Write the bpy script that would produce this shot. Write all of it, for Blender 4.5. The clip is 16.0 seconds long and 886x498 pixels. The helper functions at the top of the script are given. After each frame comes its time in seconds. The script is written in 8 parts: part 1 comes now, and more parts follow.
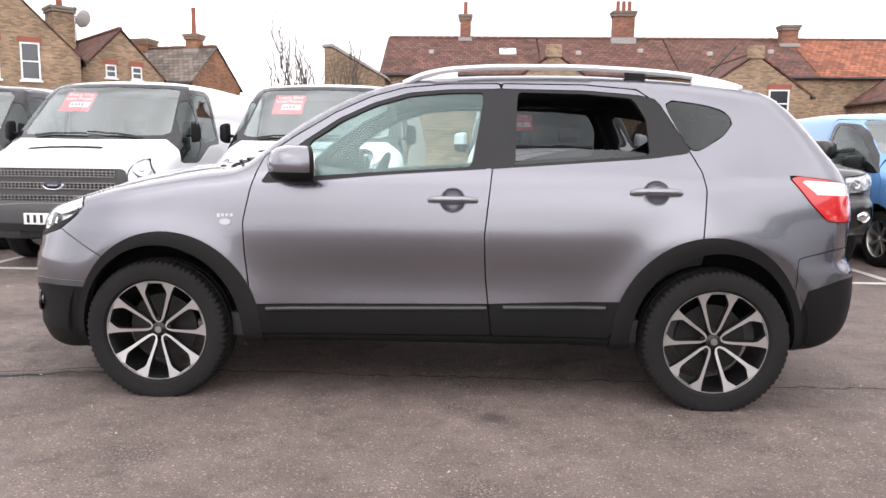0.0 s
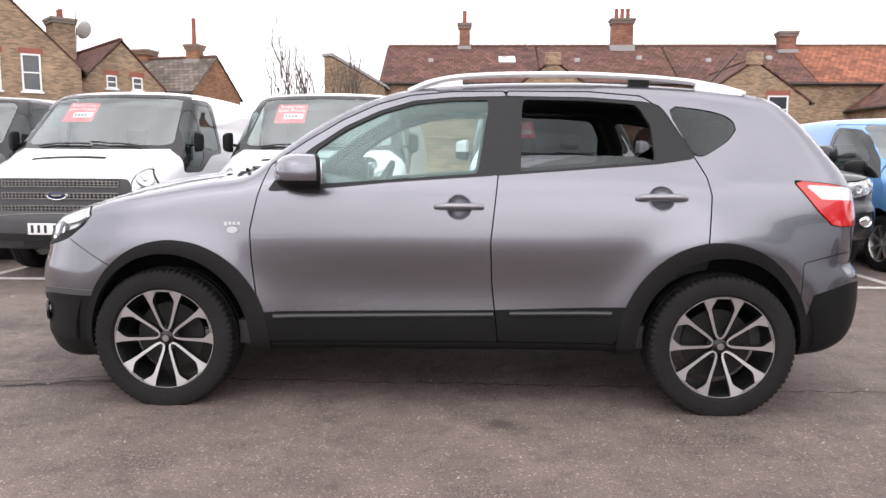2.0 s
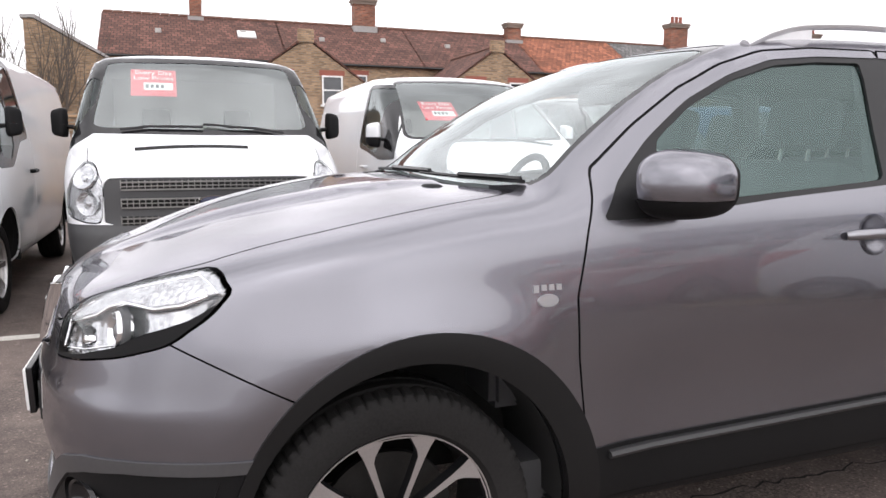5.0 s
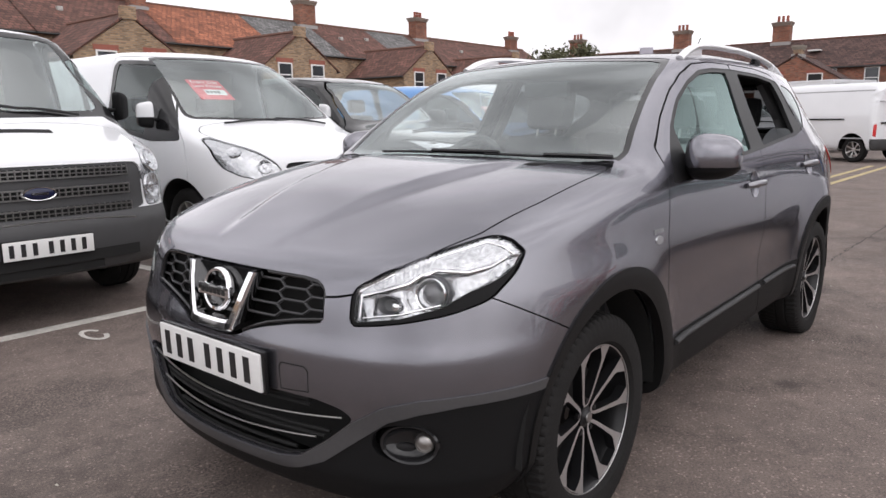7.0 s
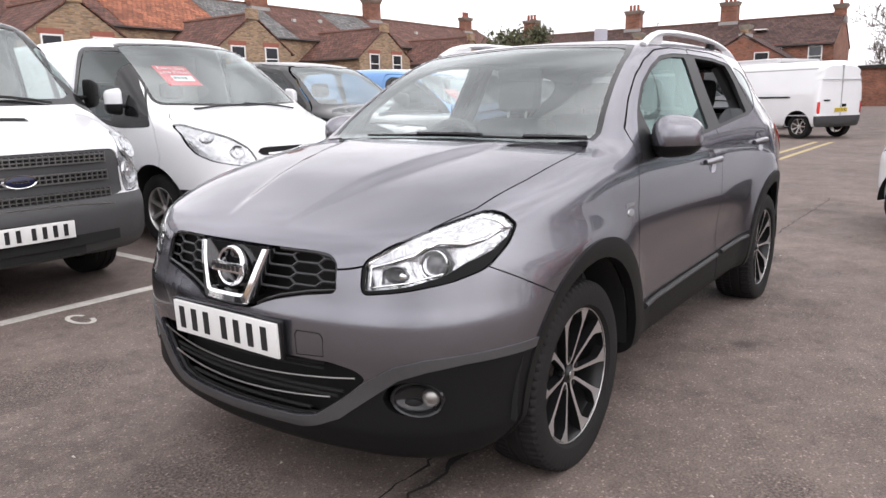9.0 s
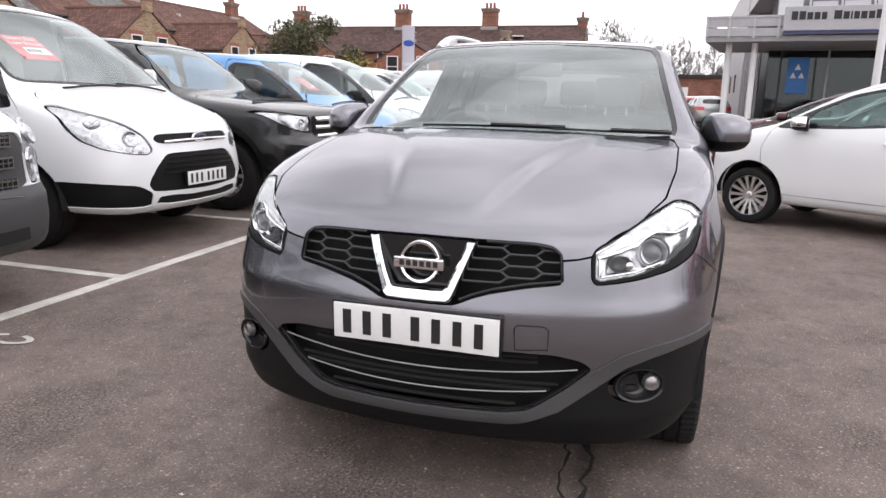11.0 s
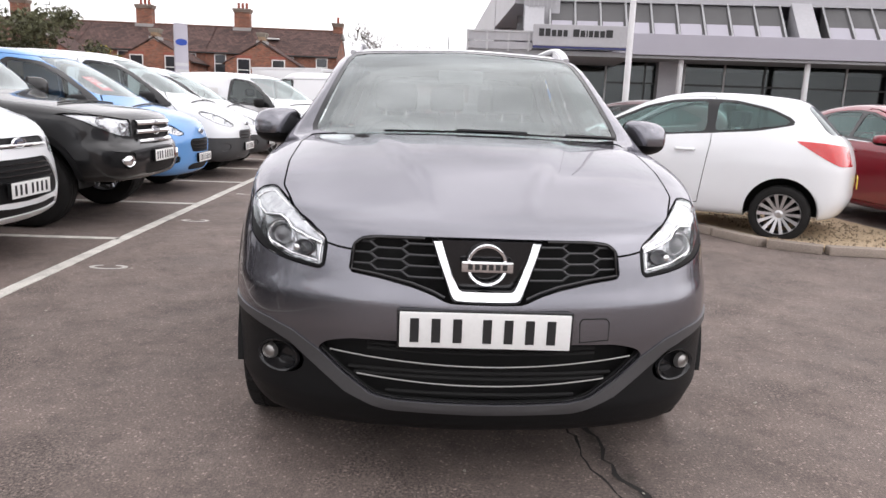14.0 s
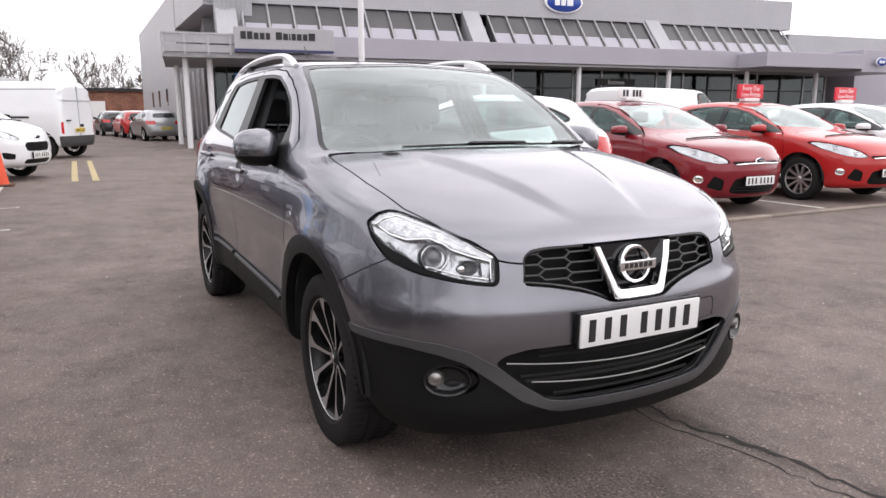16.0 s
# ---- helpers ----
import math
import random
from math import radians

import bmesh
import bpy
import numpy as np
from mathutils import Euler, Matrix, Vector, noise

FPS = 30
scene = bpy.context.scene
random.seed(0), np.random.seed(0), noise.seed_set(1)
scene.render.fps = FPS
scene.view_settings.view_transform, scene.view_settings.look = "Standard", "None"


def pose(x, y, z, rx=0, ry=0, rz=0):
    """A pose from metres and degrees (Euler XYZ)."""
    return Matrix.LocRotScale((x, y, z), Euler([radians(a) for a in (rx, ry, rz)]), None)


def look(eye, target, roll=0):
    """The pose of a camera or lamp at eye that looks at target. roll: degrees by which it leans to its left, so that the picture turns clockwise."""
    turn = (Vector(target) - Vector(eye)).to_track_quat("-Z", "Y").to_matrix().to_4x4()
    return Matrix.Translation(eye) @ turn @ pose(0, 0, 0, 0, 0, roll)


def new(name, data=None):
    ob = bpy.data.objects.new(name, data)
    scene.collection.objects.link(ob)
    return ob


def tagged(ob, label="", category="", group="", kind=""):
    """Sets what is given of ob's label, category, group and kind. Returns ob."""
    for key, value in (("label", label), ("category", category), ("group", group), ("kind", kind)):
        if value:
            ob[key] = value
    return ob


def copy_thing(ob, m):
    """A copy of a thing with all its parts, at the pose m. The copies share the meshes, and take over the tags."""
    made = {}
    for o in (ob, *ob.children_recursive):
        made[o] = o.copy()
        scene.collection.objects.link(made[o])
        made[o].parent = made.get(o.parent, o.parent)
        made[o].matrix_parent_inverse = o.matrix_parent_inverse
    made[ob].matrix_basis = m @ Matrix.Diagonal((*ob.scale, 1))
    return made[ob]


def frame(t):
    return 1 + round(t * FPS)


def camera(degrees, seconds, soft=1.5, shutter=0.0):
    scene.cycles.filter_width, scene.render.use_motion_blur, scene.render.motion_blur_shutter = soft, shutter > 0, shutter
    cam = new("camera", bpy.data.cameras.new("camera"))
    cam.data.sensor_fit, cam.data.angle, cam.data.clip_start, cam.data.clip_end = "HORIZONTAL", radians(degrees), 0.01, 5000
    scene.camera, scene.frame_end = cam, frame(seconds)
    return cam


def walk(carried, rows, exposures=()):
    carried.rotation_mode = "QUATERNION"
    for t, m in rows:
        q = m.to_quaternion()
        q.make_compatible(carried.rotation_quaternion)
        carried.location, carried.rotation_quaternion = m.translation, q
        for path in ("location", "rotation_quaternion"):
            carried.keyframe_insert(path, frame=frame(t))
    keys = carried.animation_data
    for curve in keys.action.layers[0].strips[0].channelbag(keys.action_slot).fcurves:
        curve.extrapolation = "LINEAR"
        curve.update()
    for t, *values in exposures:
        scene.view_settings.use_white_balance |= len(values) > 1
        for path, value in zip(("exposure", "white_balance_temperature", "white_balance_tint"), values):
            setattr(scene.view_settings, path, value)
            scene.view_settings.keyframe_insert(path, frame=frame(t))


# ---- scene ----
cam = camera(63.7, 16.0)
PATH = [
    (0, (0.171, -4.106, 1.169), (0.097, -2.124, 0.908), 0.7),
    (0.5, (0.168, -4.103, 1.166), (0.101, -2.12, 0.911), 0.4),
    (1, (0.169, -4.112, 1.169), (0.099, -2.129, 0.917), 0.1),
    (1.5, (0.164, -4.113, 1.167), (0.092, -2.13, 0.92), -0.0),
    (2, (0.143, -4.12, 1.165), (0.068, -2.135, 0.926), 0.3),
    (2.5, (0.118, -4.126, 1.156), (0.044, -2.141, 0.923), 0.7),
    (3, (-0.102, -3.894, 1.13), (-0.132, -1.909, 0.89), 0.8),
    (3.5, (-0.462, -3.531, 1.144), (-0.314, -1.562, 0.827), 1.9),
    (4, (-0.922, -3.08, 1.182), (-0.705, -1.115, 0.879), 1.5),
    (4.5, (-1.356, -2.654, 1.198), (-0.876, -0.739, 0.879), 0.5),
    (4.7, (-1.512, -2.506, 1.202), (-0.957, -0.609, 0.898), 0.3),
    (6.8, (-3.162, -1.796, 1.25), (-1.649, -0.526, 0.94), -0.1),
    (7, (-3.251, -1.839, 1.259), (-1.743, -0.574, 0.902), -0.4),
    (7.5, (-3.413, -1.877, 1.268), (-1.878, -0.656, 0.878), -0.6),
    (8, (-3.438, -1.885, 1.272), (-1.892, -0.681, 0.873), -0.5),
    (8.5, (-3.443, -1.899, 1.271), (-1.889, -0.707, 0.867), -0.8),
    (8.7, (-3.45, -1.909, 1.274), (-1.892, -0.722, 0.87), -1.0),
    (10.8, (-4.007, -0.808, 1.262), (-2.17, -0.141, 0.834), 1.7),
    (11, (-4.054, -0.68, 1.258), (-2.189, -0.098, 0.835), 1.3),
    (11.5, (-4.103, -0.404, 1.267), (-2.181, -0.039, 0.853), -1.4),
    (12, (-4.192, -0.185, 1.275), (-2.245, 0.02, 0.866), -0.3),
    (12.5, (-4.222, -0.143, 1.274), (-2.271, 0.034, 0.869), 0.4),
    (13, (-4.232, -0.133, 1.273), (-2.28, 0.03, 0.869), 0.4),
    (13.5, (-4.263, -0.054, 1.265), (-2.305, 0.052, 0.872), 1.1),
    (14, (-4.208, 0.224, 1.238), (-2.248, 0.142, 0.847), 2.2),
    (14.5, (-4.121, 0.616, 1.249), (-2.183, 0.325, 0.848), 2.2),
    (15, (-4.038, 1.088, 1.251), (-2.17, 0.488, 0.863), 1.5),
    (15.5, (-3.931, 1.38, 1.252), (-2.121, 0.619, 0.873), -0.8),
    (16, (-3.899, 1.669, 1.266), (-2.155, 0.762, 0.895), 0.0),
]
walk(cam, [(t, look(eye, aim, roll)) for t, eye, aim, roll in PATH], [(0, 0.30, 6430, 15), (1, 0.27, 6430, 15), (2, 0.18, 6430, 15), (3, 0.15, 6430, 15), (4, 0.24, 6430, 15), (4.6, 0.12, 6430, 15), (7, -0.38, 6430, 15), (7.5, -0.22, 6430, 15), (8.5, -0.02, 6430, 15), (11, -0.05, 6430, 15), (12.5, 0.02, 6430, 15), (16, -0.04, 6430, 15)])
import collections

# ---- world and light: overcast noon ----
world = bpy.data.worlds.new("overcast_sky")
scene.world = world
world.use_nodes = True
wn, wl = world.node_tree.nodes, world.node_tree.links
wn.clear()
sky = wn.new("ShaderNodeTexSky")
sky.sky_type, sky.sun_disc = "NISHITA", False
sky.sun_elevation, sky.sun_rotation = radians(48), radians(200)
sky.air_density, sky.dust_density, sky.ozone_density = 1.0, 6.0, 0.6
grey = wn.new("ShaderNodeHueSaturation")
grey.inputs["Saturation"].default_value = 0.12
wl.new(sky.outputs["Color"], grey.inputs["Color"])
tc = wn.new("ShaderNodeTexCoord")
cloud = wn.new("ShaderNodeTexNoise")
cloud.inputs["Scale"].default_value, cloud.inputs["Detail"].default_value = 3.0, 5.0
wl.new(tc.outputs["Generated"], cloud.inputs["Vector"])
cramp = wn.new("ShaderNodeMapRange")
cramp.inputs["From Min"].default_value, cramp.inputs["From Max"].default_value = 0.3, 0.7
cramp.inputs["To Min"].default_value, cramp.inputs["To Max"].default_value = 7.6, 16.8
wl.new(cloud.outputs["Fac"], cramp.inputs["Value"])
cmix = wn.new("ShaderNodeMixRGB")
cmix.inputs["Fac"].default_value = 0.85
wl.new(grey.outputs["Color"], cmix.inputs["Color1"])
wl.new(cramp.outputs["Result"], cmix.inputs["Color2"])
bgn = wn.new("ShaderNodeBackground")
bgn.inputs["Strength"].default_value = 0.15
wl.new(cmix.outputs["Color"], bgn.inputs["Color"])
wout = wn.new("ShaderNodeOutputWorld")
wl.new(bgn.outputs["Background"], wout.inputs["Surface"])

sun = new("sun", bpy.data.lights.new("sun", "SUN"))
sun.data.energy, sun.data.angle, sun.data.color = 0.75, radians(110), (1.0, 0.96, 0.9)
sun.matrix_world = look((0, -20, 30), (0, 0, 0))
scene.view_settings.exposure = 0.0


# ---- materials ----
def mat(name, rgb, rough=0.5, metal=0.0, coat=0.0, vary=0.12, scale=6.0, fine=90.0, bump=0.0, spec=0.5, rand=0.0, emit=0.0):
    """A surface whose colour varies at two scales, with fine relief."""
    m = bpy.data.materials.new(name)
    m.use_nodes = True
    n, l = m.node_tree.nodes, m.node_tree.links
    b = n["Principled BSDF"]
    b.inputs["Roughness"].default_value, b.inputs["Metallic"].default_value = rough, metal
    b.inputs["Coat Weight"].default_value, b.inputs["Coat Roughness"].default_value = coat, 0.03
    b.inputs["Specular IOR Level"].default_value = spec
    co = n.new("ShaderNodeTexCoord")
    big, small = n.new("ShaderNodeTexNoise"), n.new("ShaderNodeTexNoise")
    big.inputs["Scale"].default_value, big.inputs["Detail"].default_value = scale, 4.0
    small.inputs["Scale"].default_value, small.inputs["Detail"].default_value = fine, 2.0
    l.new(co.outputs["Object"], big.inputs["Vector"])
    l.new(co.outputs["Object"], small.inputs["Vector"])
    add = n.new("ShaderNodeMath")
    add.operation = "ADD"
    l.new(big.outputs["Fac"], add.inputs[0])
    l.new(small.outputs["Fac"], add.inputs[1])
    if rand:
        info = n.new("ShaderNodeObjectInfo")
        geo = n.new("ShaderNodeNewGeometry")
        mul = n.new("ShaderNodeMath")
        mul.operation = "MULTIPLY_ADD"
        mul.inputs[1].default_value = rand
        two = n.new("ShaderNodeMath")
        two.operation = "ADD"
        l.new(info.outputs["Random"], two.inputs[0])
        l.new(geo.outputs["Random Per Island"], two.inputs[1])
        l.new(two.outputs["Value"], mul.inputs[0])
        l.new(add.outputs["Value"], mul.inputs[2])
        sub = n.new("ShaderNodeMath")
        sub.operation = "SUBTRACT"
        sub.inputs[1].default_value = rand
        l.new(mul.outputs["Value"], sub.inputs[0])
        add = sub
    mr = n.new("ShaderNodeMapRange")
    mr.inputs["From Min"].default_value, mr.inputs["From Max"].default_value = 0.5, 1.5
    mr.inputs["To Min"].default_value, mr.inputs["To Max"].default_value = 1 - vary * 1.6, 1 + vary * 1.6
    l.new(add.outputs["Value"], mr.inputs["Value"])
    vm = n.new("ShaderNodeVectorMath")
    vm.operation = "SCALE"
    vm.inputs[0].default_value = rgb
    l.new(mr.outputs["Result"], vm.inputs["Scale"])
    l.new(vm.outputs["Vector"], b.inputs["Base Color"])
    if bump:
        bp = n.new("ShaderNodeBump")
        bp.inputs["Strength"].default_value, bp.inputs["Distance"].default_value = min(1.0, bump * 2), 0.01 * bump
        l.new(add.outputs["Value"], bp.inputs["Height"])
        l.new(bp.outputs["Normal"], b.inputs["Normal"])
    if emit:
        b.inputs["Emission Color"].default_value = (*rgb, 1)
        b.inputs["Emission Strength"].default_value = emit
    return m


def pane(name, tint, ior=1.5, rough=0.0, shine=(0.94, 1.0, 1.0)):
    """Thin glass: it lets through the tinted light and mirrors by its angle."""
    m = bpy.data.materials.new(name)
    m.use_nodes = True
    n, l = m.node_tree.nodes, m.node_tree.links
    n.clear()
    t, g, f, mx, o = (n.new("ShaderNode" + k) for k in ("BsdfTransparent", "BsdfGlossy", "LayerWeight", "MixShader", "OutputMaterial"))
    t.inputs["Color"].default_value = (*tint, 1)
    g.inputs["Roughness"].default_value = rough
    g.inputs["Color"].default_value = (*shine, 1)
    f.inputs["Blend"].default_value = 0.5
    p5 = n.new("ShaderNodeMath")
    p5.operation, p5.inputs[1].default_value = "POWER", 5.0
    l.new(f.outputs["Facing"], p5.inputs[0])
    base = ((ior - 1) / (ior + 1)) ** 2
    ma = n.new("ShaderNodeMath")
    ma.operation, ma.inputs[1].default_value, ma.inputs[2].default_value = "MULTIPLY_ADD", 1 - base, base
    l.new(p5.outputs["Value"], ma.inputs[0])
    l.new(ma.outputs["Value"], mx.inputs["Fac"])
    l.new(t.outputs["BSDF"], mx.inputs[1])
    l.new(g.outputs["BSDF"], mx.inputs[2])
    l.new(mx.outputs["Shader"], o.inputs["Surface"])
    return m


def paint(name, rgb, metal=0.0, rough=0.4):
    m = mat(name, rgb, rough, metal, coat=1.0, vary=0.04, scale=1.5, fine=900.0, spec=0.2)
    if metal > 0.5:
        m.node_tree.nodes["Principled BSDF"].inputs["Specular Tint"].default_value = (0.72, 0.70, 0.75, 1)
    return m


M_GREY = paint("gunmetal_paint", (0.203, 0.202, 0.226), 0.92, 0.27)
M_WHITE = paint("white_paint", (0.78, 0.79, 0.81))
M_BLACK = paint("black_paint", (0.004, 0.004, 0.0045))
M_BLUE = paint("blue_paint", (0.13, 0.31, 0.62), 0.2)
M_RED = paint("candy_red_paint", (0.21, 0.007, 0.017), 0.25)
M_RED2 = paint("race_red_paint", (0.43, 0.014, 0.014))
M_SILVER = paint("silver_paint", (0.42, 0.43, 0.44), 0.8, 0.35)
M_DGREY = paint("dark_grey_paint", (0.035, 0.037, 0.042), 0.3)
M_CLAD = mat("grained_black_plastic", (0.009, 0.009, 0.0095), 0.5, vary=0.12, scale=3, fine=400, bump=0.15, spec=0.14)
M_ARCH = mat("dark_arch_plastic", (0.010, 0.0098, 0.010), 0.5, vary=0.12, scale=3, fine=400, bump=0.15, spec=0.2)
M_PROJ = mat("grey_projector_glass", (0.10, 0.10, 0.11), 0.05, coat=1.0, vary=0.05)
M_HONEY = mat("satin_black_mesh", (0.03, 0.03, 0.032), 0.3, vary=0.05)
M_CLADG = mat("dark_grey_bumper_plastic", (0.048, 0.048, 0.05), 0.5, vary=0.12, scale=3, fine=300, bump=0.15)
M_RUB = mat("charcoal_rub_strip", (0.028, 0.028, 0.029), 0.42, vary=0.1, scale=3, fine=300)
M_HANDLE = paint("light_grey_handle_paint", (0.245, 0.245, 0.262), 0.85, 0.32)
M_GLOSS = mat("gloss_black_trim", (0.012, 0.012, 0.013), 0.12, vary=0.05)
M_TRIMG = mat("satin_black_pillar_trim", (0.018, 0.018, 0.019), 0.4, vary=0.05, spec=0.25)
M_SATIN = mat("satin_silver_trim", (0.095, 0.094, 0.098), 0.42, 0.5, vary=0.05)
M_RAIL = mat("bright_silver_rail", (0.82, 0.82, 0.83), 0.4, 0.55, vary=0.03)
M_CHROME = mat("chrome", (0.86, 0.86, 0.87), 0.06, 1.0, vary=0.02)
M_ALLOY = mat("machined_alloy", (0.60, 0.59, 0.59), 0.32, 0.85, vary=0.08, fine=300)
M_ALLOYD = mat("dark_alloy", (0.010, 0.010, 0.011), 0.35, spec=0.4)
M_STEEL = mat("brushed_steel", (0.35, 0.34, 0.33), 0.35, 0.9, fine=200)
M_RUBBER = mat("tyre_rubber", (0.015, 0.0143, 0.0141), 0.78, vary=0.25, scale=5, fine=150, bump=0.2, spec=0.2)
M_DARK = mat("dark_underbody", (0.008, 0.008, 0.008), 0.9)
M_TRIM = mat("charcoal_cabin_trim", (0.05, 0.05, 0.053), 0.65, fine=200, bump=0.1)
M_CLOTH = mat("black_seat_cloth", (0.06, 0.06, 0.064), 0.95, fine=300, bump=0.3)
M_LINER = mat("pale_cabin_lining", (0.42, 0.41, 0.39), 0.9)
M_PLATE = mat("white_plate", (0.78, 0.78, 0.77), 0.35, vary=0.03)
M_YPLATE = mat("yellow_plate", (0.75, 0.55, 0.06), 0.4)
M_INK = mat("black_ink", (0.015, 0.015, 0.016), 0.5)
M_LAMPW = mat("lamp_reflector", (0.55, 0.56, 0.58), 0.2, 0.80, vary=0.25, scale=36)
M_LAMPD = mat("lamp_housing_dark", (0.05, 0.05, 0.055), 0.3)
M_RLENS = mat("red_lamp_lens", (0.55, 0.012, 0.012), 0.1, coat=1.0, vary=0.1, scale=30)
M_WLENS = mat("pale_lamp_lens", (0.72, 0.66, 0.66), 0.12, coat=1.0, vary=0.06, scale=30)
M_GLASS = pane("clear_car_glass", (0.55, 0.71, 0.68), 1.9, shine=(0.78, 1.0, 0.97))
M_WGLASS = pane("windscreen_glass", (0.86, 0.94, 0.92), 2.55)
M_VGLASS = pane("van_windscreen_glass", (0.88, 0.95, 0.93), 2.7)
M_TGLASS = pane("privacy_glass", (0.17, 0.175, 0.18), 1.6)
M_LENS = pane("clear_lamp_cover", (0.97, 0.97, 0.97), 1.35)
M_MIRROR = mat("mirror_glass", (0.85, 0.86, 0.87), 0.02, 1.0)
M_SIGNR = mat("red_sign_card", (0.62, 0.03, 0.05), 0.5)
M_SIGNW = mat("white_card", (0.8, 0.8, 0.8), 0.5, vary=0.03)
M_BADGE = mat("dark_blue_badge", (0.012, 0.016, 0.05), 0.2)
M_DISC = mat("brake_disc", (0.03, 0.029, 0.028), 0.5, 0.7)


# ---- mesh helpers ----
def mesh_ob(name, verts, faces, material, parent=None, smooth=True, label=""):
    me = bpy.data.meshes.new(name)
    me.from_pydata([tuple(map(float, v)) for v in verts], [], [tuple(f) for f in faces])
    me.materials.append(material)
    me.update()
    if smooth:
        me.shade_smooth()
        me.set_sharp_from_angle(angle=radians(38))
    ob = new(name, me)
    if parent is not None:
        ob.parent = parent
    if label:
        ob["label"] = label
    return ob


def part(name, bm, material, parent, label="", smooth=True):
    me = bpy.data.meshes.new(name)
    bmesh.ops.recalc_face_normals(bm, faces=bm.faces[:])
    bm.to_mesh(me)
    bm.free()
    me.materials.append(material)
    if smooth:
        me.shade_smooth()
        me.set_sharp_from_angle(angle=radians(38))
    ob = new(name, me)
    if parent is not None:
        ob.parent = parent
    if label:
        ob["label"] = label
    return ob


def share(name, src, parent, m):
    """Another object on the same mesh."""
    ob = new(name, src.data)
    ob.parent = parent
    ob.matrix_basis = m
    return ob


def thing(name, label, category, m=None, group="", kind=""):
    ob = new(name)
    tagged(ob, label, category, group, kind)
    if m is not None:
        ob.matrix_basis = m
    return ob


def box(bm, x0, x1, y0, y1, z0, z1, bevel=0.0, m=None):
    vs = [bm.verts.new(p) for p in ((x0, y0, z0), (x1, y0, z0), (x1, y1, z0), (x0, y1, z0), (x0, y0, z1), (x1, y0, z1), (x1, y1, z1), (x0, y1, z1))]
    fs = [bm.faces.new([vs[i] for i in f]) for f in ((3, 2, 1, 0), (4, 5, 6, 7), (0, 1, 5, 4), (1, 2, 6, 5), (2, 3, 7, 6), (3, 0, 4, 7))]
    if m is not None:
        bmesh.ops.transform(bm, matrix=m, verts=vs)
    if bevel:
        es = list({e for f in fs for e in f.edges})
        bmesh.ops.bevel(bm, geom=es, offset=bevel, segments=2, affect="EDGES", profile=0.6)
    return bm


def bmbox(*a, **k):
    return box(bmesh.new(), *a, **k)


def tube(bm, path, radius, sides=8, closed=False, flat=1.0):
    """A swept tube along a list of points; radius a number or one for each point."""
    pts = [Vector(p) for p in path]
    rs = radius if isinstance(radius, (list, tuple)) else [radius] * len(pts)
    rings, side = [], None
    for i, p in enumerate(pts):
        a, b = pts[max(i - 1, 0)], pts[min(i + 1, len(pts) - 1)]
        if closed:
            a, b = pts[i - 1], pts[(i + 1) % len(pts)]
        d = (b - a).normalized()
        if side is None:
            side = d.cross(Vector((0, 0, 1)))
            if side.length < 0.1:
                side = d.cross(Vector((0, 1, 0)))
        side = (side - d * side.dot(d)).normalized()
        up = side.cross(d)
        rings.append([bm.verts.new(p + rs[i] * (math.cos(2 * math.pi * j / sides) * side + flat * math.sin(2 * math.pi * j / sides) * up)) for j in range(sides)])
    for i in range(len(rings) - (0 if closed else 1)):
        r, q = rings[i], rings[(i + 1) % len(rings)]
        for j in range(sides):
            bm.faces.new((r[j], r[(j + 1) % sides], q[(j + 1) % sides], q[j]))
    if not closed:
        bm.faces.new(rings[0][::-1])
        bm.faces.new(rings[-1])
    return bm


def lathe(bm, profile, n=48, wobble=None, closed=False):
    """A profile of (radius, y) turned round the y axis."""
    rings = []
    for i in range(n):
        a = 2 * math.pi * i / n
        ring = []
        for j, (r, y) in enumerate(profile):
            q = r + (wobble(i, j) if wobble else 0.0)
            ring.append(bm.verts.new((q * math.cos(a), y, q * math.sin(a))))
        rings.append(ring)
    k = len(profile)
    for i in range(n):
        p, q = rings[i], rings[(i + 1) % n]
        for j in range(k if closed else k - 1):
            bm.faces.new((p[j], p[(j + 1) % k], q[(j + 1) % k], q[j]))
    return bm


def prism(bm, poly, d0, d1, axis="y", bevel=0.0):
    """A polygon in the plane across axis, drawn out from d0 to d1."""
    put = {"y": lambda a, b, d: (a, d, b), "x": lambda a, b, d: (d, a, b), "z": lambda a, b, d: (a, b, d)}[axis]
    lo = [bm.verts.new(put(a, b, d0)) for a, b in poly]
    hi = [bm.verts.new(put(a, b, d1)) for a, b in poly]
    fs = [bm.faces.new(lo), bm.faces.new(hi[::-1])]
    for i in range(len(poly)):
        j = (i + 1) % len(poly)
        fs.append(bm.faces.new((lo[i], hi[i], hi[j], lo[j])))
    if bevel:
        bmesh.ops.recalc_face_normals(bm, faces=fs)
        bmesh.ops.bevel(bm, geom=list({e for f in fs for e in f.edges}), offset=bevel, segments=2, affect="EDGES")
    return bm


def ellipse(cx, cy, rx, ry, n=24):
    return [(cx + rx * math.cos(2 * math.pi * i / n), cy + ry * math.sin(2 * math.pi * i / n)) for i in range(n)]


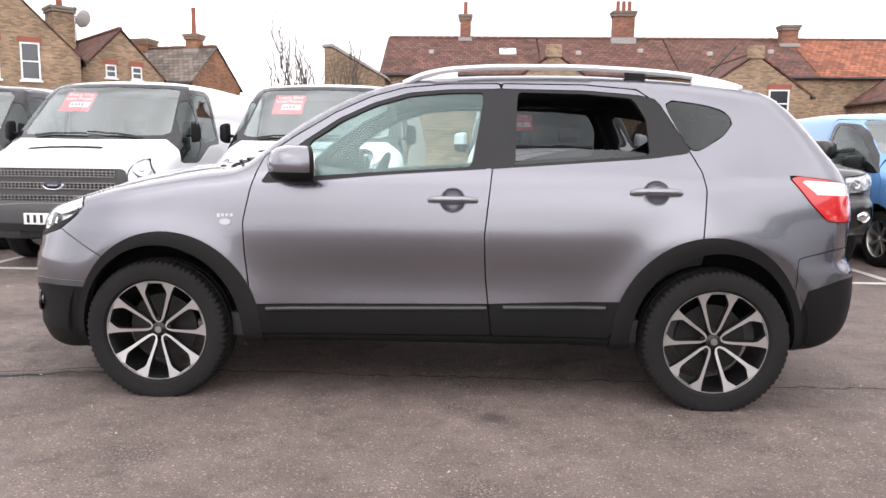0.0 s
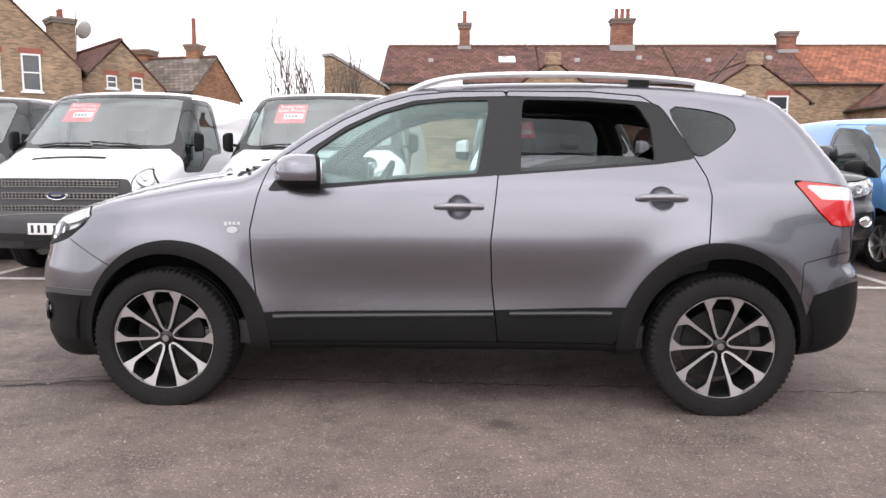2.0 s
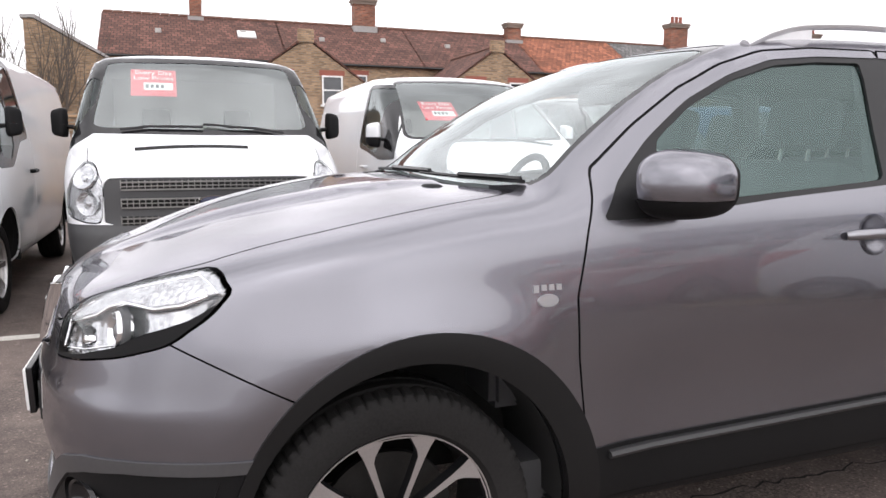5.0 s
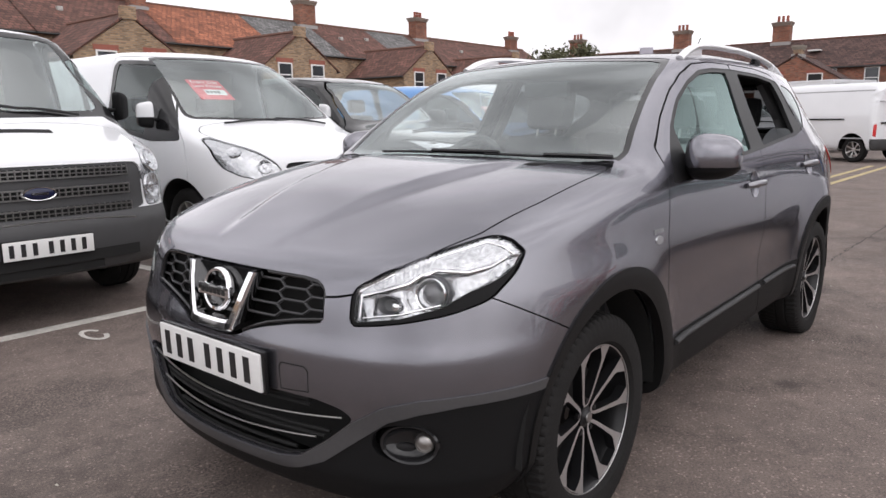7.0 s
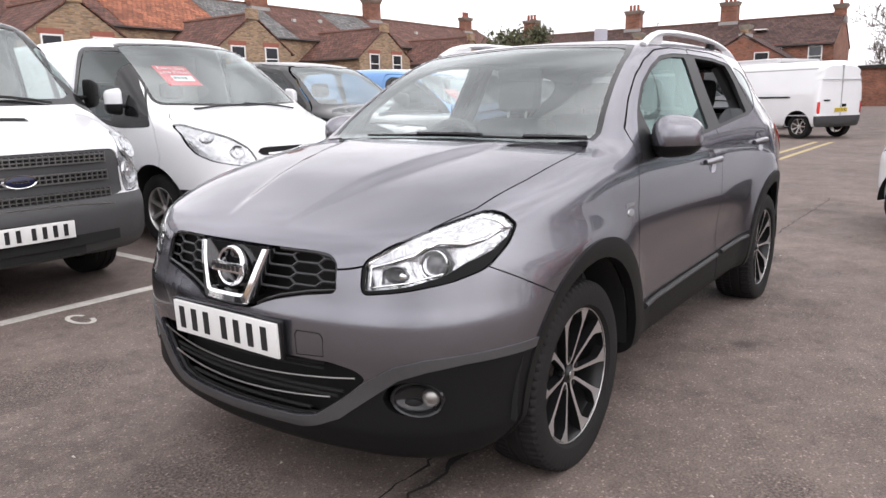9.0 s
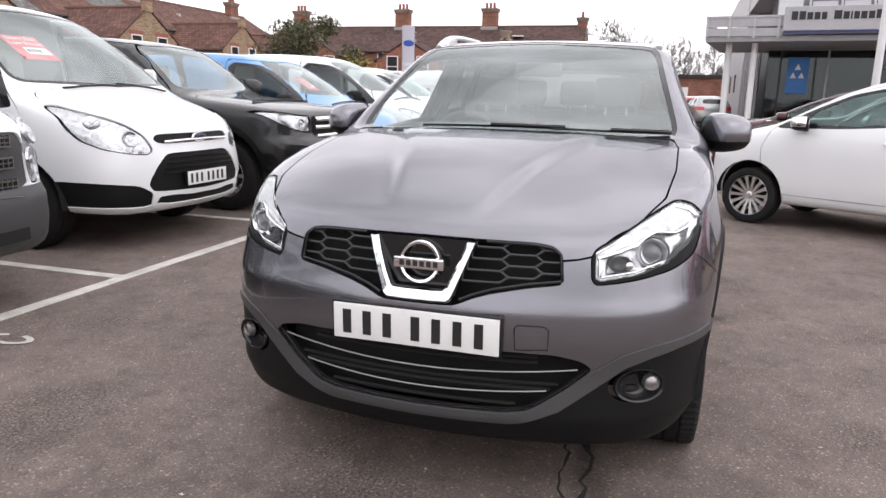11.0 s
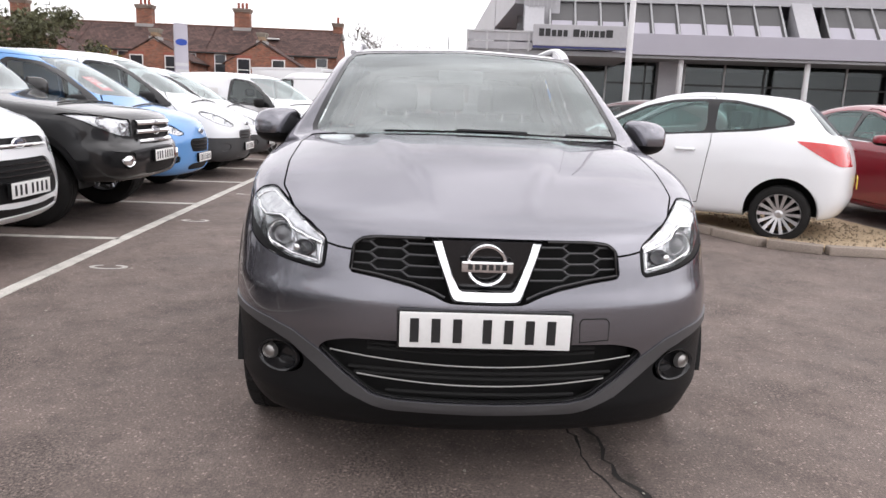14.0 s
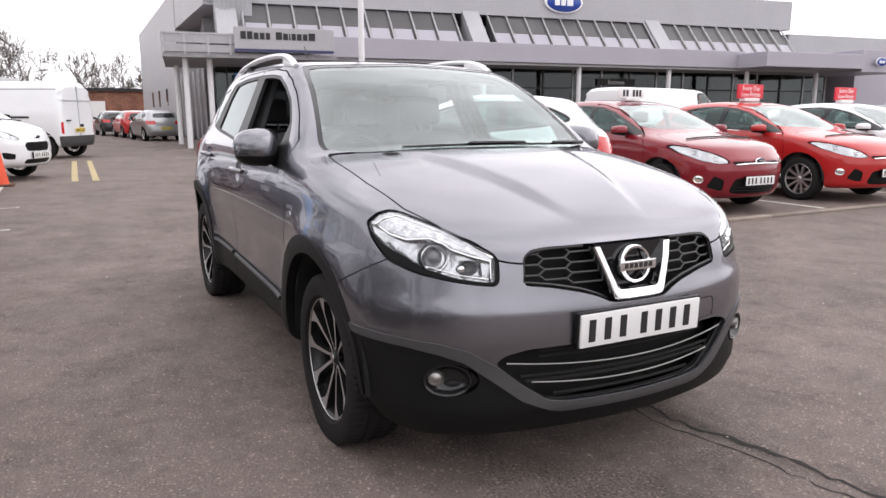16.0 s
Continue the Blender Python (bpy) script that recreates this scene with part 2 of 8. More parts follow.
def words(name, text, size, material, parent, m, depth=0.002, align="CENTER", spacing=1.0):
    """Raised lettering in the built-in font, turned into a mesh; it stands in its own xy plane."""
    cu = bpy.data.curves.new(name, "FONT")
    cu.body, cu.size, cu.extrude, cu.align_x, cu.align_y, cu.space_character = text, size, depth, align, "CENTER", spacing
    tmp = new(name + "_curve", cu)
    me = bpy.data.meshes.new_from_object(tmp.evaluated_get(bpy.context.evaluated_depsgraph_get()))
    bpy.data.objects.remove(tmp)
    me.materials.clear()
    me.materials.append(material)
    ob = new(name, me)
    ob.parent = parent
    ob.matrix_basis = m
    return ob


# ---- lofted vehicle bodies ----
def curve1(pts, n=500):
    """A smooth, monotone curve through (a, b) pairs, as a function on arrays."""
    p = sorted(pts)
    a, b = np.array([q[0] for q in p], float), np.array([q[1] for q in p], float)
    h, d = np.diff(a), np.diff(b) / np.diff(a)
    m = np.zeros(len(a))
    if len(a) > 2:
        same = d[:-1] * d[1:] > 0
        w1, w2 = 2 * h[1:] + h[:-1], h[1:] + 2 * h[:-1]
        with np.errstate(divide="ignore", invalid="ignore"):
            m[1:-1] = np.where(same, (w1 + w2) / (w1 / d[:-1] + w2 / d[1:]), 0)
    m[0], m[-1] = d[0], d[-1]
    s = np.linspace(a[0], a[-1], n)
    i = np.clip(np.searchsorted(a, s) - 1, 0, len(h) - 1)
    t = (s - a[i]) / h[i]
    v = (1 + 2 * t) * (1 - t) ** 2 * b[i] + t * (1 - t) ** 2 * h[i] * m[i] + t * t * (3 - 2 * t) * b[i + 1] + t * t * (t - 1) * h[i] * m[i + 1]
    return lambda x: np.interp(x, s, v)


def soften(poly, rounds=2, cut=0.2):
    """A closed polygon with its corners rounded off."""
    p = np.array(poly, float)
    for _ in range(rounds):
        q = np.roll(p, -1, 0)
        p = np.stack([p + cut * (q - p), q - cut * (q - p)], 1).reshape(-1, 2)
    return p


def inside_distance(poly):
    """Signed distance to a closed polygon: negative inside."""
    p = np.array(poly, float)
    q = np.roll(p, -1, 0)

    def f(u, v):
        best, odd = np.full(u.shape, 1e9), np.zeros(u.shape, bool)
        for (ax, ay), (bx, by) in zip(p, q):
            ex, ey = bx - ax, by - ay
            t = np.clip(((u - ax) * ex + (v - ay) * ey) / max(ex * ex + ey * ey, 1e-12), 0, 1)
            best = np.minimum(best, (u - ax - t * ex) ** 2 + (v - ay - t * ey) ** 2)
            if ay != by:
                odd ^= ((ay > v) != (by > v)) & (u < ex * (v - ay) / ey + ax)
        return np.where(odd, -1, 1) * np.sqrt(best)
    return f


def fields(sp):
    """The body's outer surface as the zero of one function."""
    sec, tap, top = curve1(sp["section"]), curve1(sp["taper"]), curve1(sp["top"])
    front, rear, low = curve1(sp["front"]), curve1(sp["rear"]), curve1(sp["low"])
    gt = curve1(sp.get("glass_taper", [(-3, 0), (3, 0)]))
    fa, fb, ra, rb = sp["ends"]
    sweep = curve1(sp.get("sweep", [(0, 1), (3, 1)]))
    W, k, crown, bend, belt = sp["half"], sp.get("round", 0.025), sp.get("crown", 0.03), sp.get("bend", 0.1), sp["belt"]
    extra_side, extra_top = sp.get("side_form"), sp.get("top_form")

    def five(P):
        x, y, z = np.abs(P[:, 1]), P[:, 1], P[:, 2]
        a, x = x, P[:, 0]
        s = a / W
        up = np.clip((z - belt) / 0.35, 0, 1)
        w = sec(z) - tap(x) * (1 - 0.3 * up) - gt(x) * up
        if extra_side:
            w = w + extra_side(x, z)
        t = top(x - bend * s * s) - crown * s * s - 0.03 * s ** 6
        if extra_top:
            t = t + extra_top(x, a)
        return [a - w, z - t, front(z) + fa * s * s + fb * sweep(z) * s ** 8 - x, x - rear(z) + ra * s * s + rb * s ** 8, low(x) - z]

    def F(P, exact=True):
        f = five(P)
        if exact:
            e, g = 1e-3, [np.zeros(len(P)) for _ in range(5)]
            for ax in range(3):
                Q = P.copy()
                Q[:, ax] += e
                for i, q in enumerate(five(Q)):
                    g[i] += ((q - f[i]) / e) ** 2
            f = [q / np.sqrt(np.maximum(h, 0.25)) for q, h in zip(f, g)]
        f = np.stack(f)
        mx = f.max(0)
        return mx + k * np.log(np.exp((f - mx) / k).sum(0))

    def grad(P, e=1.5e-3):
        g = np.zeros_like(P)
        for ax in range(3):
            A, B = P.copy(), P.copy()
            A[:, ax] += e
            B[:, ax] -= e
            g[:, ax] = (F(A) - F(B)) / (2 * e)
        return g / np.maximum(np.linalg.norm(g, axis=1, keepdims=True), 1e-6)
    return F, grad


class Shell:
    """A quad-meshed closed body that can be cut along curves into panels."""

    def __init__(self, sp, step):
        self.F, self.grad = fields(sp)
        x0, x1 = min(p[1] for p in sp["front"]), max(p[1] for p in sp["rear"])
        zt = max(p[1] for p in sp["top"])
        nx, ny, nz = int((x1 - x0) / step), int(2 * sp["half"] * 1.25 / step) // 2 * 2, int(0.95 * zt * 0.8 / step)
        ids, pts, faces = {}, [], []

        def vid(i, j, k):
            if (i, j, k) not in ids:
                ids[i, j, k] = len(pts)
                pts.append((i / nx, j / ny, k / nz))
            return ids[i, j, k]
        for i in range(nx):
            for j in range(ny):
                faces.append((vid(i, j, 0), vid(i, j + 1, 0), vid(i + 1, j + 1, 0), vid(i + 1, j, 0)))
                faces.append((vid(i, j, nz), vid(i + 1, j, nz), vid(i + 1, j + 1, nz), vid(i, j + 1, nz)))
            for k in range(nz):
                faces.append((vid(i, 0, k), vid(i + 1, 0, k), vid(i + 1, 0, k + 1), vid(i, 0, k + 1)))
                faces.append((vid(i, ny, k), vid(i, ny, k + 1), vid(i + 1, ny, k + 1), vid(i + 1, ny, k)))
        for j in range(ny):
            for k in range(nz):
                faces.append((vid(0, j, k), vid(0, j, k + 1), vid(0, j + 1, k + 1), vid(0, j + 1, k)))
                faces.append((vid(nx, j, k), vid(nx, j + 1, k), vid(nx, j + 1, k + 1), vid(nx, j, k + 1)))
        U = np.array(pts)
        zc = sp["core"]
        B = np.stack([x0 + (x1 - x0) * U[:, 0], (2 * U[:, 1] - 1) * sp["half"], zc - 0.36 + (0.36 + sp["core_up"]) * U[:, 2]], 1)
        O = np.stack([np.clip(B[:, 0], x0 + 0.45, x1 - 0.45), 0 * B[:, 0], 0 * B[:, 0] + zc], 1)
        D = B - O
        D /= np.maximum(np.linalg.norm(D, axis=1, keepdims=True), 1e-9)
        lo, hi = np.zeros(len(D)), np.full(len(D), 3.5)
        for s in np.linspace(0.05, 3.4, 70)[::-1]:
            out = self.F(O + s * D, False) > 0
            hi = np.where(out, s, hi)
        lo = np.maximum(hi - 0.06, 0)
        for _ in range(12):
            mid = (lo + hi) / 2
            out = self.F(O + mid[:, None] * D, False) > 0
            lo, hi = np.where(out, lo, mid), np.where(out, mid, hi)
        P = O + hi[:, None] * D
        fa = np.array(faces)
        ea, eb = fa.ravel(), np.roll(fa, -1, 1).ravel()
        cnt = np.zeros(len(P))
        np.add.at(cnt, ea, 1)
        for it in range(14):
            acc = np.zeros_like(P)
            np.add.at(acc, ea, P[eb])
            P = P + 0.6 * (acc / cnt[:, None] - P)
            for _ in range(1 if it < 12 else 3):
                P = P - np.clip(self.F(P), -0.05, 0.05)[:, None] * self.grad(P)
        P[np.abs(P[:, 1]) < 1e-4, 1] = 0
        self.V, self.f, self.tag = [tuple(p) for p in P], [tuple(f) for f in faces], [("body", 0)] * len(faces)

    def cut(self, fn):
        """Splits every face along fn = 0; returns fn's mean on each face."""
        A = np.array(self.V)
        val = fn(A[:, 0], A[:, 1], A[:, 2])
        val = np.where(np.abs(val) < 2e-4, 2e-4, val)
        v, made, nf, nt = val.tolist(), {}, [], []
        for f, t in zip(self.f, self.tag):
            pos = [v[i] > 0 for i in f]
            if all(pos) or not any(pos) or t is None:
                nf.append(f)
                nt.append(t)
                continue
            a, b = [], []
            for i, j in zip(f, f[1:] + f[:1]):
                (a if v[i] > 0 else b).append(i)
                if (v[i] > 0) != (v[j] > 0):
                    key = (min(i, j), max(i, j))
                    if key not in made:
                        s = v[key[0]] / (v[key[0]] - v[key[1]])
                        made[key] = len(self.V)
                        self.V.append(tuple(p + s * (q - p) for p, q in zip(self.V[key[0]], self.V[key[1]])))
                        v.append(0.0)
                    a.append(made[key])
                    b.append(made[key])
            for g in (a, b):
                if len(g) > 2:
                    nf.append(tuple(g))
                    nt.append(t)
        self.f, self.tag = nf, nt
        return [sum(v[i] for i in f) / len(f) for f in nf]

    def region(self, name, poly, view="side", gap=0.0, only=("body",), near=None):
        """Marks the faces inside a polygon seen from the side (x, z), the end (|y|, z) or above (x, |y|)."""
        d = inside_distance(poly)
        fn = {"side": lambda x, y, z: d(x, z), "end": lambda x, y, z: d(np.abs(y), z), "above": lambda x, y, z: d(x, np.abs(y))}[view]
        for g in ((-gap, gap) if gap else (0.0,)):
            mean = self.cut(lambda x, y, z: fn(x, y, z) - g)
        for n, (f, m, t) in enumerate(zip(self.f, mean, self.tag)):
            if t is None or t[0] not in only or m > 0:
                continue
            c = [sum(self.V[i][k] for i in f) / len(f) for k in range(3)]
            if near and not near(*c):
                continue
            self.tag[n] = None if gap and m > -2 * gap else (name, 1 if c[1] > 0 else -1)

    def one_piece(self, *names):
        self.tag = [(t[0], 0) if t and t[0] in names else t for t in self.tag]

    def drop(self, name):
        self.tag = [None if t and t[0] == name else t for t in self.tag]

    def on(self, places):
        """The points of the skin nearest to rough places."""
        P = np.array(places, float).reshape(-1, 3)
        e = 1.5e-3
        for _ in range(6):
            f = self.F(P)
            g = np.stack([(self.F(P + e * np.eye(3)[a]) - f) / e for a in range(3)], 1)
            P = P - f[:, None] * g / np.maximum((g * g).sum(1, keepdims=True), 0.2)
        return P

    def islands(self, fs):
        """The faces sorted into connected pieces, the largest first."""
        up = {}

        def root(i):
            while up.setdefault(i, i) != i:
                up[i] = up[up[i]]
                i = up[i]
            return i
        for f in fs:
            for i in f[1:]:
                up[root(i)] = root(f[0])
        groups = {}
        for f in fs:
            groups.setdefault(root(f[0]), []).append(f)
        return sorted(groups.values(), key=len, reverse=True)

    def out(self, name, side, obname, material, parent, shift=0.0, rim=0.014, label="", back=False, fs=None):
        """One panel as a mesh: its skin, and its edge turned inwards."""
        if fs is None:
            fs = [f for f, t in zip(self.f, self.tag) if t == (name, side)]
            if name == "body" and fs:
                first, *rest = self.islands(fs)
                ob = self.out(name, side, obname, material, parent, shift, rim, label, back, first)
                for r in rest:
                    if len(r) > 3:
                        self.out(name, side, "body_panel", material, parent, shift, rim, "", back, r)
                return ob
        if not fs:
            return None
        used = sorted({i for f in fs for i in f})
        ix = {i: n for n, i in enumerate(used)}
        P = np.array([self.V[i] for i in used])
        N = self.grad(P)
        P = P + shift * N
        faces = [tuple(ix[i] for i in f) for f in fs]
        edge = {}
        for f in faces:
            for i, j in zip(f, f[1:] + f[:1]):
                edge[i, j] = edge.get((i, j), 0) + 1
        rims = [(i, j) for i, j in edge if (j, i) not in edge]
        verts, n0 = [tuple(p) for p in P], len(P)
        if rim:
            rv, extra = {}, []
            for i, j in rims:
                for k in (i, j):
                    if k not in rv:
                        rv[k] = n0 + len(extra)
                        extra += [tuple(P[k]), tuple(P[k] - rim * N[k])]
                faces.append((rv[j], rv[i], rv[i] + 1, rv[j] + 1))
            verts += extra
        if back:
            n1 = len(verts)
            verts += [tuple(p) for p in P - rim * N]
            faces += [tuple(n1 + ix[i] for i in reversed(f)) for f in fs]
        return mesh_ob(obname, verts, faces, material, parent, True, label)

# ---- ground ----
def ground_material():
    m = bpy.data.materials.new("weathered_tarmac")
    m.use_nodes = True
    n, l = m.node_tree.nodes, m.node_tree.links
    b = n["Principled BSDF"]
    co = n.new("ShaderNodeTexCoord")

    def noise_at(scale, detail=4.0, rough=0.55):
        t = n.new("ShaderNodeTexNoise")
        t.inputs["Scale"].default_value, t.inputs["Detail"].default_value, t.inputs["Roughness"].default_value = scale, detail, rough
        l.new(co.outputs["Object"], t.inputs["Vector"])
        return t.outputs["Fac"]

    def ramp(src, a, b0, lo, hi):
        r = n.new("ShaderNodeMapRange")
        r.inputs["From Min"].default_value, r.inputs["From Max"].default_value = a, b0
        r.inputs["To Min"].default_value, r.inputs["To Max"].default_value = lo, hi
        l.new(src, r.inputs["Value"])
        return r.outputs["Result"]

    def mul(a, c):
        k = n.new("ShaderNodeMath")
        k.operation = "MULTIPLY"
        l.new(a, k.inputs[0])
        l.new(c, k.inputs[1])
        return k.outputs["Value"]

    def spot(x, y, rx, ry, dark, turn=0.0):
        """A stain of its own shape at a place on the ground: 1 outside, dark at its heart."""
        mp = n.new("ShaderNodeMapping")
        mp.vector_type = "TEXTURE"
        mp.inputs["Location"].default_value, mp.inputs["Scale"].default_value, mp.inputs["Rotation"].default_value = (x, y, 0), (rx, ry, 1), (0, 0, turn)
        l.new(co.outputs["Object"], mp.inputs["Vector"])
        ln = n.new("ShaderNodeVectorMath")
        ln.operation = "LENGTH"
        l.new(mp.outputs["Vector"], ln.inputs[0])
        ad = n.new("ShaderNodeMath")
        ad.operation = "MULTIPLY_ADD"
        ad.inputs[1].default_value = 1.6
        l.new(noise_at(9.0), ad.inputs[0])
        l.new(ln.outputs["Value"], ad.inputs[2])
        return ramp(ad.outputs["Value"], 0.9, 1.75, dark, 1.0)
    f = mul(ramp(noise_at(0.45, 5.0), 0.3, 0.7, 0.80, 1.16), ramp(noise_at(3.5, 6.0, 0.65), 0.3, 0.72, 0.76, 1.16))
    coarse = ramp(noise_at(1.1, 6.0, 0.62), 0.50, 0.60, 0.0, 1.0)
    grit = n.new("ShaderNodeMix")
    l.new(coarse, grit.inputs["Factor"])
    l.new(ramp(noise_at(110.0, 3.0, 0.7), 0.36, 0.64, 0.70, 1.34), grit.inputs["A"])
    l.new(ramp(noise_at(85.0, 3.0, 0.7), 0.38, 0.64, 0.34, 1.40), grit.inputs["B"])
    f = mul(f, grit.outputs["Result"])
    chip = n.new("ShaderNodeTexVoronoi")
    chip.feature, chip.inputs["Scale"].default_value = "F1", 125.0
    l.new(co.outputs["Object"], chip.inputs["Vector"])
    tone = n.new("ShaderNodeSeparateColor")
    l.new(chip.outputs["Color"], tone.inputs["Color"])
    f = mul(f, ramp(tone.outputs["Red"], 0.90, 1.0, 1.0, 2.1))
    f = mul(f, ramp(noise_at(11.0, 4.0, 0.6), 0.33, 0.48, 0.80, 1.02))
    f = mul(f, spot(0.291, -1.02, 0.13, 0.10, 0.45))
    f = mul(f, spot(-2.75, 0.75, 0.9, 0.5, 0.72))
    f = mul(f, spot(-4.6, 2.2, 1.6, 0.7, 0.68, 0.3))
    f = mul(f, spot(-2.7, 1.35, 1.3, 0.8, 0.76, 0.2))
    f = mul(f, spot(-2.7, -0.1, 0.5, 0.35, 0.66))
    f = mul(f, spot(-3.3, 0.3, 0.45, 0.3, 0.7, 0.6))
    f = mul(f, spot(-2.35, 0.2, 0.4, 0.8, 0.7))
    f = mul(f, spot(-2.05, -0.56, 0.55, 0.07, 0.45, 0.12))
    f = mul(f, spot(-2.7, -0.66, 0.35, 0.08, 0.55, -0.15))
    f = mul(f, spot(-1.65, -0.49, 0.6, 0.05, 0.5))
    f = mul(f, spot(2.5, -0.62, 0.25, 0.16, 0.6))
    vor = n.new("ShaderNodeTexVoronoi")
    vor.feature, vor.inputs["Scale"].default_value = "F1", 2.2
    l.new(co.outputs["Object"], vor.inputs["Vector"])
    gum = ramp(vor.outputs["Distance"], 0.028, 0.05, 1.35, 1.0)
    f = mul(f, gum)
    sc = n.new("ShaderNodeVectorMath")
    sc.operation = "SCALE"
    sc.inputs[0].default_value = (0.155, 0.1215, 0.107)
    l.new(f, sc.inputs["Scale"])
    l.new(sc.outputs["Vector"], b.inputs["Base Color"])
    l.new(ramp(noise_at(2.0), 0.3, 0.7, 0.72, 0.92), b.inputs["Roughness"])
    bp = n.new("ShaderNodeBump")
    bp.inputs["Strength"].default_value, bp.inputs["Distance"].default_value = 0.7, 0.006
    l.new(noise_at(150.0, 3.0), bp.inputs["Height"])
    l.new(bp.outputs["Normal"], b.inputs["Normal"])
    return m


M_TARMAC = ground_material()
M_LINE = mat("worn_white_line", (0.52, 0.50, 0.46), 0.8, vary=0.3, scale=7, fine=120, bump=0.2)
M_YLINE = mat("worn_yellow_line", (0.42, 0.34, 0.18), 0.8, vary=0.3, scale=7, fine=120)
M_KERB = mat("concrete_kerb", (0.24, 0.20, 0.17), 0.9, vary=0.25, scale=3, fine=80, bump=0.4, rand=0.4)
M_GRAVEL = mat("gravel", (0.30, 0.23, 0.15), 0.9, vary=0.4, scale=20, fine=160, bump=0.6, rand=0.6)

bm = bmesh.new()
gs = [bm.verts.new(p) for p in ((-400, -400, 0), (400, -400, 0), (400, 400, 0), (-400, 400, 0))]
bm.faces.new(gs)
ground = tagged(part("ground", bm, M_TARMAC, None, smooth=False), "worn grey-brown tarmac of a car sales yard", "ground", kind="structure")


def strip(name, x0, y0, x1, y1, w, material, label):
    d = Vector((x1 - x0, y1 - y0, 0))
    nrm = Vector((-d.y, d.x, 0)).normalized() * w / 2
    bm = bmesh.new()
    k = max(2, int(d.length / 0.25))
    rows = []
    for i in range(k + 1):
        p = Vector((x0, y0, 0)) + d * i / k
        e1, e2 = 1 + random.uniform(-0.08, 0.08), 1 + random.uniform(-0.08, 0.08)
        rows.append([bm.verts.new(p + nrm * e1 + Vector((0, 0, 0.004))), bm.verts.new(p - nrm * e2 + Vector((0, 0, 0.004))), bm.verts.new(p + nrm * e1 - Vector((0, 0, 0.01))), bm.verts.new(p - nrm * e2 - Vector((0, 0, 0.01)))])
    for a, b in zip(rows, rows[1:]):
        bm.faces.new((a[0], a[1], b[1], b[0]))
        bm.faces.new((a[2], a[0], b[0], b[2]))
        bm.faces.new((a[1], a[3], b[3], b[1]))
    return tagged(part(name, bm, material, None, smooth=False), label, "road marking", "bay markings", "structure")


BAYS = [-7.05, -4.75, -2.50, -0.24, 2.02, 4.28, 6.66, 8.9, 11.1, 13.3, 15.5]
strip("bay_front_line", -9.0, 2.735, 11.0, 2.80, 0.10, M_LINE, "worn white line along the front of the parking bays")
for bx in BAYS:
    strip("bay_line", bx, 2.80, bx, 7.6, 0.09, M_LINE, "worn white line between two parking bays")


# ---- wheels ----
def petal(parent, r, hub_y, rim_y, face, dark, spin):
    """Five machined U-shaped twin spokes with dark flanks, round the wheel's own y axis."""
    outer = [(0.13, 0.0), (0.15, 0.055), (0.21, 0.105), (0.30, 0.143), (0.50, 0.213), (0.70, 0.288), (0.82, 0.340), (0.915, 0.395), (0.952, 0.25), (0.975, 0.0)]
    inner = [(0.165, 0.0), (0.18, 0.034), (0.235, 0.064), (0.32, 0.094), (0.50, 0.152), (0.73, 0.218), (0.80, 0.208), (0.875, 0.172), (0.950, 0.135), (0.957, 0.0)]

    def loop(pts, dy, grow=0.0):
        full = [(a, b + grow * (b > 0)) for a, b in pts] + [(a, -b - grow) for a, b in reversed(pts[1:-1])]
        return [(b * r, hub_y + (rim_y - hub_y) * a + dy, a * r) for a, b in full]
    o, i, ob, ib = loop(outer, 0), loop(inner, 0), loop(outer, 0.034), loop(inner, 0.034)
    n = len(o)
    bm, side = bmesh.new(), bmesh.new()
    vo, vi = [bm.verts.new(p) for p in o], [bm.verts.new(p) for p in i]
    rows = [[side.verts.new((p[0], p[1] + 0.0012, p[2])) for p in o], [side.verts.new(p) for p in ob], [side.verts.new((p[0], p[1] + 0.0012, p[2])) for p in i], [side.verts.new(p) for p in ib]]
    for k in range(n):
        j = (k + 1) % n
        bm.faces.new((vo[k], vi[k], vi[j], vo[j]))
        side.faces.new((rows[0][k], rows[0][j], rows[1][j], rows[1][k]))
        side.faces.new((rows[2][k], rows[3][k], rows[3][j], rows[2][j]))
        side.faces.new((rows[1][k], rows[1][j], rows[3][j], rows[3][k]))
    first = part("twin_spoke", side, dark, parent)
    top = part("machined_face", bm, face, first, "bright machined spoke face", smooth=False)
    first.matrix_basis = pose(0, 0, 0, 0, spin, 0)
    for k in range(1, 5):
        q = share("twin_spoke", first, parent, pose(0, 0, 0, 0, spin + 72 * k, 0))
        share("machined_face", top, q, Matrix())


def spoke_mesh(name, r0, r1, w0, w1, w2, y0, y1, material, parent):
    """One tapered spoke along +x that flares where it meets the rim; its face lies at y0 by the hub, y1 by the rim."""
    ro = r1 - 0.26 * (r1 - r0)
    out = [(r0, w0), (ro, w1), (r1, w2)]
    face = [(x, w) for x, w in out] + [(x, -w) for x, w in reversed(out)]
    bm = bmesh.new()

    def yy(x):
        return y0 + (y1 - y0) * (x - r0) / (r1 - r0)
    hi = [bm.verts.new((x, yy(x), w)) for x, w in face]
    lo = [bm.verts.new((x, yy(x) + 0.03, w * 0.8)) for x, w in face]
    bm.faces.new(hi)
    bm.faces.new(lo[::-1])
    for i in range(6):
        j = (i + 1) % 6
        bm.faces.new((hi[i], lo[i], lo[j], hi[j]))
    return part(name, bm, material, parent, smooth=False)


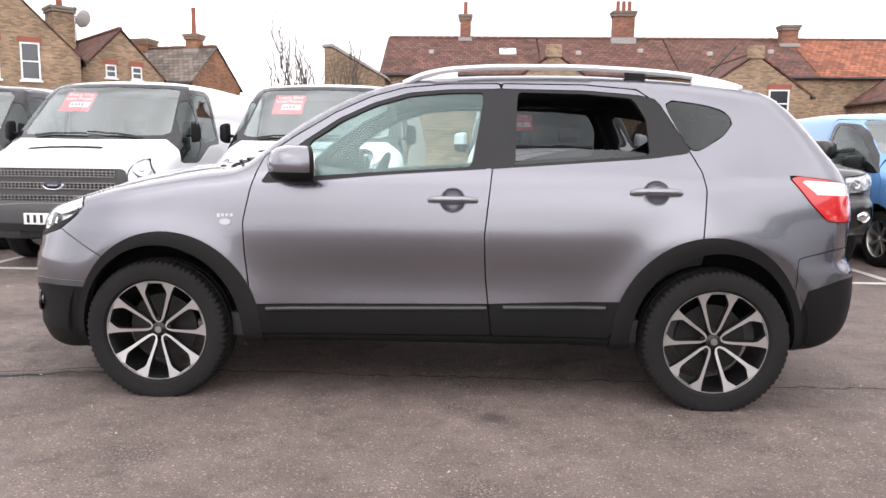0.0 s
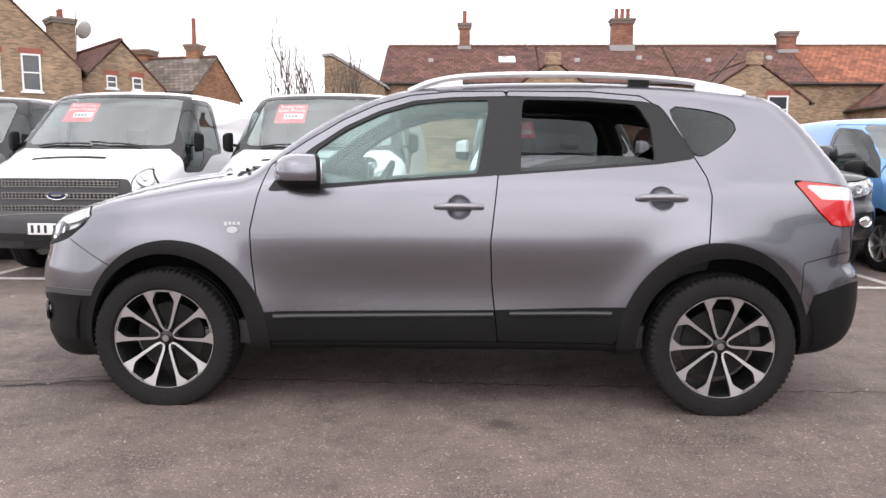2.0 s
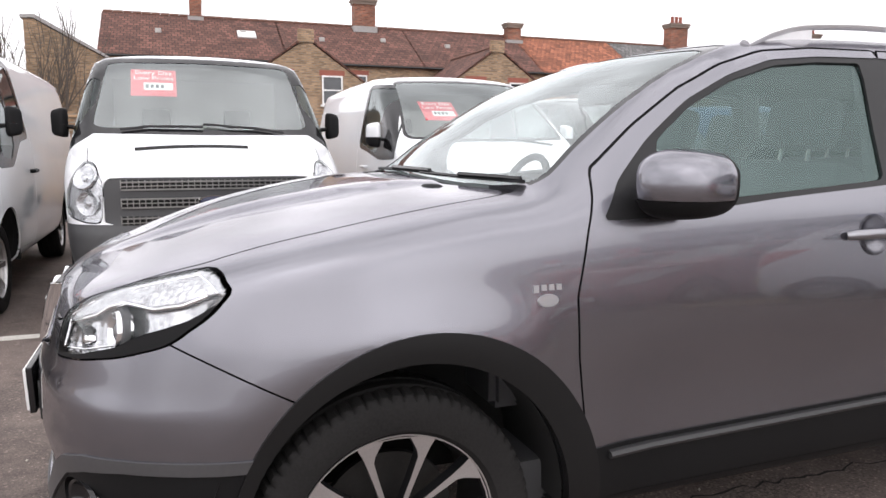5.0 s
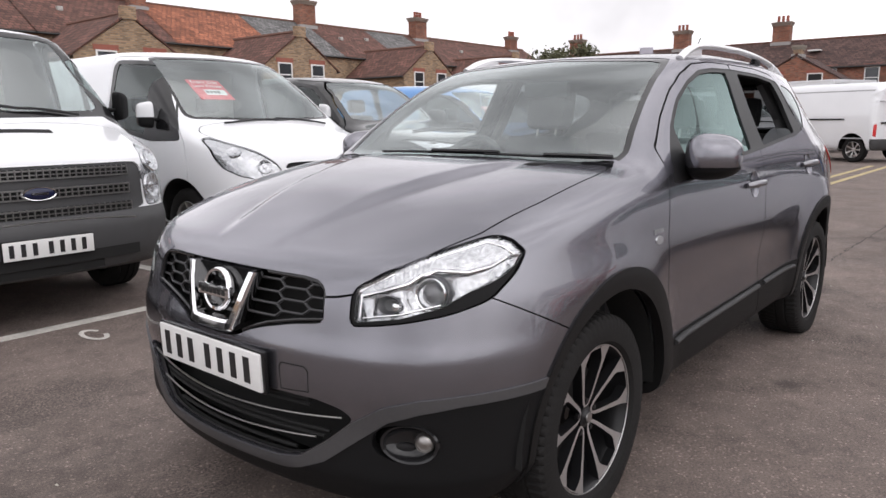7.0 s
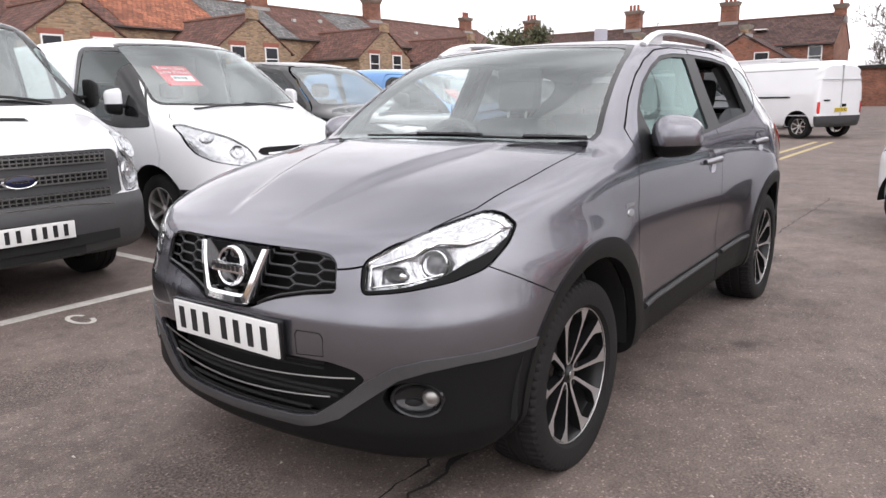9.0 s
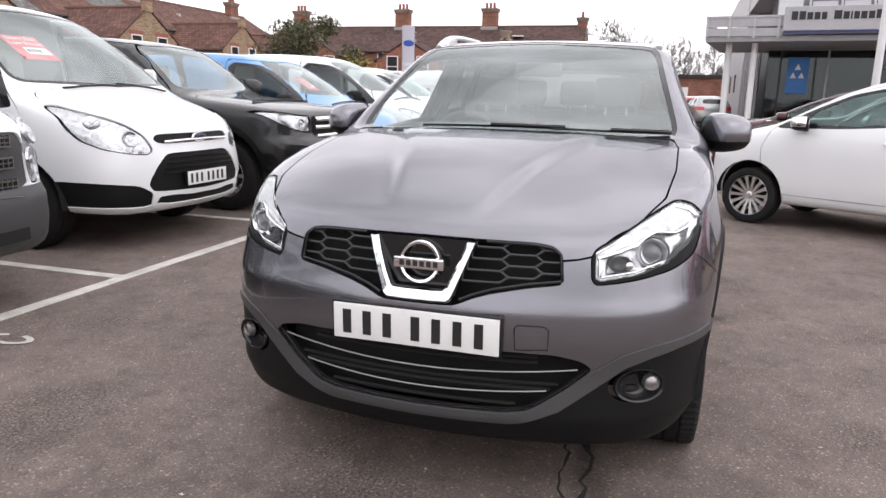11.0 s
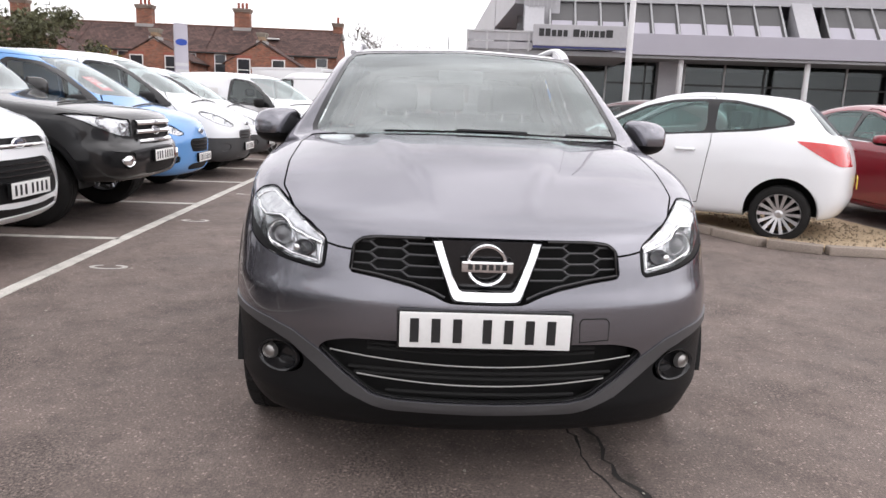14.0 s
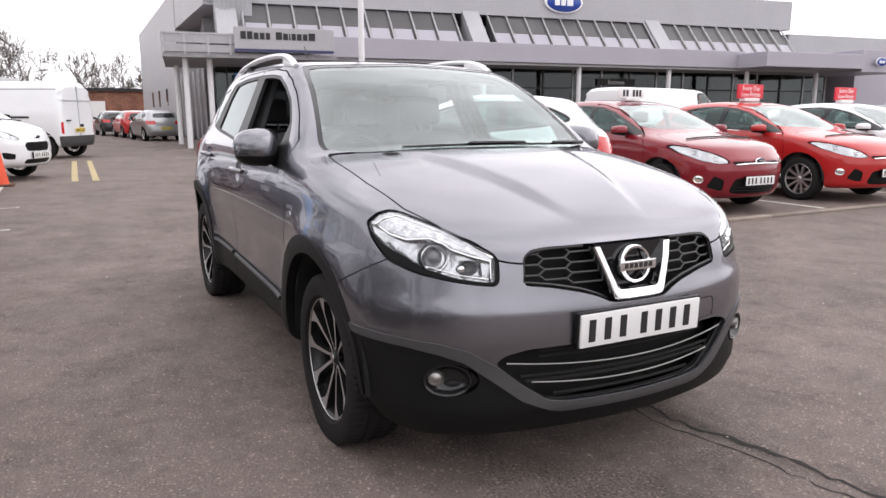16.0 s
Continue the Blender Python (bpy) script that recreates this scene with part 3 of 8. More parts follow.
def make_wheel(parent, m, R, rim_r, width, spokes, face, dark, fancy=False):
    """A wheel whose outer face looks along its own -y."""
    h = width / 2
    fine = 280 if fancy else 48
    bar = [(rim_r * 1.02, -h * 0.86), (rim_r * 0.985, -h * 0.80), (rim_r * 0.95, -h * 0.5), (rim_r * 0.90, h * 0.1), (rim_r * 0.93, h * 0.85)]
    wh = part("wheel", lathe(bmesh.new(), bar, 64 if fancy else 40), dark, parent)
    wh.matrix_basis = m
    sw = R - rim_r
    prof = [(rim_r * 1.0, -h * 0.84), (rim_r + sw * 0.12, -h * 0.98), (rim_r + sw * 0.45, -h * 1.03), (R - sw * 0.2, -h * 0.97), (R - sw * 0.07, -h * 0.88), (R - 0.004, -h * 0.76),
            (R, -h * 0.5), (R - 0.007, -h * 0.46), (R - 0.007, -h * 0.40), (R, -h * 0.36), (R, -h * 0.05), (R - 0.007, -0.002), (R - 0.007, h * 0.06), (R, h * 0.1), (R, h * 0.45), (R - 0.006, h * 0.5),
            (R, h * 0.55), (R - 0.004, h * 0.76), (R - sw * 0.2, h * 0.97), (rim_r, h * 0.84)]
    tread = lathe(bmesh.new(), prof, fine, lambda i, j: -0.008 if (3 < j < 7 or 13 < j < 17) and i % 4 == 0 else 0.0)
    if fancy:
        # the loaded tyre stands flat on the ground and bulges a little above it
        for v in tread.verts:
            v.co.y *= 1 + 0.05 * max(0.0, min(1.0, (-v.co.z - 0.24) / 0.07))
            v.co.z = max(v.co.z, -0.3215)
    part("tyre", tread, M_RUBBER, wh)
    lip = [(rim_r * 1.012, -h * 0.88), (rim_r * 0.995, -h * 0.90), (rim_r * 0.975, -h * 0.84), (rim_r * 0.97, -h * 0.7)]
    if fancy:
        lip = [(rim_r * 1.002, -h * 0.84), (rim_r * 0.998, -h * 0.862), (rim_r * 0.988, -h * 0.862), (rim_r * 0.984, -h * 0.84)]
    part("rim_lip", lathe(bmesh.new(), lip, 64), face, wh)
    hub = rim_r * (0.14 if fancy else 0.2)
    w = rim_r
    if fancy:
        petal(wh, rim_r, -h * 0.52, -h * 0.84, face, dark, 0)
    else:
        a = spoke_mesh("spoke", hub * 0.75, rim_r * 0.965, w * 0.06, w * 0.075, w * 0.1, -h * 0.55, -h * 0.8, face, wh)
        for i in range(1, spokes):
            share("spoke", a, wh, pose(0, 0, 0, 0, 360 * i / spokes, 0))
    cap = [(0.0001, -h * 0.68), (hub * 0.45, -h * 0.68), (hub * 0.52, -h * 0.63), (hub * 0.6, -h * 0.60), (hub * 1.05, -h * 0.56), (hub * 1.15, -h * 0.2)]
    part("hub_cap", lathe(bmesh.new(), cap, 32), dark if fancy else face, wh)
    if fancy:
        part("cap_badge", lathe(bmesh.new(), [(0.0001, -h * 0.70), (hub * 0.46, -h * 0.695), (hub * 0.5, -h * 0.66)], 24), M_STEEL, wh)
        nut = part("wheel_nut", lathe(bmesh.new(), [(0.0001, -0.012), (0.009, -0.012), (0.011, 0.0)], 6), M_ALLOYD, wh)
        nut.matrix_basis = pose(0, -h * 0.50, hub * 1.6)
        for i in range(1, 5):
            share("wheel_nut", nut, wh, pose(0, 0, 0, 0, 72 * i, 0) @ pose(0, -h * 0.50, hub * 1.6))
    part("brake_disc", lathe(bmesh.new(), [(hub, -h * 0.05), (rim_r * 0.68, -h * 0.05), (rim_r * 0.68, h * 0.1), (hub, h * 0.1)], 40), M_DISC, wh)
    return wh


def seat(parent, x, y, w=0.50):
    """A car seat that faces -x: cushion, leaning back and headrest."""
    s = part("seat", bmbox(x - 0.28, x + 0.26, y - w / 2, y + w / 2, 0.46, 0.66, 0.06), M_CLOTH, parent)
    part("seat_back", bmbox(-0.07, 0.09, -w / 2, w / 2, 0, 0.62, 0.06, pose(x + 0.27, y, 0.58, 0, 14, 0)), M_CLOTH, s)
    part("headrest", bmbox(-0.05, 0.06, -0.13, 0.13, 0.0, 0.18, 0.045, pose(x + 0.43, y, 1.22, 0, 10, 0)), M_CLOTH, s)
    bm = bmesh.new()
    for dy in (-0.06, 0.06):
        tube(bm, [(x + 0.40, y + dy, 1.12), (x + 0.43, y + dy, 1.26)], 0.007, 6)
    part("headrest_stalk", bm, M_STEEL, s)
    return s


def plate_bars(parent, w=0.52, h=0.111, yellow=False):
    """A number plate that faces -x, in its own yz plane, with plain bars in place of the characters."""
    pl = part("number_plate", bmbox(-0.006, 0.004, -w / 2, w / 2, -h / 2, h / 2, 0.003), M_YPLATE if yellow else M_PLATE, parent, "white number plate with plain dark bars" if not yellow else "yellow number plate with plain dark bars")
    bm = bmesh.new()
    box(bm, -0.008, -0.0062, -0.0135, 0.0135, -h * 0.34, h * 0.34)
    a = part("plate_bar", bm, M_INK, pl, smooth=False)
    ys = [-0.20, -0.135, -0.07, -0.005, 0.085, 0.15, 0.215]
    a.matrix_basis = pose(0, ys[0] * w / 0.52, 0)
    for y in ys[1:]:
        share("plate_bar", a, pl, pose(0, y * w / 0.52, 0))
    return pl


def mirror_pod(parent, x, y, z, sy, cover, size=1.0, tall=1.0, power=0.62, wide=1.0):
    """A door mirror: a rounded shell, its dark lower half and foot, and the glass that looks back (+x)."""
    bm = bmesh.new()
    bmesh.ops.create_uvsphere(bm, u_segments=24, v_segments=16, radius=1)
    for v in bm.verts:
        c = v.co
        q = Vector([math.copysign(abs(t) ** power, t) for t in c])
        v.co = Vector((q.x * 0.117 * (1 + 0.25 * (q.x < 0)) * (1 - 0.18 * q.y * sy), q.y * 0.125 * wide, q.z * 0.082 * tall * (1 - 0.12 * q.y * sy)))
        if v.co.x > 0.04:
            v.co.x = 0.04 + (v.co.x - 0.04) * 0.15
    bmesh.ops.scale(bm, vec=(size, size, size), verts=bm.verts)
    bmesh.ops.translate(bm, vec=(x, y, z), verts=bm.verts)
    low = bm.copy()
    bmesh.ops.bisect_plane(bm, geom=bm.verts[:] + bm.edges[:] + bm.faces[:], plane_co=(x, y, z - 0.035 * size), plane_no=(0, 0, -1), clear_outer=True)
    bmesh.ops.bisect_plane(low, geom=low.verts[:] + low.edges[:] + low.faces[:], plane_co=(x, y, z - 0.037 * size), plane_no=(0, 0, 1), clear_outer=True)
    back = bm.copy()
    bmesh.ops.bisect_plane(bm, geom=bm.verts[:] + bm.edges[:] + bm.faces[:], plane_co=(x + 0.022 * size, y, z), plane_no=(1, 0, 0), clear_outer=True)
    bmesh.ops.bisect_plane(back, geom=back.verts[:] + back.edges[:] + back.faces[:], plane_co=(x + 0.023 * size, y, z), plane_no=(-1, 0, 0), clear_outer=True)
    p = part("door_mirror", bm, cover, parent, "door mirror")
    part("mirror_rim", back, M_CLAD, p)
    part("mirror_lower_shell", low, M_CLAD, p)
    part("mirror_glass", bmbox(x + 0.045 * size, x + 0.0515 * size, y - 0.085 * size * wide, y + 0.085 * size * wide, z - 0.048 * size * tall, z + 0.048 * size * tall, 0.002), M_MIRROR, p)
    bm = bmesh.new()
    tube(bm, [(x + 0.02, y - sy * 0.22 * size, z - 0.075 * size), (x, y - sy * 0.05, z - 0.07 * size)], [0.032, 0.025], 10, flat=0.6)
    part("mirror_foot", bm, M_CLAD, p)
    p.matrix_basis = pose(x, y, z, 0, 0, -sy * 20) @ pose(-x, -y, -z)
    return p


def wheel_house(parent, x, sy, R, half, zc, depth=0.30):
    """The dark lining round one wheel."""
    bm = bmesh.new()
    n = 20
    rows = []
    for i in range(n + 1):
        a = math.radians(-3 + 186 * i / n)
        cx, cz = x + R * math.cos(a), zc + R * math.sin(a)
        rows.append((bm.verts.new((cx, sy * (half - 0.015), cz)), bm.verts.new((cx, sy * (half - depth), cz))))
    for a, b in zip(rows, rows[1:]):
        bm.faces.new((a[0], a[1], b[1], b[0]))
    bm.faces.new([r[1] for r in rows])
    return part("wheel_arch_lining", bm, M_DARK, parent)


# ---- the grey crossover ----
def haunch(x, z):
    r1, r2 = np.hypot(x + 1.315, (z - 0.34) * 1.0), np.hypot(x - 1.315, (z - 0.34) * 1.0)
    lip = 0.022 * (np.exp(-((r1 - 0.46) / 0.10) ** 2) + np.exp(-((r2 - 0.47) / 0.10) ** 2)) * (z > 0.2)
    mid = -0.016 * np.exp(-((z - 0.60) / 0.13) ** 2) * np.exp(-(x / 0.75) ** 4)
    hip = 0.022 * np.exp(-((x - 1.35) / 0.45) ** 2 - ((z - 0.93) / 0.16) ** 2)
    return lip + mid + hip


def bonnet_form(x, a):
    on = 1 / (1 + np.exp((x + 1.02) / 0.03))
    t = np.clip((x + 2.0) / 1.0, 0, 1)
    ridge = 0.14 + 0.29 * t
    step = 1 / (1 + np.exp((a - ridge) / 0.0075))
    return on * 0.020 * step * np.sin(np.pi * np.clip(t, 0, 1)) ** 0.7


CAR = dict(
    half=0.89, belt=1.10, core=0.70, core_up=0.28, round=0.024, crown=0.032, bend=0.11, ends=(0.225, 0.31, 0.14, 0.22), sweep=[(0.1, 1.0), (0.6, 1.0), (0.8, 1.25), (0.93, 1.6), (1.2, 1.8)],
    section=[(0.18, 0.74), (0.27, 0.80), (0.34, 0.845), (0.50, 0.862), (0.65, 0.868), (0.80, 0.874), (0.92, 0.866), (1.04, 0.850), (1.10, 0.832), (1.16, 0.802), (1.30, 0.737), (1.45, 0.672), (1.53, 0.636), (1.62, 0.585), (1.75, 0.50)],
    taper=[(-2.3, 0.13), (-2.0, 0.058), (-1.7, 0.016), (-1.35, 0.0), (1.2, 0.0), (1.6, 0.03), (1.9, 0.075), (2.2, 0.14)],
    glass_taper=[(-1.2, 0.055), (-0.7, 0.035), (-0.2, 0.0), (0.9, 0.0), (1.4, 0.025), (2.0, 0.11)],
    top=[(-2.4, 0.70), (-2.12, 0.855), (-2.0, 0.918), (-1.85, 0.973), (-1.65, 1.034), (-1.4, 1.088), (-1.2, 1.122), (-1.04, 1.142), (-0.98, 1.162), (-0.84, 1.262), (-0.66, 1.378), (-0.46, 1.480), (-0.26, 1.545), (-0.05, 1.576), (0.25, 1.590), (0.55, 1.593), (0.9, 1.583), (1.3, 1.554), (1.52, 1.528), (1.64, 1.50), (1.9, 1.36), (2.4, 1.0)],
    front=[(0.15, -1.95), (0.21, -2.05), (0.26, -2.095), (0.30, -2.112), (0.34, -2.128), (0.45, -2.128), (0.58, -2.138), (0.66, -2.135), (0.72, -2.118), (0.80, -2.10), (0.86, -2.085), (0.95, -2.06), (1.2, -1.98)],
    rear=[(0.15, 1.88), (0.28, 2.02), (0.36, 2.075), (0.56, 2.105), (0.66, 2.10), (0.74, 2.062), (0.91, 2.068), (1.05, 2.045), (1.13, 2.01), (1.24, 1.92), (1.38, 1.80), (1.50, 1.68), (1.56, 1.62), (1.75, 1.45)],
    low=[(-2.4, 0.235), (-1.9, 0.205), (-1.6, 0.24), (-0.8, 0.285), (0.8, 0.295), (1.2, 0.27), (1.75, 0.292), (2.1, 0.41), (2.4, 0.47)],
    side_form=haunch, top_form=bonnet_form)


def arch(cx, cz, r, squash=1.0, n=40, low=0.1):
    """An arch opening seen from the side, open at the foot."""
    p = [(cx + r * math.cos(math.pi * i / n), cz + squash * r * math.sin(math.pi * i / n)) for i in range(n + 1)]
    return [(cx + r, low)] + p + [(cx - r, low)]


LAMP = soften([(0.500, 0.751), (0.491, 0.845), (0.572, 0.894), (0.645, 0.939), (0.714, 0.972), (0.763, 0.960), (0.795, 0.931), (0.795, 0.876), (0.776, 0.816), (0.720, 0.787), (0.633, 0.767), (0.565, 0.757)], 2, 0.16)


def crossover():
    car = thing("car", "metallic grey five-door crossover with black cladding and silver roof rails", "car", pose(0, 0, -0.02))
    sh = Shell(CAR, 0.027)
    mid = lambda x, y, z: x < -0.8
    tail = lambda x, y, z: x > 1.0
    flank = lambda x, y, z: abs(y) > 0.45
    # openings and lower cladding
    sh.region("hole", arch(-1.275, 0.345, 0.388, 1.075), near=lambda x, y, z: abs(y) > 0.3)
    sh.region("hole", arch(1.298, 0.345, 0.384, 1.10), near=lambda x, y, z: abs(y) > 0.3)
    sh.region("front_arch_trim", arch(-1.245, 0.345, 0.447, 1.075) , near=lambda x, y, z: abs(y) > 0.5 and x > -1.86)
    sh.region("rear_arch_trim", arch(1.270, 0.345, 0.444, 1.11), near=lambda x, y, z: abs(y) > 0.5)
    # front end
    grille = soften([(0.0, 0.868), (0.33, 0.865), (0.385, 0.858), (0.414, 0.836), (0.424, 0.750), (0.325, 0.737), (0.222, 0.715), (0.165, 0.697), (0.125, 0.678), (0.10, 0.673), (0.0, 0.672)], 1, 0.12)
    grille = [(max(a, -0.1), b) for a, b in [(-0.1, 0.868)] + [p for p in grille.tolist() if p[0] > 0.01] + [(-0.1, 0.672)]]
    sh.region("hole", grille, "end", near=mid)
    lower = soften([(-0.3, 0.553), (0.40, 0.548), (0.485, 0.530), (0.522, 0.503), (0.44, 0.432), (0.345, 0.366), (0.27, 0.353), (-0.3, 0.348)], 1, 0.15)
    sh.region("hole", lower, "end", near=mid)
    swoosh = [(-0.2, 0.346), (0.27, 0.351), (0.345, 0.364), (0.44, 0.430), (0.51, 0.490), (0.60, 0.547), (0.68, 0.570), (0.755, 0.577), (0.84, 0.580), (1.0, 0.580), (1.0, 0.555), (0.84, 0.553), (0.755, 0.550), (0.68, 0.534), (0.61, 0.508), (0.53, 0.446), (0.43, 0.368), (0.35, 0.333), (0.29, 0.319), (-0.2, 0.314)]
    sh.region("bumper_blade", swoosh, "end", near=lambda x, y, z: x < -1.62)
    sh.region("lower_bumper", [(-0.2, 0.10), (1.0, 0.10), (1.0, 0.566), (0.84, 0.566), (0.70, 0.555), (0.60, 0.525), (0.5, 0.46), (0.3, 0.335), (-0.2, 0.33)], "end", near=lambda x, y, z: x < -1.62)
    sh.region("hole", ellipse(0.640, 0.447, 0.076, 0.053), "end", only=("lower_bumper", "bumper_blade", "body"), near=lambda x, y, z: x < -1.6)
    sh.region("headlight", LAMP, "end", gap=0.0022, near=lambda x, y, z: x < -1.45)
    sh.region("headlight_rim", [(0.46, 0.88), (0.46, 0.70), (0.70, 0.70), (0.86, 0.78), (0.86, 0.905), (0.793, 0.905), (0.782, 0.872), (0.757, 0.849), (0.737, 0.838), (0.705, 0.806), (0.62, 0.777), (0.510, 0.761), (0.503, 0.842), (0.50, 0.88)], "end", only=("headlight",), near=lambda x, y, z: x < -1.45)
    # panels
    hood = [(-2.3, 0.0), (-2.3, 0.497), (-2.02, 0.497), (-1.90, 0.612), (-1.80, 0.648), (-1.71, 0.682), (-1.45, 0.708), (-1.12, 0.712), (-0.985, 0.695), (-0.985, 0.66), (-1.06, 0.45), (-1.10, -0.1), (-2.3, -0.1)]
    sh.region("bonnet", hood, "above", gap=0.003, near=lambda x, y, z: z > 0.827)
    sh.region("windscreen_base", [(-1.2, -0.1), (-1.2, 0.70), (-0.985, 0.70), (-0.955, 0.70), (-1.025, 0.40), (-1.06, -0.1)], "above", near=lambda x, y, z: z > 1.05 and z < 1.25)
    shield = soften([(-0.3, 1.120), (0.0, 1.120), (0.665, 1.130), (0.685, 1.16), (0.575, 1.495), (0.545, 1.520), (0.0, 1.548), (-0.3, 1.548)], 1, 0.1)
    sh.region("windscreen", shield, "end", near=lambda x, y, z: x < 0)
    sh.region("windscreen_seal", soften([(-0.3, 1.10), (0.69, 1.115), (0.706, 1.16), (0.594, 1.505), (0.560, 1.534), (0.0, 1.561), (-0.3, 1.561)], 1, 0.1), "end", near=lambda x, y, z: x < 0 and z > 1.135)
    sh.region("sunroof", soften([(0.02, -0.3), (0.02, 0.47), (1.12, 0.47), (1.12, -0.3)], 1, 0.04), "above", near=lambda x, y, z: z > 1.4)
    # side glass and pillars
    fw = soften([(-0.80, 1.050), (-0.735, 1.145), (-0.612, 1.250), (-0.455, 1.357), (-0.295, 1.432), (-0.13, 1.482), (0.06, 1.500), (0.335, 1.506), (0.292, 1.131), (-0.22, 1.096), (-0.56, 1.063)], 1, 0.08)
    sh.region("front_side_trim", fw, near=flank)
    rw = soften([(0.25, 1.507), (0.70, 1.500), (0.95, 1.480), (1.035, 1.462), (1.185, 1.212), (1.00, 1.184), (0.21, 1.124)], 1, 0.06)
    sh.region("rear_side_trim", rw, near=flank)
    sh.region("front_glass", [(-0.60, 1.085), (-0.585, 1.245), (-0.44, 1.345), (-0.285, 1.418), (-0.12, 1.466), (0.05, 1.483), (0.232, 1.487), (0.176, 1.140), (-0.22, 1.112)], only=("front_side_trim",), near=flank)
    sh.region("rear_glass_opening", [(0.385, 1.490), (0.70, 1.484), (0.925, 1.465), (0.982, 1.365), (0.992, 1.200), (0.375, 1.150)], only=("rear_side_trim",), near=flank)
    sh.region("lowered_glass", [(0.36, 1.10), (0.36, 1.160), (0.50, 1.200), (0.65, 1.228), (0.88, 1.226), (0.96, 1.216), (1.0, 1.20), (1.0, 1.10)], only=("rear_glass_opening",), near=flank)
    sh.region("quarter_glass", soften([(1.055, 1.462), (1.25, 1.438), (1.345, 1.412), (1.392, 1.362), (1.335, 1.292), (1.205, 1.216), (1.17, 1.23)], 1, 0.16), gap=0.002, near=flank)
    sh.region("tailgate_glass", soften([(-0.3, 1.20), (0.56, 1.215), (0.60, 1.24), (0.52, 1.46), (-0.3, 1.475)], 1, 0.1), "end", near=tail)
    tl = soften([(1.605, 1.118), (1.80, 1.098), (1.95, 1.07), (2.2, 1.05), (2.2, 0.90), (1.80, 0.905), (1.715, 0.985)], 1, 0.1)
    sh.region("tail_light", tl, gap=0.0025, near=lambda x, y, z: abs(y) > 0.50 and x > 1.4)
    sh.region("tail_light_white", [(1.66, 1.095), (2.3, 1.06), (2.3, 1.005), (1.74, 1.03)], only=("tail_light",))
    # the seam between bonnet and bumper, from the grille to the lamps
    seam = lambda y, z: z - np.interp(np.abs(y), (0.40, 0.424, 0.455, 0.500), (0.817, 0.8185, 0.822, 0.832))
    for g in (-0.003, 0.003):
        sh.cut(lambda x, y, z: seam(y, z) - g)
    for n, (f, t) in enumerate(zip(sh.f, sh.tag)):
        c = [sum(sh.V[i][k] for i in f) / len(f) for k in range(3)]
        if t and t[0] in ("body", "bonnet") and c[0] < -1.9 and 0.405 < abs(c[1]) < 0.497 and abs(float(seam(np.array(c[1]), c[2]))) < 0.003:
            sh.tag[n] = None
    # doors, sill and rear bumper
    fd = [(-0.795, 1.175), (-0.842, 1.029), (-0.876, 0.874), (-0.870, 0.732), (-0.846, 0.518), (-0.800, 0.345), (0.278, 0.355), (0.247, 0.624), (0.238, 0.825), (0.271, 1.135), (0.313, 1.530), (0.05, 1.526), (-0.15, 1.508), (-0.31, 1.462), (-0.47, 1.388), (-0.64, 1.285)]
    body = ("body", "front_side_trim", "front_glass", "rear_side_trim", "rear_glass_opening", "front_arch_trim", "rear_arch_trim")
    sh.region("front_door", fd, gap=0.003, near=flank)
    rd = [(0.278, 0.355), (0.247, 0.624), (0.238, 0.825), (0.271, 1.135), (0.313, 1.530), (0.70, 1.527), (0.945, 1.506), (1.015, 1.457), (1.178, 1.205), (1.216, 1.128), (1.231, 1.046), (1.214, 0.83), (1.0, 0.72), (0.88, 0.55), (0.82, 0.355)]
    sh.region("rear_door", rd, gap=0.003, near=flank)
    for hx, hz in ((0.092, 0.983), (1.007, 1.027)):
        sh.region("hole", ellipse(hx, hz, 0.057, 0.057, 28), only=("front_door", "rear_door"), near=flank)
    for door in ("front_door", "rear_door"):
        sh.region(door + "_cladding", [(-1.0, 0.1), (-1.0, 0.487), (0.26, 0.508), (1.0, 0.540), (1.0, 0.1)], only=(door,))
    sh.region("sill", [(-0.9, 0.1), (-0.9, 0.352), (0.9, 0.362), (0.9, 0.1)], near=flank)
    sh.region("bumper_skin", [(-2.4, 0.1), (-2.4, 0.9), (-1.80, 0.828), (-1.70, 0.778), (-1.60, 0.727), (-1.50, 0.676), (-1.50, 0.1)], gap=0.002, near=lambda x, y, z: x < -1.5 and z < 0.84)
    sh.region("rear_lower_bumper", [(1.6, 0.1), (1.72, 0.593), (1.9, 0.64), (2.4, 0.66), (2.4, 0.1)], near=lambda x, y, z: x > 1.6)
    sh.region("rear_bumper", [(1.66, 0.742), (1.85, 0.78), (2.4, 0.80), (2.4, 0.5), (1.66, 0.5)], gap=0.002, near=lambda x, y, z: x > 1.5)
    sh.one_piece("bonnet", "windscreen", "windscreen_seal", "windscreen_base", "sunroof", "bumper_blade", "lower_bumper", "tailgate_glass", "rear_lower_bumper", "bumper_skin", "rear_bumper")
    # a dark inner lining keeps the gaps black
    inner = [f for f, t in zip(sh.f, sh.tag) if (t is None or t[0] not in ("hole", "headlight", "windscreen")) and max(sh.V[i][2] for i in f) < 1.09 and (t is None or t[0] not in ("bonnet", "headlight_rim")) and not (sh.V[f[0]][0] < -1.42 and sh.V[f[0]][2] > 0.735 and abs(sh.V[f[0]][1]) > 0.45)]
    used = sorted({i for f in inner for i in f})
    ix = {i: n for n, i in enumerate(used)}
    P = np.array([sh.V[i] for i in used])
    P = P - 0.035 * sh.grad(P)
    mesh_ob("inner_lining", P, [tuple(ix[i] for i in f) for f in inner], M_DARK, car)
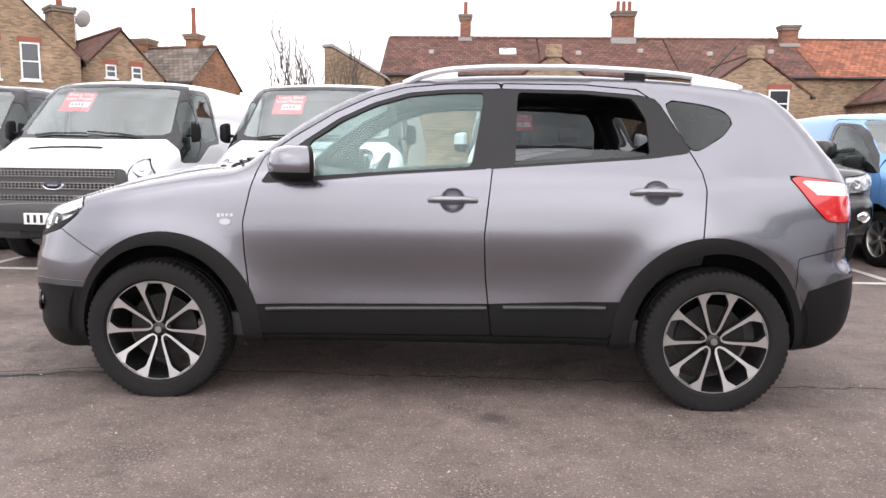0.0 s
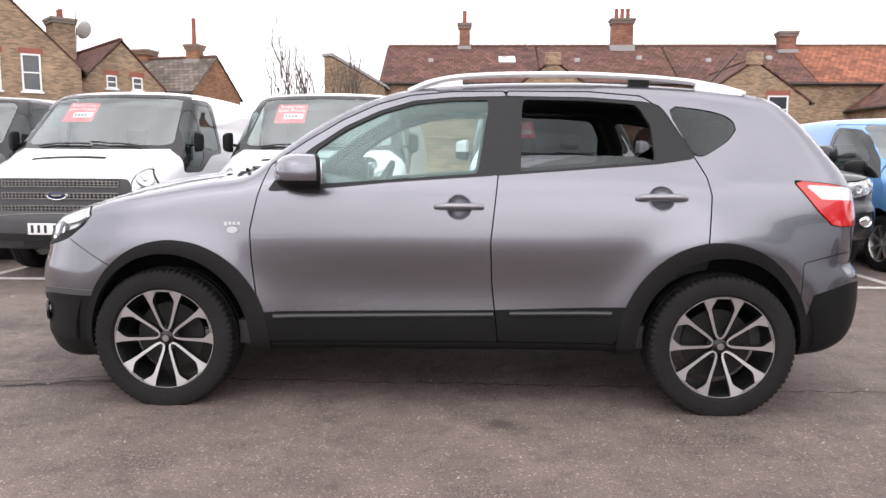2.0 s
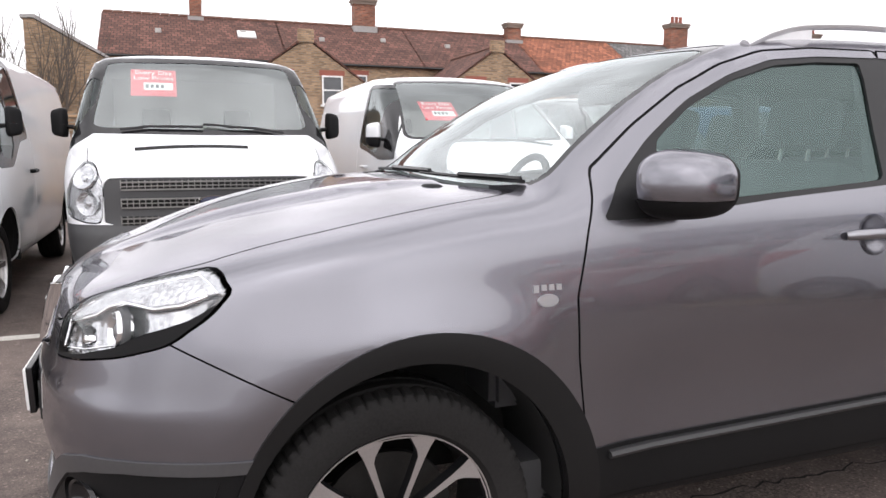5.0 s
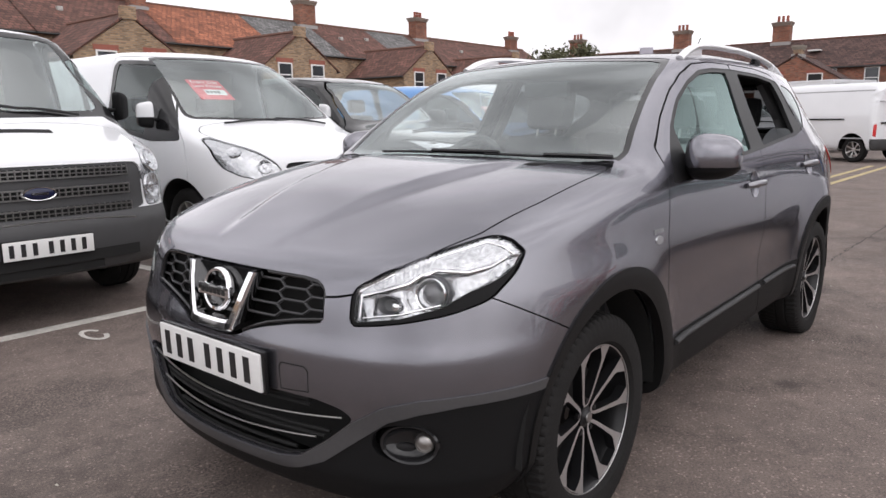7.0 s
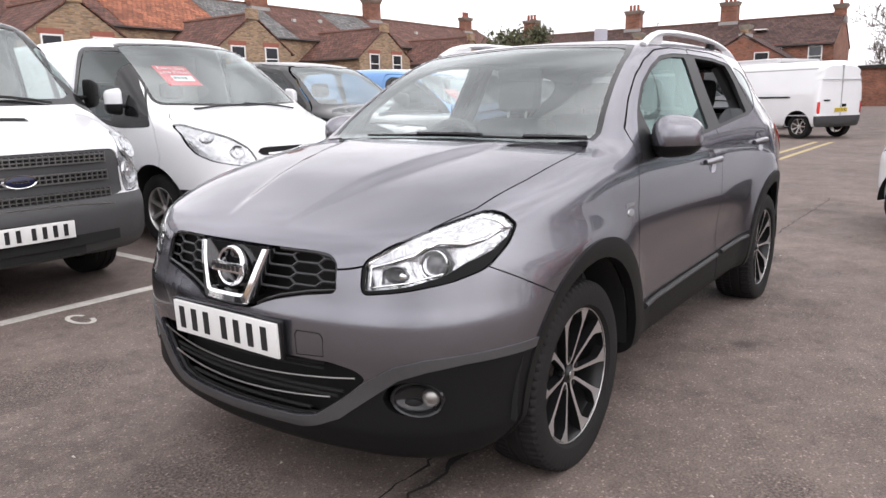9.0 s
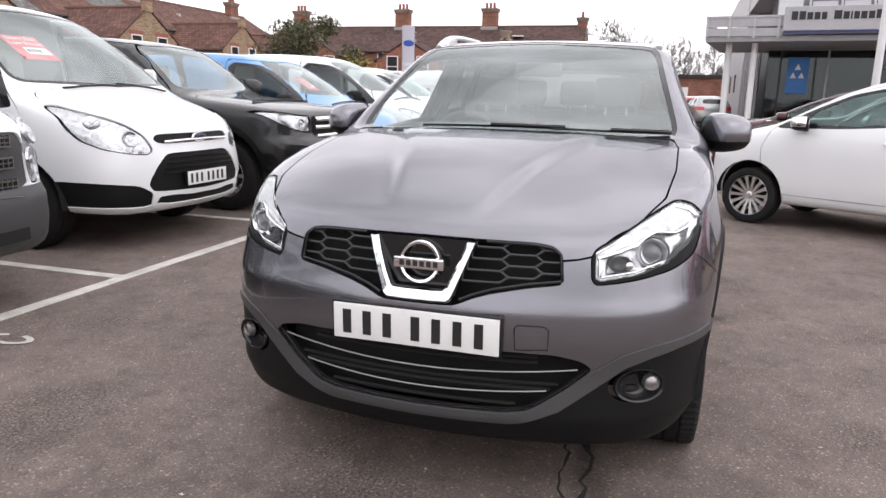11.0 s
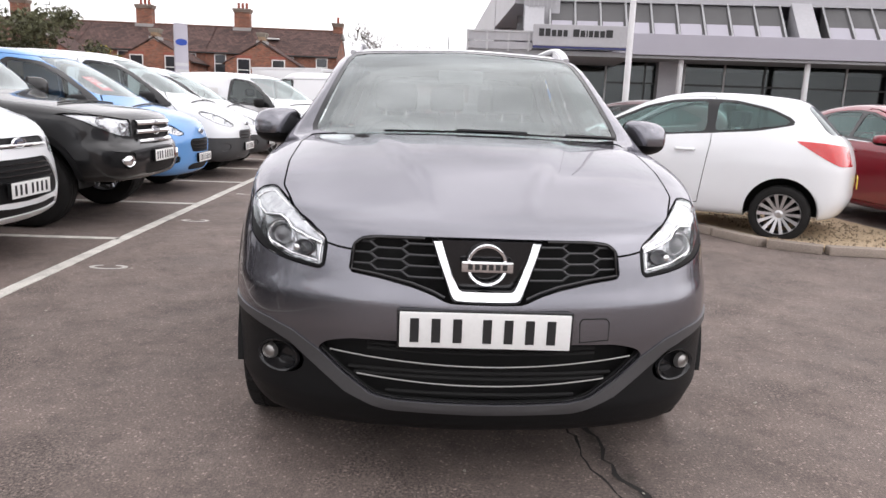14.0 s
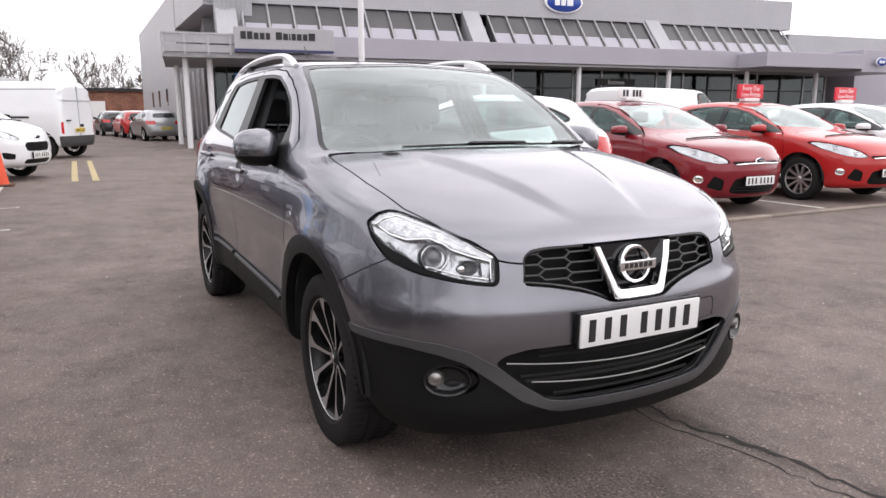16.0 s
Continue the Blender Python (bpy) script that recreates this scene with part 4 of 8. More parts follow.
    joint = [f for f, t in zip(sh.f, sh.tag) if t is None and min(sh.V[i][2] for i in f) > 1.05]
    used = sorted({i for f in joint for i in f})
    ix = {i: n for n, i in enumerate(used)}
    P = np.array([sh.V[i] for i in used])
    mesh_ob("joint_seal", P - 0.010 * sh.grad(P), [tuple(ix[i] for i in f) for f in joint], M_DARK, car)
    sh.drop("hole")
    sh.out("body", 0, "body", M_GREY, car)
    sh.out("bonnet", 0, "bonnet", M_GREY, car)
    sh.out("bumper_skin", 0, "front_bumper", M_GREY, car)
    sh.out("rear_bumper", 0, "rear_bumper", M_GREY, car)
    sh.out("bumper_blade", 0, "bumper_blade", M_SATIN, car, 0.006, 0.03, "satin silver blade along the lower bumper")
    sh.out("lower_bumper", 0, "lower_bumper", M_CLAD, car, 0.0, 0.03, "black plastic lower bumper")
    sh.out("rear_lower_bumper", 0, "rear_lower_bumper", M_CLAD, car, 0.003, 0.03, "black plastic rear bumper base")
    sh.out("windscreen", 0, "windscreen", M_WGLASS, car, -0.004, 0.005, back=False)
    sh.out("windscreen_seal", 0, "windscreen_seal", M_GLOSS, car, -0.002, 0.01, "black border of the windscreen")
    sh.out("windscreen_base", 0, "scuttle", M_CLAD, car, -0.012, 0.02, "black plastic scuttle below the windscreen")
    sh.out("sunroof", 0, "glass_roof", M_GLOSS, car, 0.002, 0.01)
    sh.out("tailgate_glass", 0, "rear_window", M_TGLASS, car, -0.004, 0.005)
    for s in (-1, 1):
        sh.out("front_arch_trim", s, "front_arch_trim", M_ARCH, car, 0.007, 0.035, "black plastic wheel arch trim")
        sh.out("rear_arch_trim", s, "rear_arch_trim", M_ARCH, car, 0.007, 0.035, "black plastic wheel arch trim")
        sh.out("sill", s, "sill", M_CLAD, car, 0.0, 0.03, "black plastic sill")
        for nm, trim, win in (("front_door", "front_side_trim", "front_glass"), ("rear_door", "rear_side_trim", "rear_glass_opening")):
            d = sh.out(nm, s, nm, M_GREY, car)
            sh.out(nm + "_cladding", s, "door_cladding", M_CLAD, d, 0.004, 0.03, "black plastic door base")
            sh.out(trim, s, "window_surround", M_TRIMG, d, -0.003, 0.02, "satin black window surround")
            if nm == "rear_door":
                sh.out("lowered_glass", s, "lowered_window" if s < 0 else "side_window", M_TGLASS, d, -0.010, 0.004)
            opened = (nm == "rear_door" and s == -1) or (nm == "front_door" and s == 1)
            if not opened:
                sh.out(win, s, "side_window", M_GLASS if nm == "front_door" else M_TGLASS, d, -0.010, 0.004)
        sh.out("quarter_glass", s, "quarter_window", M_TGLASS, car, -0.003, 0.006)
        t = sh.out("tail_light", s, "tail_light", M_RLENS, car, 0.004, 0.03, "red tail light")
        sh.out("tail_light_white", s, "reversing_lens", M_WLENS, t, 0.004, 0.02)
    return car, sh


car, car_shell = crossover()


def skin(x=None, y=None, z=None, start=None):
    """The point of the car's skin nearest to a rough place."""
    P = car_shell.on([start or (x, y, z)])
    return Vector(P[0]), Vector(car_shell.grad(P)[0])


def nose_at(y, z):
    """The points of the car's front skin at given widths and heights."""
    lo, hi = np.full(y.shape, -2.4), np.full(y.shape, -1.45)
    for _ in range(22):
        m = (lo + hi) / 2
        out = car_shell.F(np.stack([m, y, z], 1)) > 0
        lo, hi = np.where(out, m, lo), np.where(out, hi, m)
    return np.stack([hi, y, z], 1)


def dress_car():
    """Lamps, grille, plates, rails, wheels, mirrors, handles and cabin of the grey car."""
    sh = car_shell
    R = 0.341
    LEDGE = ([0.512, 0.568, 0.622, 0.640, 0.668, 0.728, 0.760, 0.776], [0.829, 0.846, 0.866, 0.887, 0.899, 0.890, 0.900, 0.920])
    for x in (-1.3155, 1.3155):
        for s in (-1, 1):
            m = pose(x, s * (0.742 if x < 0 else 0.752), R + 0.001, 0, 0, 0 if s < 0 else 180)
            make_wheel(car, m, R, 0.240, 0.225, 10, M_ALLOY, M_ALLOYD, True)
            wheel_house(car, x, s, 0.425, 0.86, 0.36, 0.34)
    # headlights: a dark bowl, a bright reflector with a round projector, and the clear cover
    for s in (-1, 1):
        cover = sh.out("headlight", s, "headlight", M_LENS, car, 0.0, 0.004, "clear headlight with bright reflector")
        sh.out("headlight_rim", s, "lamp_rim", M_CLAD, cover, -0.001, 0.02, "black lower lamp rim")
        # the reflector: a fine sheet behind the cover, stepped, fluted and dished
        ga, gz = np.meshgrid(np.arange(0.490, 0.800, 0.0035), np.arange(0.748, 0.976, 0.0035), indexing="ij")
        edge = inside_distance(LAMP)(ga.ravel(), gz.ravel()).reshape(ga.shape)
        ea, ez = np.gradient(edge, 0.0035)
        push = np.maximum(edge + 0.0025, 0)
        keep = edge < -0.001
        ga, gz = ga - push * ea, gz - push * ez
        num = np.full(ga.shape, -1)
        num[keep] = np.arange(keep.sum())
        a, z, far = ga[keep], gz[keep], np.maximum(-edge[keep], 0.0025)
        P0 = nose_at(s * a, z)
        N = sh.grad(P0)
        line = np.interp(a, LEDGE[0], LEDGE[1])
        ledge = 1 / (1 + np.exp(-(line - z) / 0.0016))
        d = np.hypot(a - 0.675, z - 0.840)
        well = np.exp(-(np.maximum(np.abs(a - 0.577) - 0.026, 0) / 0.004) ** 2 - (np.maximum(np.abs(z - 0.806) - 0.020, 0) / 0.004) ** 2)
        flute = 0.0028 * (np.abs(np.sin((a + 0.5 * z) * 300)) + 0.7 * np.abs(np.sin((z - 0.5 * a) * 170))) * (1 - ledge)
        facet = 0.010 * ledge * np.abs(((a - 0.52) / 0.045 + (z - 0.76) / 0.09) % 1.0 - 0.5) * (d > 0.05)
        deep = 0.002 + 0.007 * np.clip(far / 0.010, 0, 1) + np.clip(far / 0.012, 0, 1) * (0.018 * ledge + 0.016 * np.exp(-(d / 0.052) ** 6) + 0.016 * well + flute + facet)
        cells = []
        for i in range(ga.shape[0] - 1):
            for j in range(ga.shape[1] - 1):
                c = (num[i, j], num[i + 1, j], num[i + 1, j + 1], num[i, j + 1])
                if min(c) >= 0:
                    cells.append(c if s > 0 else c[::-1])
        mesh_ob("reflector", P0 - deep[:, None] * N, cells, M_LAMPW, cover)
        q, nn = skin(-1.908, s * 0.675, 0.840)
        n = nn * 0.4 + Vector((-0.6, 0, 0))
        at = Matrix.Translation(q - nn * 0.030) @ n.to_track_quat("-Y", "Z").to_matrix().to_4x4()
        ring = part("projector_ring", lathe(bmesh.new(), [(0.044, 0.02), (0.0455, -0.006), (0.042, -0.013), (0.037, -0.008), (0.034, 0.004), (0.032, 0.006), (0.031, 0.02)], 40), M_CHROME, cover)
        ring.matrix_basis = at
        # bezel ring coloured dark to stand for the circle of shadow round the projector
        bez = part("projector_shade_bezel", lathe(bmesh.new(), [(0.053, 0.012), (0.052, 0.0), (0.048, -0.004), (0.044, 0.004)], 40), M_LAMPD, cover)
        bez.matrix_basis = at
        ball = part("projector_lens", lathe(bmesh.new(), [(0.0001, -0.012), (0.012, -0.010), (0.022, -0.005), (0.029, 0.004), (0.032, 0.012)], 32), M_PROJ, cover)
        ball.matrix_basis = at
        for nm, pts, r, down in (("bright_strip", list(zip(*LEDGE)), 0.0042, 0.012), ("edge_strip", [(0.506, 0.842), (0.572, 0.886), (0.645, 0.930), (0.712, 0.961), (0.755, 0.949), (0.783, 0.926)], 0.0030, 0.010), ("edge_strip", [(0.521, 0.776), (0.515, 0.836)], 0.0030, 0.010), ("edge_strip", [(0.528, 0.774), (0.62, 0.788), (0.70, 0.812)], 0.0026, 0.014)):
            line = []
            for yy, zz in pts:
                q = nose_at(np.array([s * yy]), np.array([zz]))
                line.append(Vector(q[0] - down * sh.grad(q)[0]))
            part(nm, tube(bmesh.new(), line, r, 6), M_CHROME, cover)
        q, nn = skin(-1.97, s * 0.577, 0.806)
        ax = (nn * 0.6 + Vector((-0.5, 0, 0))).to_track_quat("-Y", "Z").to_matrix().to_4x4()
        hold = part("lamp_well", lathe(bmesh.new(), [(0.030, 0.010), (0.029, -0.002), (0.024, 0.004), (0.018, 0.014), (0.0001, 0.018)], 24), M_LAMPD, cover)
        hold.matrix_basis = Matrix.Translation(q - nn * 0.024) @ ax @ Matrix.Diagonal((1.15, 1, 0.85, 1))
        q, nn = skin(-1.97, s * 0.603, 0.806)
        bulb = part("indicator_bulb", lathe(bmesh.new(), [(0.0001, -0.010), (0.010, -0.007), (0.014, 0.002), (0.015, 0.014)], 20), M_CHROME, cover)
        bulb.matrix_basis = Matrix.Translation(q - nn * 0.020) @ ax
        # fog lamp pod: a wide shallow bowl with a small lamp at its outer end
        q, nn = skin(-1.96, s * 0.640, 0.447)
        m = Matrix.Translation(q) @ (nn * 0.75 + Vector((-0.25, 0, 0))).to_track_quat("-Y", "Z").to_matrix().to_4x4()
        pod = part("fog_lamp_pod", lathe(bmesh.new(), [(0.066, 0.004), (0.063, -0.005), (0.057, -0.002), (0.050, 0.014), (0.030, 0.026), (0.0001, 0.028)], 36), M_GLOSS, car, "gloss black fog lamp pod")
        pod.matrix_basis = m @ Matrix.Diagonal((1.24, 1, 0.84, 1))
        fog = part("fog_lamp", lathe(bmesh.new(), [(0.0001, -0.005), (0.012, -0.004), (0.019, 0.001), (0.022, 0.003), (0.024, -0.003), (0.028, 0.012)], 28), M_STEEL, pod)
        fog.matrix_basis = pose(0.032 * (1 if s < 0 else -1), 0.002, 0.006) @ Matrix.Diagonal((0.82, 1, 1.15, 1))
        vane = part("pod_vane", lathe(bmesh.new(), [(0.0001, 0.0), (0.016, 0.002), (0.020, 0.008)], 16), M_TRIMG, pod)
        vane.matrix_basis = pose(0.014 * (-1 if s < 0 else 1), 0.016, -0.022) @ Matrix.Diagonal((1.2, 1, 0.7, 1))
    # upper grille: dark back, honeycomb bars in the wings, chrome vee and round badge
    bm = bmesh.new()
    box(bm, -1.99, -1.96, -0.45, 0.45, 0.63, 0.88)
    gr = part("upper_grille", bm, M_DARK, car, "black honeycomb grille")

    def gx(yy, zz):
        return skin(-2.08, yy, zz)[0].x + 0.022

    def foot(v):
        return float(np.interp(v, (0.10, 0.165, 0.222, 0.325, 0.424), (0.690, 0.712, 0.730, 0.752, 0.765)))
    half = 0.0165
    for s in (-1, 1):
        bm = bmesh.new()

        def bar(a, b, a2, b2):
            if min(b - foot(a), b2 - foot(a2)) > -0.004 and max(b, b2) < 0.862:
                tube(bm, [(gx(s * a, b), s * a, b), (gx(s * (a + a2) / 2, (b + b2) / 2), s * (a + a2) / 2, (b + b2) / 2), (gx(s * a2, b2), s * a2, b2)], 0.0042, 6)
        for k in range(12):
            z0, z1 = 0.8575 - half * k, 0.8575 - half * (k + 1)
            o0, o1 = (0.011, -0.011) if k % 2 else (-0.011, 0.011)
            bar(0.347 + o0, z0, 0.347 + o1, z1)
            bar(0.249 - o0, z0, 0.249 - o1, z1)
            if k % 2:
                bar(0.358, z0, 0.414, z0)
                bar(0.170 - (0.86 - z0) * 0.35, z0, 0.238, z0)
            else:
                bar(0.260, z0, 0.336, z0)
        part("honeycomb", bm, M_HONEY, gr)
    frame_pts = [(0.19, 0.860), (0.33, 0.858), (0.382, 0.851), (0.407, 0.833), (0.415, 0.757), (0.325, 0.745), (0.222, 0.724), (0.165, 0.705), (0.125, 0.687)]
    for s in (-1, 1):
        bm = bmesh.new()
        tube(bm, [(gx(s * a, b) - 0.008, s * a, b) for a, b in frame_pts], 0.006, 8)
        part("grille_frame", bm, M_GLOSS, gr)
    outer = [(0.170, 0.858), (0.152, 0.806), (0.132, 0.752), (0.113, 0.700), (0.106, 0.687), (0.094, 0.680), (0.05, 0.678), (0.0, 0.678)]
    inner = [(0.140, 0.858), (0.125, 0.812), (0.108, 0.768), (0.090, 0.728), (0.084, 0.718), (0.076, 0.713), (0.05, 0.712), (0.0, 0.712)]
    rail = [(o, i) for o, i in zip(outer, inner)]
    rail = [((-o[0], o[1]), (-i[0], i[1])) for o, i in rail[:-1]] + rail[::-1]
    bm, rows = bmesh.new(), []
    for o, i in rail:
        row = []
        for f, proud in ((0.0, 0.020), (0.0, -0.006), (0.22, -0.015), (0.78, -0.017), (1.0, -0.010), (1.0, 0.020)):
            yy, zz = o[0] + (i[0] - o[0]) * f, o[1] + (i[1] - o[1]) * f
            row.append(bm.verts.new((skin(-2.1, yy, zz)[0].x + proud, yy, zz)))
        rows.append(row)
    for p, q in zip(rows, rows[1:]):
        for k in range(5):
            bm.faces.new((p[k], p[k + 1], q[k + 1], q[k]))
    for row in (rows[0], rows[-1]):
        bm.faces.new(row)
    part("chrome_vee", bm, M_CHROME, gr, "chrome V-shaped grille bar")
    bm = bmesh.new()
    prism(bm, [(-0.15, 0.860), (-0.098, 0.705), (-0.085, 0.695), (0.085, 0.695), (0.098, 0.705), (0.15, 0.860)], -2.078, -2.05, "x")
    part("badge_backing", bm, M_GLOSS, gr)
    badge = part("badge_ring", lathe(bmesh.new(), [(0.066, 0.006), (0.065, -0.010), (0.061, -0.015), (0.054, -0.013), (0.051, 0.006)], 48), M_CHROME, gr, "plain chrome ring badge")
    badge.matrix_basis = pose(-2.094, 0, 0.789, -8, 0, -90)
    part("badge_bar", bmbox(-2.118, -2.100, -0.079, 0.079, 0.771, 0.806, 0.005), M_CHROME, gr)
    for k in range(6):
        part("badge_mark", bmbox(-2.1195, -2.118, -0.060 + k * 0.021, -0.046 + k * 0.021, 0.780, 0.797), M_INK, gr)
    # lower intake
    bm = bmesh.new()
    box(bm, -1.96, -1.93, -0.50, 0.50, 0.30, 0.58)
    lo = part("lower_grille", bm, M_DARK, car, "black lower intake")
    for k, (zc, hw) in enumerate(((0.543, 0.36), (0.525, 0.36), (0.507, 0.36), (0.440, 0.42), (0.422, 0.40), (0.37, 0.30))):
        bm = bmesh.new()
        tube(bm, [(skin(-2.12, hw * t, zc)[0].x + 0.035, hw * t, zc) for t in np.linspace(-1, 1, 13)], 0.0055, 6)
        part("intake_slat", bm, M_DARK, lo)
    for zc, hw, dz in ((0.470, 0.478, 0.028), (0.407, 0.392, 0.020)):
        bm = bmesh.new()
        tube(bm, [(skin(-2.12, hw * t, zc)[0].x + 0.012, hw * t, zc + dz * t * t) for t in np.linspace(-1, 1, 17)], 0.003, 8)
        part("chrome_strip", bm, M_STEEL, lo)
    pl = plate_bars(car)
    pl.matrix_basis = pose(-2.146, 0, 0.597, 0, -2, 0)
    part("plate_backing", bmbox(0.002, 0.018, -0.268, 0.268, -0.062, 0.062, 0.004), M_GLOSS, pl)
    # tow eye cover
    bm = bmesh.new()
    loop = [(-0.305, 0.632), (-0.385, 0.632), (-0.398, 0.62), (-0.398, 0.560), (-0.300, 0.556), (-0.296, 0.62)]
    tube(bm, [skin(-2.12, a, b)[0] for a, b in loop], 0.0022, 5, closed=True)
    part("tow_eye_cover_joint", bm, M_DARK, car)
    # roof rails
    for s in (-1, 1):
        zs = curve1([(-0.16, 1.530), (-0.06, 1.572), (0.08, 1.600), (0.35, 1.613), (0.6, 1.614), (0.9, 1.604), (1.18, 1.582), (1.34, 1.554), (1.46, 1.522)])
        ys = curve1([(-0.16, 0.585), (0.1, 0.578), (0.7, 0.575), (1.46, 0.555)])
        xs = np.linspace(-0.16, 1.46, 40)
        bm = bmesh.new()
        tube(bm, [(x, s * float(ys(x)), float(zs(x))) for x in xs], [0.017 if 3 < i < 36 else 0.019 for i in range(40)], 10, flat=0.85)
        rl = part("roof_rail", bm, M_RAIL, car, "bright silver roof rail")
        bm = bmesh.new()
        zc = float(zs(0.93))
        box(bm, 0.90, 1.0, s * 0.565 - 0.012, s * 0.565 + 0.012, 1.535, zc - 0.012, 0.004)
        part("rail_foot", bm, M_CLAD, rl)
        for x0, x1 in ((-0.14, 0.10), (1.22, 1.44)):
            bm = bmesh.new()
            prism(bm, [(x, float(zs(x)) - 0.008) for x in np.linspace(x0, x1, 8)] + [(x, skin(x, s * 0.575, 1.56)[0].z - 0.01) for x in np.linspace(x1, x0, 8)], s * 0.570 - 0.014, s * 0.570 + 0.014)
            part("rail_end", bm, M_RAIL, rl)
    # mirrors, handles, wordmark
    for s in (-1, 1):
        mirror_pod(car, -0.588, s * 0.908, 1.140, s, M_GREY, 0.97, 1.06, 0.70, 0.83)
        for x, z in ((0.092, 0.985), (1.007, 1.029)):
            q, n = skin(x, s * 0.86, z)
            m = Matrix.Translation(q) @ n.to_track_quat("-Y", "Z").to_matrix().to_4x4()
            dish = part("handle_recess", lathe(bmesh.new(), [(0.060, -0.001), (0.056, 0.002), (0.046, 0.008), (0.028, 0.012), (0.0001, 0.013)], 32), M_GREY, car)
            dish.matrix_basis = m @ Matrix.Diagonal((1.0, 1, 0.98, 1))
            bm = bmesh.new()
            pts = [(-0.108, -0.004, 0), (-0.09, -0.020, 0.002), (-0.045, -0.028, 0.003), (0.0, -0.030, 0.003), (0.045, -0.028, 0.003), (0.09, -0.020, 0.002), (0.108, -0.004, 0)]
            tube(bm, pts, [0.012, 0.0145, 0.015, 0.015, 0.015, 0.0145, 0.012], 10, flat=1.0)
            hd = part("door_handle", bm, M_HANDLE, car, "silver-grey door handle")
            hd.matrix_basis = m
        q, n = skin(-0.957, s * 0.86, 0.888)
        m = Matrix.Translation(q) @ n.to_track_quat("Y" if s > 0 else "-Y", "Z").to_matrix().to_4x4()
        bm = bmesh.new()
        for k in range(4):
            box(bm, -0.038 + 0.02 * k, -0.024 + 0.02 * k, -0.003, 0.003, 0.008 - 0.004 * (k == 0), 0.022)
        wm = part("trim_badge", bm, M_SILVER, car, "small silver badge of plain bars")
        wm.matrix_basis = m
        dd = part("badge_disc", lathe(bmesh.new(), [(0.0001, -0.004), (0.026, -0.004), (0.029, 0.0)], 24), M_SILVER, wm)
        dd.matrix_basis = pose(0, 0, -0.016) @ Matrix.Diagonal((1, 1 if s < 0 else -1, 0.55, 1))
        for k in range(2):
            x0, x1, z0 = ((-0.775, 0.255, 0.468), (0.33, 0.80, 0.493))[k]
            bm = bmesh.new()
            tube(bm, [skin(x, s * 0.87, z0 + 0.02 * (x - x0))[0] + Vector((0, s * 0.004, 0)) for x in np.linspace(x0, x1, 9)], 0.015, 8, flat=0.8)
            part("door_rub_strip", bm, M_RUB, car, "grey rubbing strip")
    # wipers
    for y0, y1 in ((0.37, -0.26), (-0.20, -0.68)):
        bm = bmesh.new()
        pts = []
        for t in np.linspace(0, 1, 9):
            y = y0 + (y1 - y0) * t
            q, n = skin(-1.052 + 0.10 * (y / 0.65) ** 2 + 0.012 * t, y, 1.145)
            pts.append(q + n * 0.008)
        tube(bm, pts, 0.006, 6)
        tube(bm, [p + Vector((-0.010, 0, 0.007)) for p in pts[4:]], 0.008, 6)
        part("wiper", bm, M_GLOSS, car)
    # rear hidden side: handle strip and plate
    rp = plate_bars(car, yellow=True)
    rp.matrix_basis = pose(2.088, 0, 0.82, 0, 0, 180)
    # washer jets on the bonnet
    for y in (-0.46, 0.46):
        q, n = skin(-1.10, y, 1.13)
        j = part("washer_jet", lathe(bmesh.new(), [(0.0001, -0.006), (0.02, -0.005), (0.03, 0.001)], 16), M_CLAD, car)
        j.matrix_basis = Matrix.Translation(q) @ n.to_track_quat("-Y", "X").to_matrix().to_4x4() @ Matrix.Diagonal((0.6, 1, 1.4, 1))
    # aerial
    bm = bmesh.new()
    tube(bm, [(1.40, 0, 1.555), (1.62, 0, 1.80)], 0.004, 6)
    part("aerial", bm, M_INK, car)
    # cabin
    part("cabin_floor", bmbox(-1.0, 1.7, -0.74, 0.74, 0.30, 0.42, 0.02), M_TRIM, car)
    bm = bmesh.new()
    prism(bm, [(-1.02, 0.55), (-1.02, 1.08), (-0.86, 1.12), (-0.62, 1.08), (-0.52, 1.0), (-0.56, 0.80), (-0.70, 0.55)], -0.70, 0.70, "y", 0.02)
    part("dashboard", bm, M_TRIM, car)
    part("tunnel", bmbox(-0.75, 0.35, -0.11, 0.11, 0.40, 0.70, 0.03), M_TRIM, car)
    st = part("steering_wheel", tube(bmesh.new(), [(0, 0.185 * math.cos(a), 0.185 * math.sin(a)) for a in np.linspace(0, 2 * math.pi, 28)[:-1]], 0.016, 8, closed=True), M_TRIM, car)
    st.matrix_basis = pose(-0.42, 0.36, 1.02, 0, 24, 0)
    part("steering_hub", box(bmbox(-0.02, 0.05, -0.07, 0.07, -0.06, 0.06, 0.02), 0.0, 0.012, -0.18, 0.18, -0.018, 0.018), M_TRIM, st)
    for y in (-0.36, 0.36):
        seat(car, -0.12, y)
        seat(car, 0.92, y, 0.60)
    seat(car, 0.93, 0.0, 0.20)
    sh2 = [f for f, t in zip(sh.f, sh.tag) if t and t[0] in ("body", "sunroof") and min(sh.V[i][2] for i in f) > 1.40 and max(sh.V[i][0] for i in f) < 1.6]
    used = sorted({i for f in sh2 for i in f})
    ix = {i: n for n, i in enumerate(used)}
    P = np.array([sh.V[i] for i in used])
    P = P - 0.03 * sh.grad(P)
    mesh_ob("headlining", P, [tuple(reversed([ix[i] for i in f])) for f in sh2], M_TRIM, car)
    part("rear_view_mirror", bmbox(-0.30, -0.27, -0.12, 0.12, 1.38, 1.45, 0.012), M_TRIM, car)
